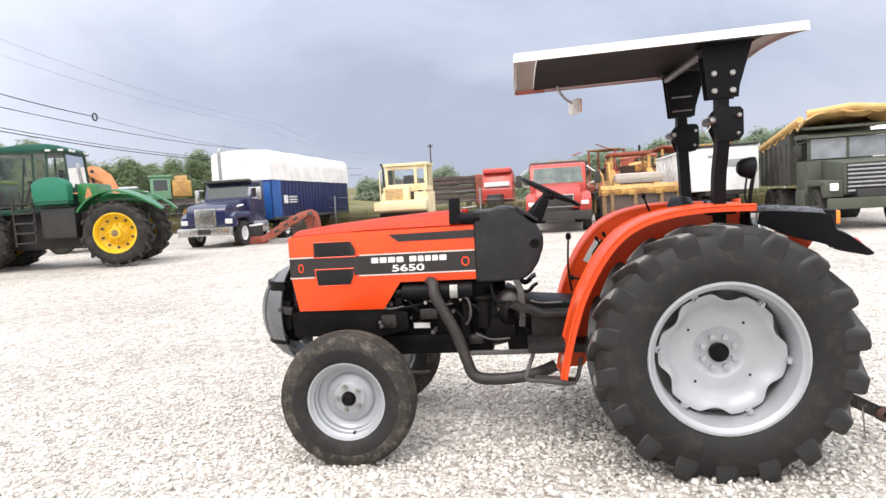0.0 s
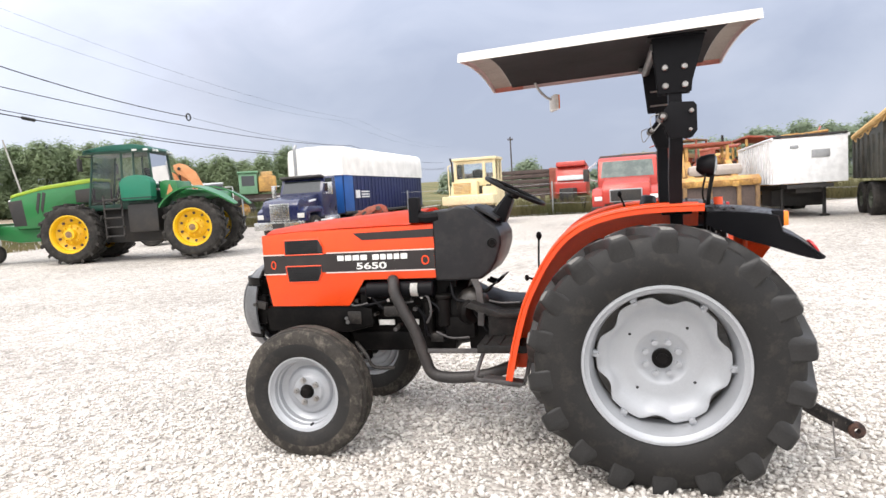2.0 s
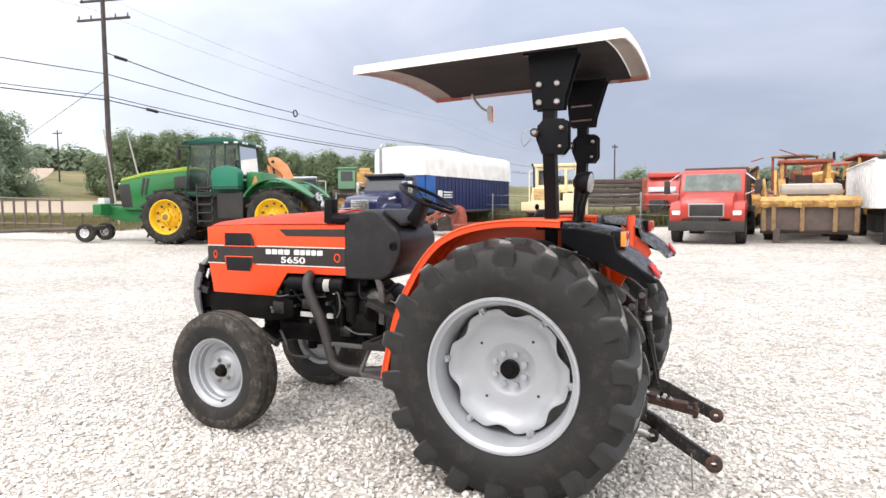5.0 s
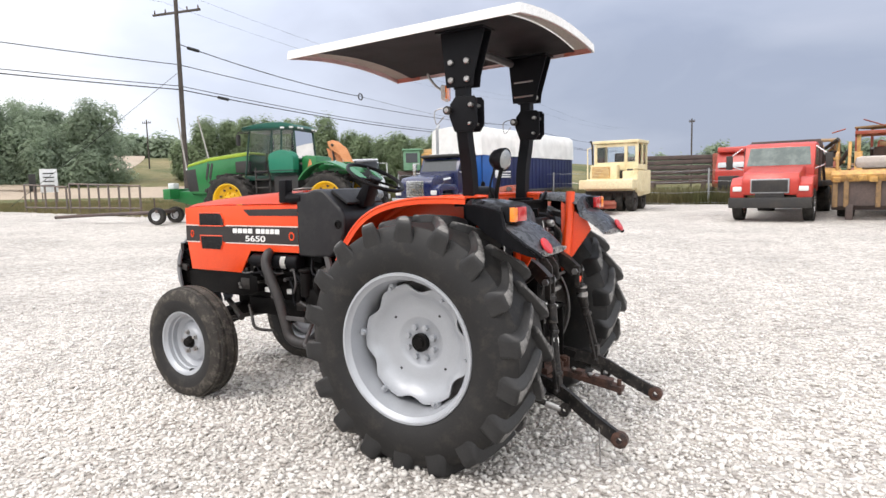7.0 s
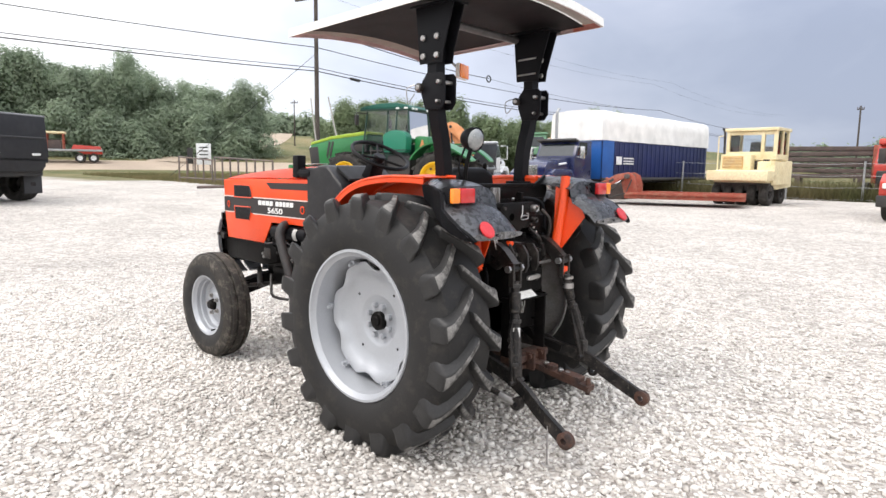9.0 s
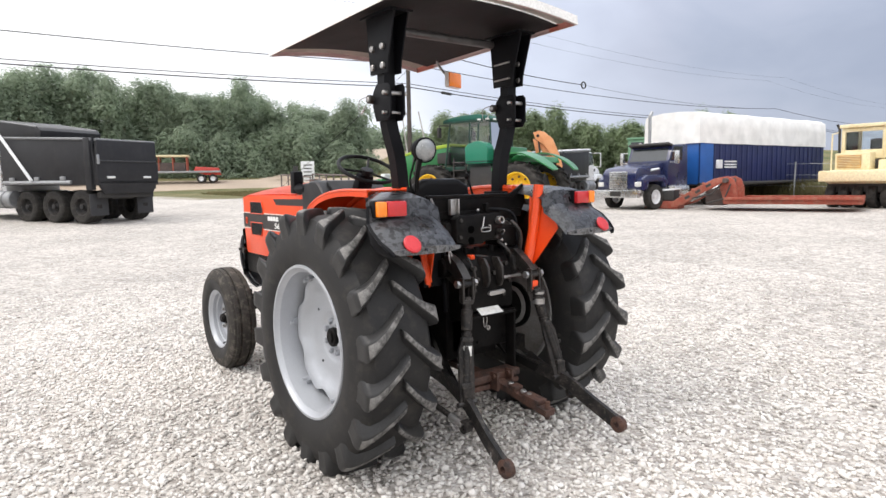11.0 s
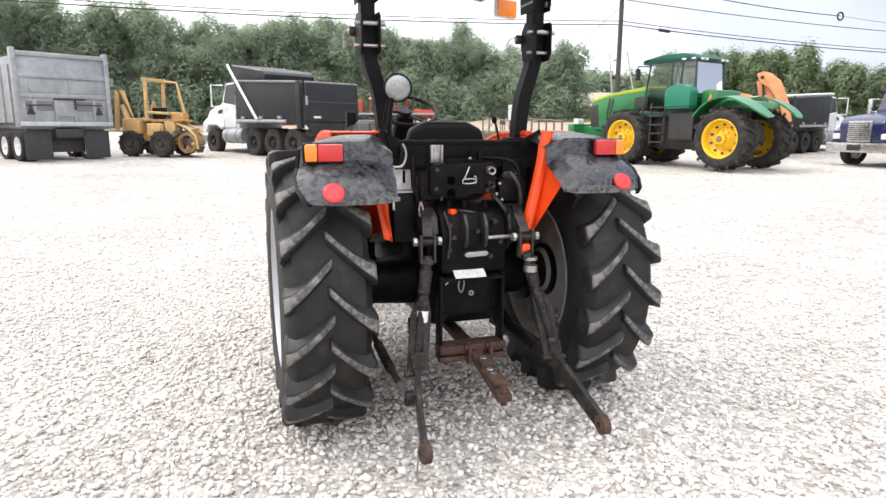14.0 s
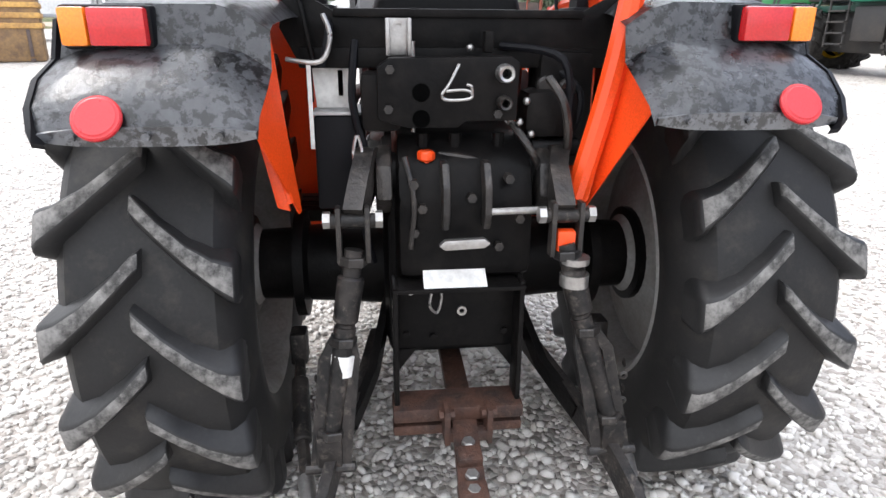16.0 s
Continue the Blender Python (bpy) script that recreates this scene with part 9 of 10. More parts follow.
    slab(t, "bumper_bar", M_CHASSIS, (0.25, 0, 0.55), (0.2, 1.2, 0.5), bev=0.03)
    slab(t, "headboard", M_ALU, (6.4, 0, 2.35), (0.1, 2 * W, 2.2), bev=0.02)
    slab(t, "chassis", M_CHASSIS, (4.0, 0, 0.95), (8.5, 0.9, 0.3), bev=0.02)
    plate(t, "cab", M_WHITETRUCK, [(6.8, 0.9), (6.8, 2.8), (7.9, 2.75), (8.3, 1.95), (9.6, 1.7), (9.7, 0.9)], -1.05, 1.05, "y", 0.08, "white cab")
    return t


def trencher():
    t = thing("trencher", "yellow ride-on trencher with a rollover frame and digging boom", "trencher", pose(-23.6, -3.75, rise(-23.6, -4), 0, 0, 238) @ Matrix.Scale(0.84, 4))
    for x, r in ((0.9, 0.58), (-0.70, 0.58)):
        for s in (-1, 1):
            wheel(t, x, s * 0.76, r, 0.44, s, M_BROWNSTEEL, 0.45, 0.3, 12)
    slab(t, "chassis", M_OCHRE, (0.1, 0, 0.85), (2.6, 0.8, 0.35), bev=0.04)
    slab(t, "engine_box", M_DIRTYEL, (0.95, 0.25, 1.35), (0.9, 0.9, 0.7), bev=0.06, label="yellow engine box")
    slab(t, "tank", M_DIRTYEL, (-0.3, 0.55, 1.2), (0.7, 0.5, 0.55), bev=0.06, label="yellow tank")
    slab(t, "deck", M_OCHRE, (-0.3, 0, 1.6), (2.2, 1.1, 0.10), bev=0.02)
    slab(t, "seat", M_SEAT, (-0.1, 0, 1.9), (0.45, 0.5, 0.55), bev=0.06)
    bars(t, "rollover_post", M_DIRTYEL, [[(0.15, -0.6, 1.6), (0.10, -0.6, 3.35)], [(0.15, 0.6, 1.6), (0.10, 0.6, 3.35)]], 0.085, "yellow rollover post")
    slab(t, "rollover_top", M_DIRTYEL, (0.10, 0, 3.38), (0.2, 1.4, 0.14), bev=0.03)
    for k, (c_, s_) in enumerate((((-0.9, -0.3, 1.75), (0.6, 0.5, 0.35)), ((0.4, -0.45, 1.25), (0.7, 0.4, 0.5)), ((-0.95, 0.35, 1.3), (0.5, 0.4, 0.6)))):
        slab(t, "machinery_box", (M_OCHRE, M_BROWNSTEEL, M_DIRTYEL)[k], c_, s_, (0, 6, 4), 0.04)
    bars(t, "hydraulic_hose", M_CHASSIS, [[(1.2, 0.0, 1.3), (1.5, 0.1, 2.1), (1.8, 0.0, 2.5)], [(-0.6, 0.3, 1.7), (-1.2, 0.3, 1.5), (-1.7, 0.2, 1.1)], [(0.3, 0.5, 1.7), (0.5, 0.6, 2.2), (0.2, 0.5, 2.6)]], 0.035)
    plate(t, "warning_triangle", M_ORANGE2, [(-0.25, 2.05), (0.25, 2.05), (0.05, 2.45), (-0.05, 2.45)], 0.18, 0.21, "x", 0.01)
    bars(t, "backhoe_boom", M_DIRTYEL, [[(1.3, -0.1, 1.0), (1.9, -0.1, 2.9)], [(1.9, -0.1, 2.9), (2.2, -0.1, 2.95), (2.35, -0.1, 1.1)], [(1.35, 0.2, 1.0), (1.75, 0.15, 2.3)]], 0.10, "dirty yellow backhoe boom")
    for k, (c_, s_, r_) in enumerate((((-1.5, -0.2, 0.85), (0.9, 0.5, 0.55), (0, 22, 8)), ((-1.85, 0.0, 0.62), (0.6, 0.55, 0.42), (0, 24, -6)), ((-0.2, -0.5, 1.05), (0.9, 0.35, 0.45), (0, 0, 4)))):
        slab(t, "chain_housing", M_RUSTPANEL if k < 2 else M_BROWNSTEEL, c_, s_, r_, 0.05, "rust-brown chain housing")
    bars(t, "cab_rail", M_DIRTYEL, [[(0.1, -0.6, 1.95), (-1.0, -0.62, 1.9), (-1.1, -0.62, 1.4)], [(0.1, 0.6, 1.95), (-1.0, 0.62, 1.9)], [(-0.95, -0.6, 1.9), (-0.62, -0.6, 3.30), (0.08, -0.6, 3.36)]], 0.06)
    bm = bmesh.new()
    tube(bm, [(-1.0, 0.1, 0.95), (-1.7, 0.1, 0.60), (-2.2, 0.1, 0.32)], 0, flat=(0.18, 0.16), smooth=False)
    part("digging_bar", bm, M_BROWNSTEEL, t, "rusty digging chain bar")
    for k in range(9):
        slab(t, "digging_tooth", M_BROWNSTEEL, (-1.1 - 0.13 * k, 0.1, 1.14 - 0.07 * k), (0.05, 0.42, 0.14), (0, 20, 0), 0.01)
    bars(t, "boom_guard", M_DIRTYEL, [[(-1.0, 0.4, 1.55), (-1.7, 0.45, 1.30), (-2.15, 0.45, 0.95), (-2.25, 0.45, 0.35)], [(-1.0, -0.3, 1.55), (-1.7, -0.3, 1.25), (-2.1, -0.3, 0.9)]], 0.055)
    bm = bmesh.new()
    lathe(bm, [(0.34, -0.1), (0.46, -0.1), (0.46, 0.1), (0.34, 0.1), (0.34, -0.1)], 24, pose(-1.75, 0.42, 0.62))
    part("auger_wheel", bm, M_RUSTPANEL, t)
    rng = random.Random(5)
    for k in range(14):
        slab(t, "chain_plate", (M_BROWNSTEEL, M_RUSTPANEL, M_OCHRE)[k % 3], (-1.0 - 1.1 * rng.random(), rng.uniform(-0.5, 0.6), 0.35 + 0.95 * rng.random()), (0.30, 0.12, 0.22), (rng.uniform(-40, 40), rng.uniform(-40, 40), rng.uniform(0, 90)), 0.02)
    return t


def crank_implement():
    t = thing("towed_implement", "low green towed implement frame with small wheels", "implement", pose(-20.3, 11.7, rise(-20.3, 11.7), 0, 0, 205) @ Matrix.Scale(0.9, 4))
    bars(t, "frame_bar", M_BROWNSTEEL, [[(-0.6, -0.6, 0.5), (2.8, 0, 0.42)], [(-0.6, 0.6, 0.5), (2.8, 0, 0.42)], [(-0.6, -0.9, 0.55), (-0.6, 0.9, 0.55)], [(2.8, 0, 0.42), (4.6, 0, 0.35)]], 0.07)
    for s in (-1, 1):
        wheel(t, -0.55, s * 0.75, 0.36, 0.26, s, M_WHITETRUCK, 0.5)
    bars(t, "jack_post", M_BROWNSTEEL, [[(-0.2, 0.3, 0.5), (-0.2, 0.3, 1.1)]], 0.03)
    return t


green_tractor()
folded_boom()
highway_tractor()
tarped_trailer()
lowboy()
pneumatic_roller()
red_flatbed()
salvage_loader()
broken_cab()
beam_stack()
white_dump_trailer()
army_truck()
dump_truck(pose(-22.4, 1.58, rise(-22.4, 1.5), 0, 0, 209) @ Matrix.Scale(0.97, 4), "black-bodied dump truck with a white cab")
dump_truck(pose(-20.2, 23.0, rise(-20.2, 23.0), 0, 0, 110) @ Matrix.Scale(0.86, 4), "black-bodied dump truck with a white cab behind the green tractor", True)
silver_dump()
trencher()
crank_implement()
scrap_machine(5.2, 29.0, 2.9, 255, M_OCHRE, M_REDRUST)
scrap_machine(1.6, 32.5, 3.0, 275, M_OCHRE, M_RUSTPANEL)
scrap_machine(8.8, 33.5, 3.3, 262, M_REDRUST, M_OCHRE)
scrap_machine(4.4, 34.5, 3.6, 240, M_REDRUST, M_RUSTPANEL)
scrap_machine(6.9, 30.2, 3.2, 285, M_OCHRE, M_REDRUST)
scrap_machine(11.2, 36.5, 3.5, 255, M_REDRUST, M_OCHRE)

# ---------------------------------------------------------------- road, poles, fences, buildings, trees
M_ROAD = material("pale_dirt_road", (0.36, 0.29, 0.22), 0.9, 0, (0.27, 0.22, 0.17), 0.15, 0.8, 6, 0.3, 0.02)
M_LEAF = leaves("broadleaf_foliage", (0.26, 0.325, 0.19), (0.20, 0.255, 0.15))
# woodland greens lifted above natural leaf colour to paint in the haze
M_LEAF2 = leaves("haze_lifted_woodland_foliage", (0.31, 0.375, 0.265), (0.25, 0.31, 0.225))
M_BARK = material("grey_bark", (0.10, 0.085, 0.07), 0.9, 0, (0.05, 0.042, 0.035), 4, 0.7, 30, 0.6, 0.02)
M_WEED = leaves("dry_weeds", (0.21, 0.18, 0.09), (0.11, 0.115, 0.05))
M_WALLW = material("white_sheet_cladding", (0.72, 0.72, 0.70), 0.5, 0, (0.6, 0.6, 0.58), 0.4, 0.6, 8, 0.1)
M_GALV = material("galvanised_pipe", (0.16, 0.14, 0.13), 0.55, 0.5, (0.22, 0.14, 0.10), 5, 0.7)
M_PALEPOST = material("pale_weathered_pipe", (0.42, 0.41, 0.38), 0.7, 0, (0.30, 0.28, 0.25), 2, 0.7)
M_PALEGREEN = material("faded_green_cab_paint", (0.14, 0.30, 0.18), 0.55, 0, (0.20, 0.34, 0.24), 2, 0.7)
M_WIRE = material("black_cable", (0.02, 0.02, 0.02), 0.6)


def ribbon(name, pts, half, mat, label, category):
    """A road that follows the land."""
    bm = bmesh.new()
    rings = []
    pts = smooth_path([(x, y, 0) for x, y in pts], 8)
    for i, p in enumerate(pts):
        d = (pts[min(i + 1, len(pts) - 1)] - pts[max(i - 1, 0)]).normalized()
        nrm = Vector((-d.y, d.x, 0))
        ring = []
        for k in range(7):
            q = p + nrm * half * (k / 3 - 1)
            ring.append(bm.verts.new((q.x, q.y, rise(q.x, q.y) + 0.05)))
        rings.append(ring)
    ring_faces(bm, rings, False)
    return tagged(part(name, bm, mat, None), label, category, kind="structure")


ribbon("road", [(-38, 110), (-56, 60), (-70, 22), (-82, -12), (-98, -60)], 6.0, M_ROAD, "pale dusty country road along the yard", "road")
ribbon("side_road", [(-72, 30), (-84, 46), (-104, 64), (-130, 82)], 3.2, M_ROAD, "dirt side road climbing the bank", "road")


def utility_pole(x, y, h, arms, r=0.16):
    t = thing("utility_pole", "dark weathered wooden utility pole with crossarms", "utility pole", pose(x, y, rise(x, y)), "utility poles")
    bm = bmesh.new()
    cyl(bm, (0, 0, -0.3), (0, 0, h), r, r * 0.68, 16)
    part("pole", bm, M_WEATHERWOOD, t)
    for z, w in arms:
        bm = bmesh.new()
        box(bm, (0, 0.0, z), (w, 0.10, 0.12), (0, 0, 12), 0.01)
        arm = part("crossarm", bm, M_WEATHERWOOD, t)
        for k in (-1, -0.5, 0.5, 1):
            bm = bmesh.new()
            c = Vector((k * w * 0.46 * math.cos(0.21), k * w * 0.46 * math.sin(0.21), z + 0.06))
            cyl(bm, c, c + Vector((0, 0, 0.20)), 0.05, 0.03, 10)
            part("insulator", bm, M_BROWNSTEEL, arm)
    return t


POLE = (-30.0, 20.6)
utility_pole(*POLE, 12.4, ((12.05, 2.8), (11.05, 3.3)))


def cable(p0, p1, sag, r=0.022):
    bm = bmesh.new()
    p0, p1 = Vector(p0), Vector(p1)
    tube(bm, [p0.lerp(p1, k / 24) - Vector((0, 0, sag * 4 * (k / 24) * (1 - k / 24))) for k in range(25)], r, 6, False)
    return tagged(part("overhead_cable", bm, M_WIRE, None), "black overhead cable slung from the utility pole", "cable", "overhead cables")


for z, r in ((8.75, 0.024), (7.55, 0.022), (7.35, 0.030)):
    cable((POLE[0], POLE[1], z), (-31.5, 72, z + 0.2), 0.75, r)
    cable((POLE[0], POLE[1], z), (-31.0, -34, z + 0.5), 0.75, r)
for z, r in ((8.95, 0.024), (7.75, 0.022), (7.55, 0.030)):
    cable((-31.5, 72, z), (-33.5, 128, z + 0.2), 0.8, r)
for dx in (-1.1, 1.1):
    cable((-31.5 + dx, 72, 12.2), (-33.5 + dx, 128, 12.3), 0.9, 0.006)
    cable((POLE[0] + dx, POLE[1], 12.4), (-31.5 + dx, 72, 12.2), 0.9, 0.006)
    cable((POLE[0] + dx, POLE[1], 12.4), (-31.0 + dx, -34, 12.6), 0.9, 0.006)
cable((POLE[0], POLE[1] + 0.1, 9.9), (-29.4, 36.4, 8.6), 0.25, 0.028)
cable((-29.4, 36.4, 8.6), (-29.3, 62, 8.2), 0.3, 0.012)
cable((POLE[0], POLE[1], 8.4), (-40.5, 15.8, rise(-40, 16)), 0.05, 0.014)


def cable_marker():
    t = thing("cable_marker", "small ring-shaped marker hanging on the cable", "cable marker", pose(-29.4, 36.45, 8.58))
    bm = bmesh.new()
    ring = [Vector((0.06 * math.cos(0.3) * 0, 0.24 * math.cos(a), 0.24 * math.sin(a))) for a in [2 * math.pi * k / 20 for k in range(21)]]
    tube(bm, ring, 0.05, 8, False)
    part("ring", bm, M_WIRE, t)
    for y, z in ((21.6, 9.80), (23.6, 7.19)):
        s = thing("cable_splice", "dark cable splice sleeve beside the pole", "cable splice", pose(POLE[0], y, z, 0, 0, 90), "cable splices")
        bm = bmesh.new()
        cyl(bm, (-0.4, 0, 0), (0.4, 0, -0.06), 0.09, seg=10, bev=0.03)
        part("sleeve", bm, M_WIRE, s)


cable_marker()
utility_pole(-12.5, 82, 8.6, ((8.2, 0.7),), 0.12)
utility_pole(-88, 58, 7.5, ((7.0, 1.6),), 0.12)


def pipe_panels():
    """Loading-yard panels of steel pipe beside the entrance."""
    for (x0, y0), (x1, y1), n in (((-34.2, 13.8), (-30.8, 14.1), 4), ((-30.5, 14.1), (-25.5, 14.6), 7)):
        t = thing("pipe_fence_panel", "brown steel pipe fence panel with upright bars", "fence", pose(x0, y0, rise(x0, y0)), "pipe fence panels")
        dx, dy = x1 - x0, y1 - y0
        bars(t, "rail", M_GALV, [[(0, 0, 1.45), (dx, dy, 1.25)], [(0, 0, 0.25), (dx, dy, 0.20)]], 0.04)
        for k in range(n + 1):
            f = k / n
            bars(t, "upright", M_GALV, [[(dx * f, dy * f, 0.0), (dx * f, dy * f, 1.48 - 0.2 * f)]], 0.05)


pipe_panels()


def leaning_posts():
    for x, y, lean in ((-27.3, 18.9, 0.55), (-25.6, 19.4, 1.0)):
        t = thing("leaning_post", "pale leaning steel pipe post in the verge", "post", pose(x, y, rise(x, y)), "leaning posts")
        bm = bmesh.new()
        cyl(bm, (0, 0, -0.1), (-0.656 * lean, -0.755 * lean, 4.9), 0.050, 0.036, 10)
        part("pipe", bm, M_PALEPOST, t)
        bm = bmesh.new()
        box(bm, (0, 0, 0.04), (0.3, 0.3, 0.08), bev=0.01)
        part("foot_plate", bm, M_GALV, t)


leaning_posts()


def field_machine():
    """Green-cabbed field machine far behind the lorry."""
    t = thing("field_machine", "old field machine with a green cab and yellow tank", "farm machine", pose(-28.4, 42.0, rise(-28.4, 42.0), 0, 0, 212) @ Matrix.Scale(1.3, 4))
    slab(t, "cab", M_PALEGREEN, (0.0, 0.0, 2.25), (1.1, 1.3, 1.3), bev=0.10, label="pale green cab")
    slab(t, "cab_roof", M_PALEGREEN, (0.0, 0.0, 2.95), (1.25, 1.45, 0.12), bev=0.04)
    for sy in (-1, 1):
        slab(t, "side_window", M_DARKGLASS, (0.0, sy * 0.655, 2.42), (0.75, 0.012, 0.62), bev=0)
    slab(t, "front_window", M_DARKGLASS, (0.555, 0.0, 2.42), (0.012, 0.95, 0.62), bev=0)
    slab(t, "tank", M_OCHRE, (-1.15, 0.0, 2.2), (1.1, 1.25, 1.0), bev=0.16, label="worn yellow tank")
    slab(t, "hopper", M_DIRTYEL, (-1.15, 0.0, 2.82), (0.7, 0.9, 0.3), bev=0.06)
    slab(t, "frame", M_BROWNSTEEL, (-0.5, 0.0, 1.35), (2.9, 0.8, 0.45), bev=0.05)
    for x in (0.35, -1.4):
        for sy in (-1, 1):
            wheel(t, x, sy * 0.78, 0.68, 0.36, sy, M_OCHRE, 0.5, 0.3)
    return t


field_machine()


def yard_sign():
    t = thing("roadside_sign", "white roadside sign boards on posts", "sign", pose(-48.4, 22.4, rise(-48, 22.5), 0, 0, 65))
    for x, w, h, z in ((0, 1.15, 1.75, 1.75), (-1.05, 0.45, 1.3, 1.6)):
        slab(t, "board", M_WHITETRUCK if x == 0 else M_CHASSIS, (x, 0, z), (w, 0.06, h), bev=0.01, label="white sign board")
        for dx in (-0.42 * w, 0.42 * w):
            bars(t, "post", M_GALV, [[(x + dx, 0.06, 0), (x + dx, 0.06, z)]], 0.04)
    for z in (2.3, 2.0, 1.7, 1.4):
        slab(t, "writing_bar", M_CHASSIS, (0, -0.04, z), (0.7, 0.01, 0.09), bev=0)


yard_sign()


def chain_fence():
    t = thing("chain_link_fence", "sagging chain-link fence with leaning grey posts", "fence", pose(0, 0, 0))
    xs = [-22, -17, -11.5, -6.2, -3.1, 0.1, 3.3, 6.5, 9.7, 13.0, 17.0]
    pts = [(x, 31.0 + 0.12 * ((k * 37) % 5 - 2)) for k, x in enumerate(xs)]
    for k, (x, y) in enumerate(pts):
        z = rise(x, y)
        bars(t, "post", M_ALU, [[(x, y, z - 0.1), (x + 0.04 * ((k * 7) % 3 - 1), y, z + 1.85)]], 0.045)
    for (x0, y0), (x1, y1) in zip(pts, pts[1:]):
        for h in (0.1, 0.65, 1.2, 1.75):
            bars(t, "wire", M_ALU, [[(x0, y0, rise(x0, y0) + h), ((x0 + x1) / 2, (y0 + y1) / 2, rise(x0, y0) + h - 0.06), (x1, y1, rise(x1, y1) + h)]], 0.008)


chain_fence()


def shed(x, y, w, d, h, ridge, heading, name, label):
    t = thing(name, label, "building", pose(x, y, rise(x, y), 0, 0, heading))
    plate(t, "wall", M_WALLW, [(-w / 2, -0.2), (w / 2, -0.2), (w / 2, h), (0, ridge - 0.12), (-w / 2, h)], -d / 2, d / 2, "y", 0.0, "white sheet-metal wall")
    for s in (-1, 1):
        bm = bmesh.new()
        strip(bm, [(s * (w / 2 + 0.3), -d / 2 - 0.3, h - 0.1), (0, -d / 2 - 0.3, ridge)], [(s * (w / 2 + 0.3), d / 2 + 0.3, h - 0.1), (0, d / 2 + 0.3, ridge)], 0.10 * s)
        part("roof", bm, M_WALLW, t, "pale metal roof")
    for k in range(int(d / 1.2)):
        for s in (-1, 1):
            slab(t, "cladding_rib", M_WALLW, (s * (w / 2 + 0.02), -d / 2 + 0.6 + 1.2 * k, h / 2), (0.05, 0.08, h), bev=0)
    slab(t, "door", M_CHASSIS, (0, -d / 2 - 0.03, 1.6), (3.0, 0.06, 3.2), bev=0.01)


shed(31, 44, 12, 20, 4.2, 6.0, 10, "white_shed", "white gabled sheet-metal shed")


def box_trailer():
    t = thing("box_trailer", "long white box trailer on the grass with a faded panel", "trailer", pose(-32.8, -19.3, rise(-32.8, -19.3), 0, 0, 298.6))
    slab(t, "box", M_WALLW, (0, 0, 2.45), (13.0, 2.5, 2.5), bev=0.05, label="white box body")
    for s in (-1, 1):
        for k in range(22):
            slab(t, "side_rib", M_WALLW, (-6.3 + 0.6 * k, s * 1.262, 2.45), (0.05, 0.03, 2.35), bev=0.005)
        slab(t, "bottom_rail", M_ALU, (0, s * 1.24, 1.18), (13.0, 0.08, 0.14), bev=0.01)
        slab(t, "faded_panel", M_PALEYEL, (-3.6, s * 1.285, 3.25), (2.6, 0.012, 0.36), bev=0, label="faded tan panel")
        for x in (4.2, 5.4):
            wheel(t, x, s * 1.0, 0.5, 0.5, s, M_WHITETRUCK, 0.54)
        bars(t, "landing_leg", M_CHASSIS, [[(-4.2, s * 0.8, 1.15), (-4.2, s * 0.8, 0.0)]], 0.07)
        slab(t, "side_skirt", M_CHASSIS, (0.5, s * 1.1, 0.85), (6.0, 0.06, 0.55), bev=0.01)
    return t


def steel_bin():
    t = thing("steel_bin", "worn ochre and brown steel bin with banded sides", "bin", pose(-20.3, -11.3, rise(-20.3, -11.3), 0, 0, 22))
    plate(t, "body", M_RUSTPANEL, [(-0.8, 0.0), (0.8, 0.0), (0.88, 0.95), (0.86, 2.0), (-0.86, 2.0), (-0.88, 0.95)], -0.85, 0.85, "y", 0.05, "scraped brown bin body")
    for z in (1.05, 1.35, 1.65, 1.95):
        slab(t, "band", M_OCHRE, (0, 0, z), (1.84, 1.80, 0.16), bev=0.03, label="ochre band")
    slab(t, "lid", M_OCHRE, (0, 0, 2.06), (1.90, 1.86, 0.06), (0, 2, 0), 0.02, "ochre lid")
    for y in (-0.5, 0.5):
        slab(t, "skid", M_BROWNSTEEL, (0, y, 0.04), (1.7, 0.14, 0.10), bev=0.02)
        slab(t, "stiffener", M_BROWNSTEEL, (0.87, y, 0.55), (0.06, 0.10, 0.8), bev=0.01)
    return t


box_trailer()
steel_bin()


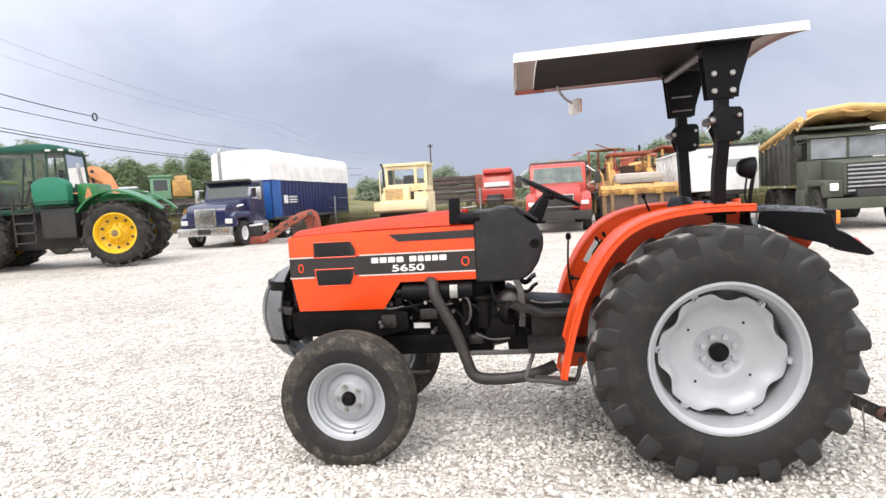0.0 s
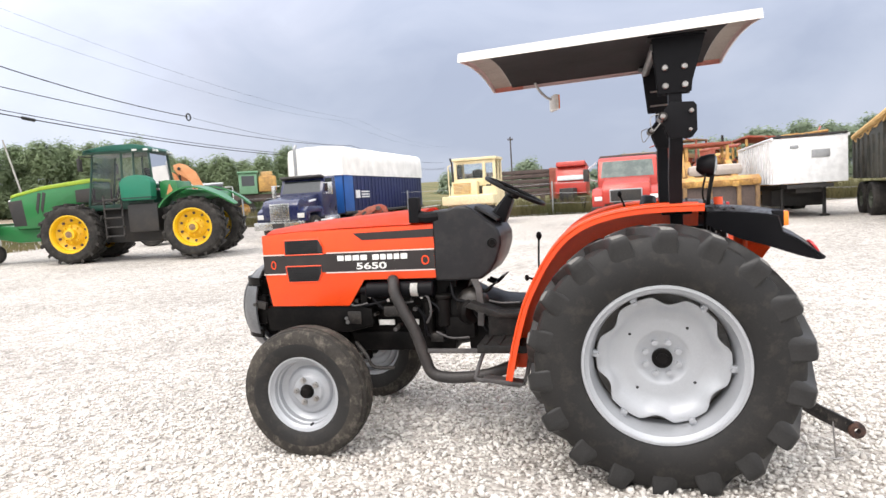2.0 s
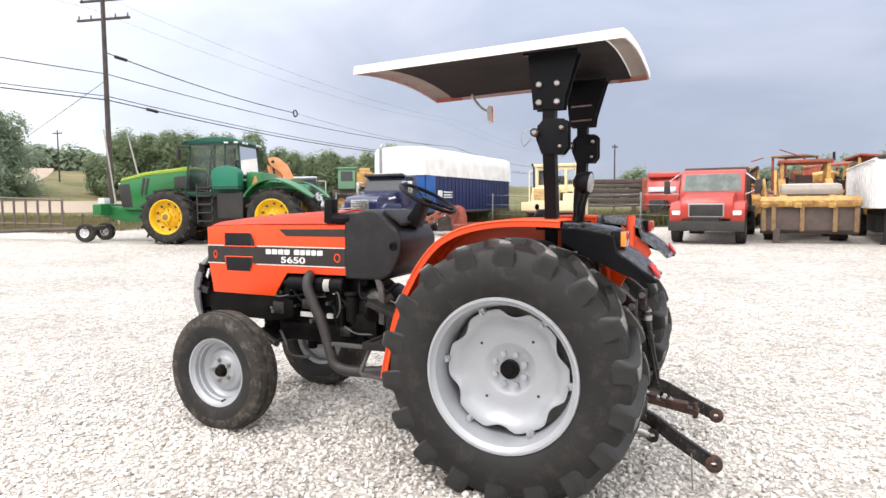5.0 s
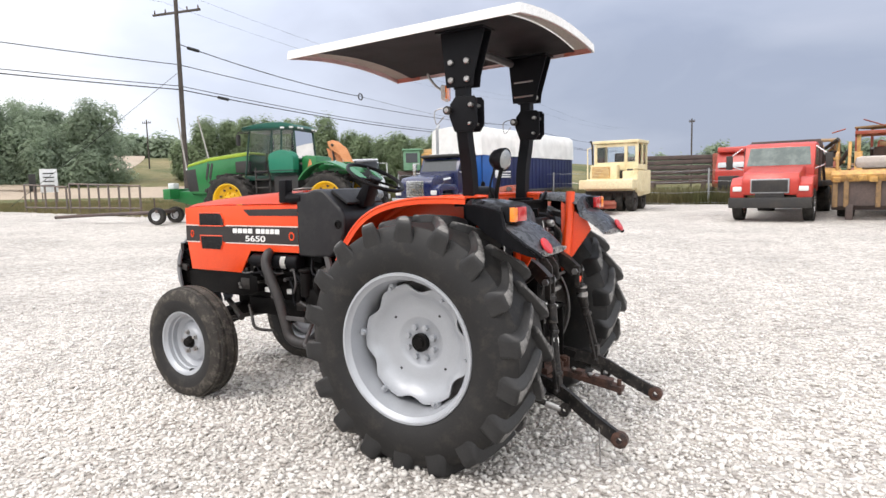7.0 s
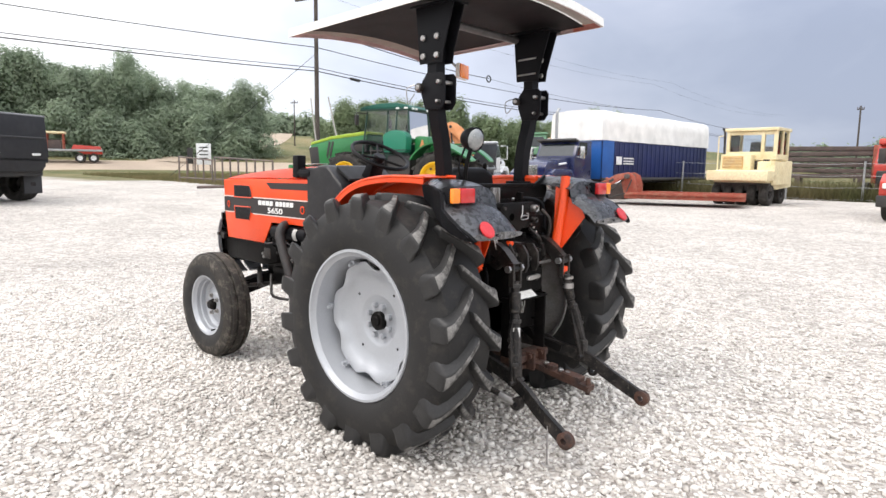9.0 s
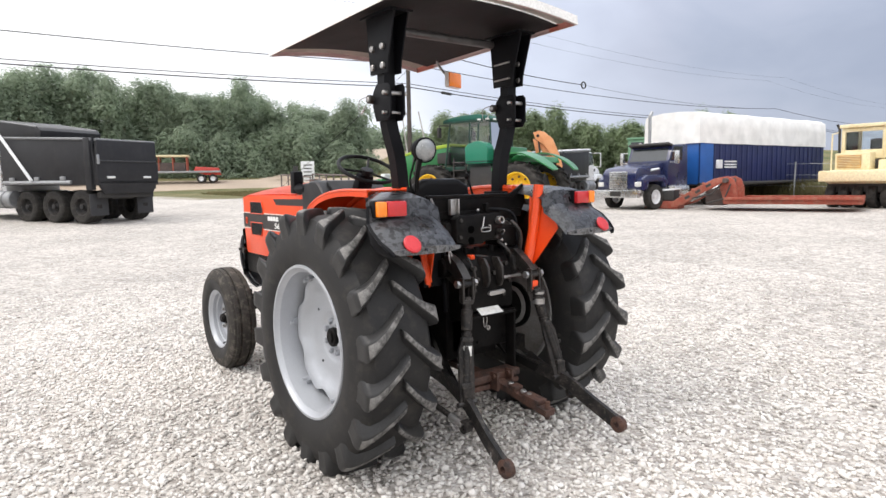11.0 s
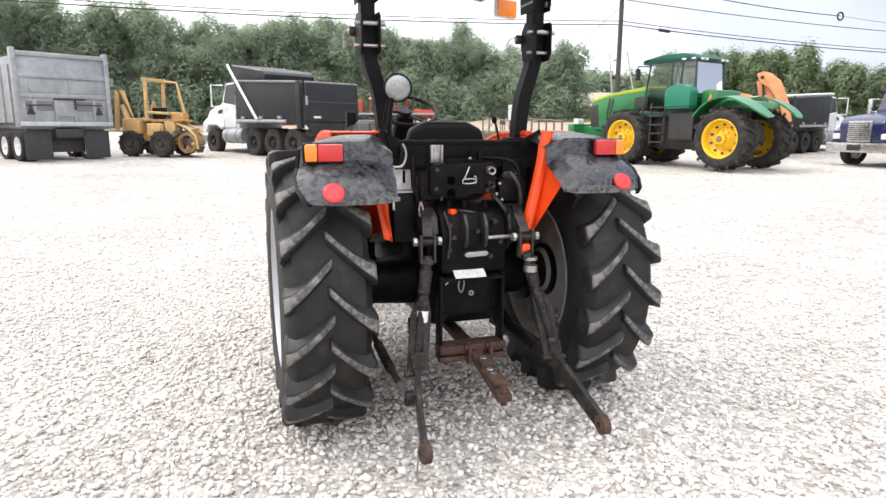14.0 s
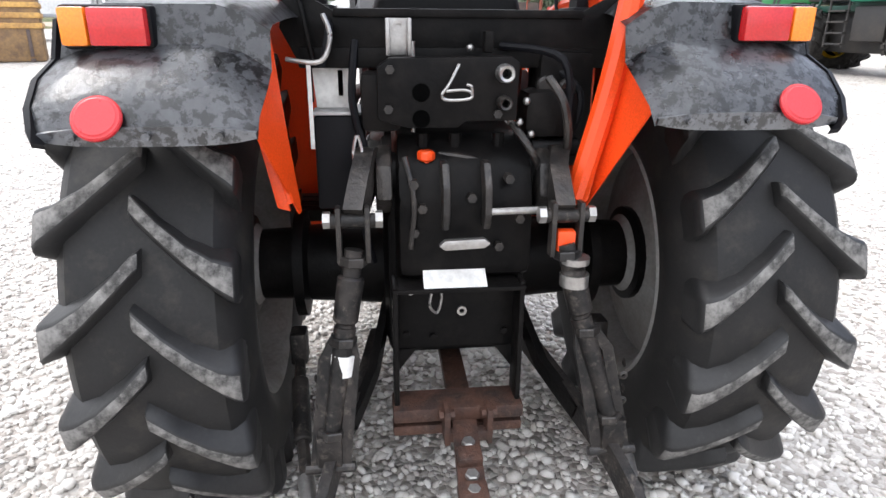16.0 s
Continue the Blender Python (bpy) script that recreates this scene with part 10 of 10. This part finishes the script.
def road_lorry():
    """Red bonneted lorry with a sleeper cab and a loaded flat trailer on the road, facing south."""
    t = thing("road_lorry", "red sleeper-cab lorry with a loaded flat trailer on the road", "truck", pose(-80.2, 5.6, rise(-79.5, 7.0) + 0.08, 0, 0, 250))
    plate(t, "bonnet", M_REDTRUCK, [(1.2, 0.8), (1.2, 1.5), (0.9, 1.75), (-0.7, 2.15), (-0.7, 0.8)], -0.9, 0.9, "y", 0.10, "red bonnet")
    plate(t, "cab", M_REDTRUCK, [(-0.6, 0.8), (-0.6, 2.15), (-1.1, 3.0), (-1.6, 3.5), (-4.4, 3.55), (-4.4, 0.8)], -1.15, 1.15, "y", 0.12, "red sleeper cab")
    for s in (-1, 1):
        plate(t, "mudguard", M_REDTRUCK, [(1.2, 0.8), (1.0, 1.35), (0.2, 1.4), (-0.3, 0.9), (-0.1, 0.8), (0.2, 1.12), (0.85, 1.1)], s * 0.88, s * 1.18, "y", 0.05)
        slab(t, "side_window", M_DARKGLASS, (-1.55, s * 1.155, 2.35), (0.9, 0.02, 0.6), bev=0)
        slab(t, "sleeper_window", M_DARKGLASS, (-3.0, s * 1.155, 2.6), (0.6, 0.02, 0.5), bev=0)
        bars(t, "exhaust_pipe", M_CHROME, [[(-4.6, s * 1.0, 1.2), (-4.6, s * 1.0, 3.9)]], 0.08)
        bm = bmesh.new()
        cyl(bm, (-2.0, s * 1.0, 0.75), (-4.2, s * 1.0, 0.75), 0.32, seg=16, bev=0.03)
        part("fuel_tank", bm, M_CHROME, t)
    slab(t, "windscreen", M_DARKGLASS, (-0.86, 0, 2.6), (0.04, 1.9, 0.75), (0, -30, 0), 0)
    slab(t, "bumper", M_CHROME, (1.3, 0, 0.7), (0.2, 2.3, 0.4), bev=0.04)
    slab(t, "trailer_deck", M_ALU, (-12.0, 0, 1.30), (13.6, 2.4, 0.22), bev=0.03, label="pale flat trailer deck")
    slab(t, "load", M_REDRUST, (-8.8, 0, 2.25), (1.7, 2.0, 1.65), bev=0.15, label="dull red machinery load")
    slab(t, "load_roof", M_PALEYEL, (-12.9, 0, 3.15), (4.9, 2.1, 0.22), bev=0.05, label="pale load top")
    for x in (-10.6, -12.1, -13.6, -15.1):
        for s in (-1, 1):
            bars(t, "load_post", M_REDRUST, [[(x, s * 0.95, 1.4), (x, s * 0.95, 3.1)]], 0.08)
    slab(t, "load_engine", M_BROWNSTEEL, (-12.8, 0, 1.9), (4.2, 1.6, 1.0), bev=0.15)
    plate(t, "rear_load", M_REDTRUCK, [(-15.8, 1.4), (-16.0, 1.9), (-18.6, 1.75), (-18.8, 0.9), (-17.0, 0.9)], -1.0, 1.0, "y", 0.08, "low red machine")
    slab(t, "chassis", M_CHASSIS, (-4.5, 0, 0.9), (9, 0.9, 0.3), bev=0.03)
    for x in (0.5, -5.2, -6.5, -16.6, -17.9):
        for s in (-1, 1):
            wheel(t, x, s * 0.98, 0.5, 0.34, s, M_WHITETRUCK, 0.54)


road_lorry()


# ---- trees
def leaf_mesh(name, lobes, per_area, size, mat, rng):
    """Small leaf-clump faces spread through ellipsoid lobes: (centre, radii)."""
    c, r = np.array([l_[0] for l_ in lobes]), np.array([l_[1] for l_ in lobes])
    cnt = np.maximum(12, (per_area * (r[:, 0] * r[:, 2] + r[:, 0] * r[:, 1])).astype(int))
    idx = np.repeat(np.arange(len(lobes)), cnt)
    n = len(idx)
    v = rng.normal(size=(n, 3))
    v /= np.linalg.norm(v, axis=1)[:, None]
    rad = rng.uniform(0.45, 1.0, n) ** 0.4 * (1 + 0.08 * np.abs(rng.normal(size=n)))
    bump = 1 + 0.22 * np.sin(5 * v[:, 0] + idx) * np.cos(4 * v[:, 2] + 2 * idx) + 0.10 * np.sin(11 * v[:, 1] + 3 * idx)
    p = c[idx] + v * r[idx] * (rad * bump)[:, None] + rng.normal(size=(n, 3)) * size * 0.6
    nrm = v + np.array([0, 0, 0.70]) + rng.normal(size=(n, 3)) * 0.22
    nrm /= np.linalg.norm(nrm, axis=1)[:, None]
    u = np.cross(nrm, rng.normal(size=(n, 3)))
    u /= np.linalg.norm(u, axis=1)[:, None]
    w = np.cross(nrm, u)
    s = size * rng.uniform(0.55, 1.35, n)[:, None]
    e = rng.uniform(0.5, 1.0, (n, 1))
    tri_ = np.stack((p - u * s, p + u * s * 0.75 + w * s * e * 0.7, p + u * s * 0.6 - w * s * e * 0.7), 1)
    me = bpy.data.meshes.new(name)
    me.vertices.add(3 * n)
    me.vertices.foreach_set("co", tri_.reshape(-1).astype(np.float32))
    me.loops.add(3 * n)
    me.loops.foreach_set("vertex_index", np.arange(3 * n, dtype=np.int32))
    me.polygons.add(n)
    me.polygons.foreach_set("loop_start", np.arange(0, 3 * n, 3, dtype=np.int32))
    me.update(calc_edges=True)
    me.materials.append(mat)
    return new(name, me)


def crown_lobes(rng, x, y, z, h, w, low=0.25, count=16):
    """Lobes of one crown, uneven, wider below the middle."""
    out = []
    for k in range(count):
        f = rng.uniform(low, 1.0)
        spread = w * (1.05 - f) ** 0.55 * 0.62
        a = rng.uniform(0, 2 * math.pi)
        d = spread * rng.uniform(0.25, 1.0)
        r = w * rng.uniform(0.17, 0.36)
        out.append(((x + d * math.cos(a), y + d * math.sin(a), z + h * f - r * 0.5), (r, r, r * rng.uniform(0.75, 1.25))))
    return out


def tree(x, y, h, w, seed, mat=None):
    rng = np.random.default_rng(seed)
    z = rise(x, y)
    t = thing("tree", "broadleaf tree in full dark green leaf", "tree", pose(x, y, z), "trees behind the yard")
    bm = bmesh.new()
    tube(bm, [(0, 0, -0.2), (0.1, 0.05, h * 0.3), (0.0, 0.2, h * 0.6), (0.2, 0.1, h * 0.9)], lambda f: 0.02 * h * (1.1 - f) + 0.03, 8)
    for k in range(6):
        a, f = k * 1.9 + seed, 0.3 + 0.09 * k
        tube(bm, [(0, 0.1, h * f), (w * 0.18 * math.cos(a), w * 0.18 * math.sin(a), h * (f + 0.10)), (w * 0.36 * math.cos(a), w * 0.36 * math.sin(a), h * (f + 0.17))], lambda q: 0.008 * h * (1.1 - q) + 0.01, 6)
    part("trunk", bm, M_BARK, t)
    crown = leaf_mesh("crown", crown_lobes(rng, 0, 0, 0, h, w, 0.16, 34), 115, 0.21, mat or M_LEAF, rng)
    crown.parent = t
    return t


def bearing(az, d):
    return 1.2 + d * math.cos(radians(az)), -3.3 + d * math.sin(radians(az))


# height of the tree tops by bearing
TOP_AZ = (116, 119, 121, 123, 124.7, 126.2, 127.1, 127.7, 128.7, 129.6, 130.9, 133, 134.5, 135.1, 135.9, 137.2, 139, 140.8, 142.4, 143.6, 146.6, 147.4, 149.8, 151.3, 153.5, 155.8, 158, 160.2, 162.6, 165.5, 169, 173, 176.9, 179.6, 182, 184.7, 187, 192.5, 200)
TOP_Z = (9.0, 9.2, 8.6, 8.0, 8.4, 8.2, 7.4, 8.7, 8.9, 8.0, 10.7, 10.9, 10.8, 9.7, 11.2, 10.9, 10.8, 10.4, 8.4, 7.8, 8.2, 12.0, 13.4, 11.6, 13.7, 12.8, 15.6, 14.2, 14.2, 15.8, 17.4, 17.6, 15.3, 16.4, 15.8, 18.2, 17.4, 18.4, 18.0)


def tree_height(az, x, y, w):
    return float(np.interp(az, TOP_AZ, TOP_Z)) - rise(x, y) - 0.06 * w


for k, (az, d, w) in enumerate(((142.6, 92, 4.2), (140.9, 88, 4.6), (139.1, 91, 4.8), (137.4, 87, 4.4), (136.0, 90, 4.2), (134.4, 86, 3.6), (132.9, 89, 4.8), (131.0, 86, 4.4), (128.7, 88, 3.8), (127.6, 84, 3.4), (126.1, 88, 4.0), (124.6, 85, 4.2), (122.8, 89, 4.6), (121.0, 85, 4.6), (119.0, 88, 5.0), (117.0, 86, 5.0))):
    x, y = bearing(az, d)
    tree(x, y, tree_height(az, x, y, w), w, 20 + k)


def woods(name, label, spots, per_area, size, mat, seed, low=0.0):
    rng = np.random.default_rng(seed)
    lobes = []
    for x, y, h, w in spots:
        lobes += crown_lobes(rng, x, y, rise(x, y), h, w, low, 24)
    ob = leaf_mesh(name, lobes, per_area, size, mat, rng)
    return tagged(ob, label, "woods", kind="stuff")


rng_ = np.random.default_rng(3)
front, mid, bushes = [], [], []
for k in range(64):
    az = 148.9 + 0.74 * k + rng_.uniform(-0.25, 0.25)
    d = 92 + rng_.uniform(-3, 5)
    w = 4.2 + rng_.uniform(-0.8, 1.8)
    x, y = bearing(az, d)
    top = tree_height(az, x, y, w)
    front.append((x, y, top - (2.6 * rng_.uniform(0, 1) ** 2 if k > 2 else 0.0), w))
    if k > 3 and k % 2:
        x, y = bearing(az + 0.4, d + 8)
        mid.append((x, y, top + rng_.uniform(-1.6, 0.6), 5.0))
    if k > 1:
        bushes.append((*bearing(az + rng_.uniform(-0.4, 0.4), d - 3.5), 4.6 + rng_.uniform(-1.2, 1.6), 4.6))
woods("woodland_edge", "dense dark green woodland across the road", front + mid, 92, 0.20, M_LEAF2, 11)
woods("woodland_scrub", "scrub along the foot of the wood", bushes, 60, 0.23, M_LEAF2, 12)
far = []
for k in range(60):
    az = 54 + 0.85 * k + rng_.uniform(-0.3, 0.3)
    top = float(np.interp(az, (54, 74, 80, 83, 86, 89, 96, 97.2, 98.5, 105), (12.4, 12.5, 11.6, 10.9, 9.2, 6.5, 6.0, 9.6, 5.5, 5.5)))
    far.append((*bearing(az, 150 + rng_.uniform(-8, 8)), top - 1.0 + rng_.uniform(-1.2, 0.5), 6.5))
woods("distant_trees", "distant tree line beyond the yard", far, 24, 0.5, M_LEAF2, 13)
hill = [(*bearing(144 + 0.9 * k, 150 + rng_.uniform(-5, 5)), 4.0 + rng_.uniform(-0.8, 1.2), 8) for k in range(10)]
woods("hill_trees", "low distant trees on the rise", hill, 16, 0.7, M_LEAF2, 14)


def blades(name, label, n, area, height, mat, seed):
    """Tufts of tapering blades; area gives a random place."""
    rng = np.random.default_rng(seed)
    p = np.array([area(rng) for _ in range(n)])
    z = np.array([rise(a, b) for a, b in p])
    ang, h = rng.uniform(0, 2 * math.pi, n), height * rng.uniform(0.35, 1.1, n)
    lean = rng.normal(0, 0.28, (n, 2)) * h[:, None]
    wv = np.stack((np.cos(ang), np.sin(ang)), 1) * (0.012 + 0.02 * rng.uniform(0, 1, n))[:, None]
    v = np.zeros((n, 3, 3))
    v[:, 0, :2], v[:, 1, :2], v[:, 2, :2] = p - wv, p + wv, p + lean
    v[:, 0, 2], v[:, 1, 2], v[:, 2, 2] = z - 0.02, z - 0.02, z + h
    me = bpy.data.meshes.new(name)
    me.vertices.add(3 * n)
    me.vertices.foreach_set("co", v.reshape(-1).astype(np.float32))
    me.loops.add(3 * n)
    me.loops.foreach_set("vertex_index", np.arange(3 * n, dtype=np.int32))
    me.polygons.add(n)
    me.polygons.foreach_set("loop_start", np.arange(0, 3 * n, 3, dtype=np.int32))
    me.update(calc_edges=True)
    me.materials.append(mat)
    return tagged(new(name, me), label, "grass", kind="stuff")


blades("fence_weeds", "tall dry weeds along the fence", 26000, lambda r: (r.uniform(-26, 18), 31.0 + abs(r.normal(0.8, 1.6))), 1.05, M_WEED, 21)
blades("verge_grass", "rough grass on the verge by the entrance", 22000, lambda r: (r.uniform(-50, -24), 13.5 + abs(r.normal(0, 7))), 0.28, M_WEED, 22)
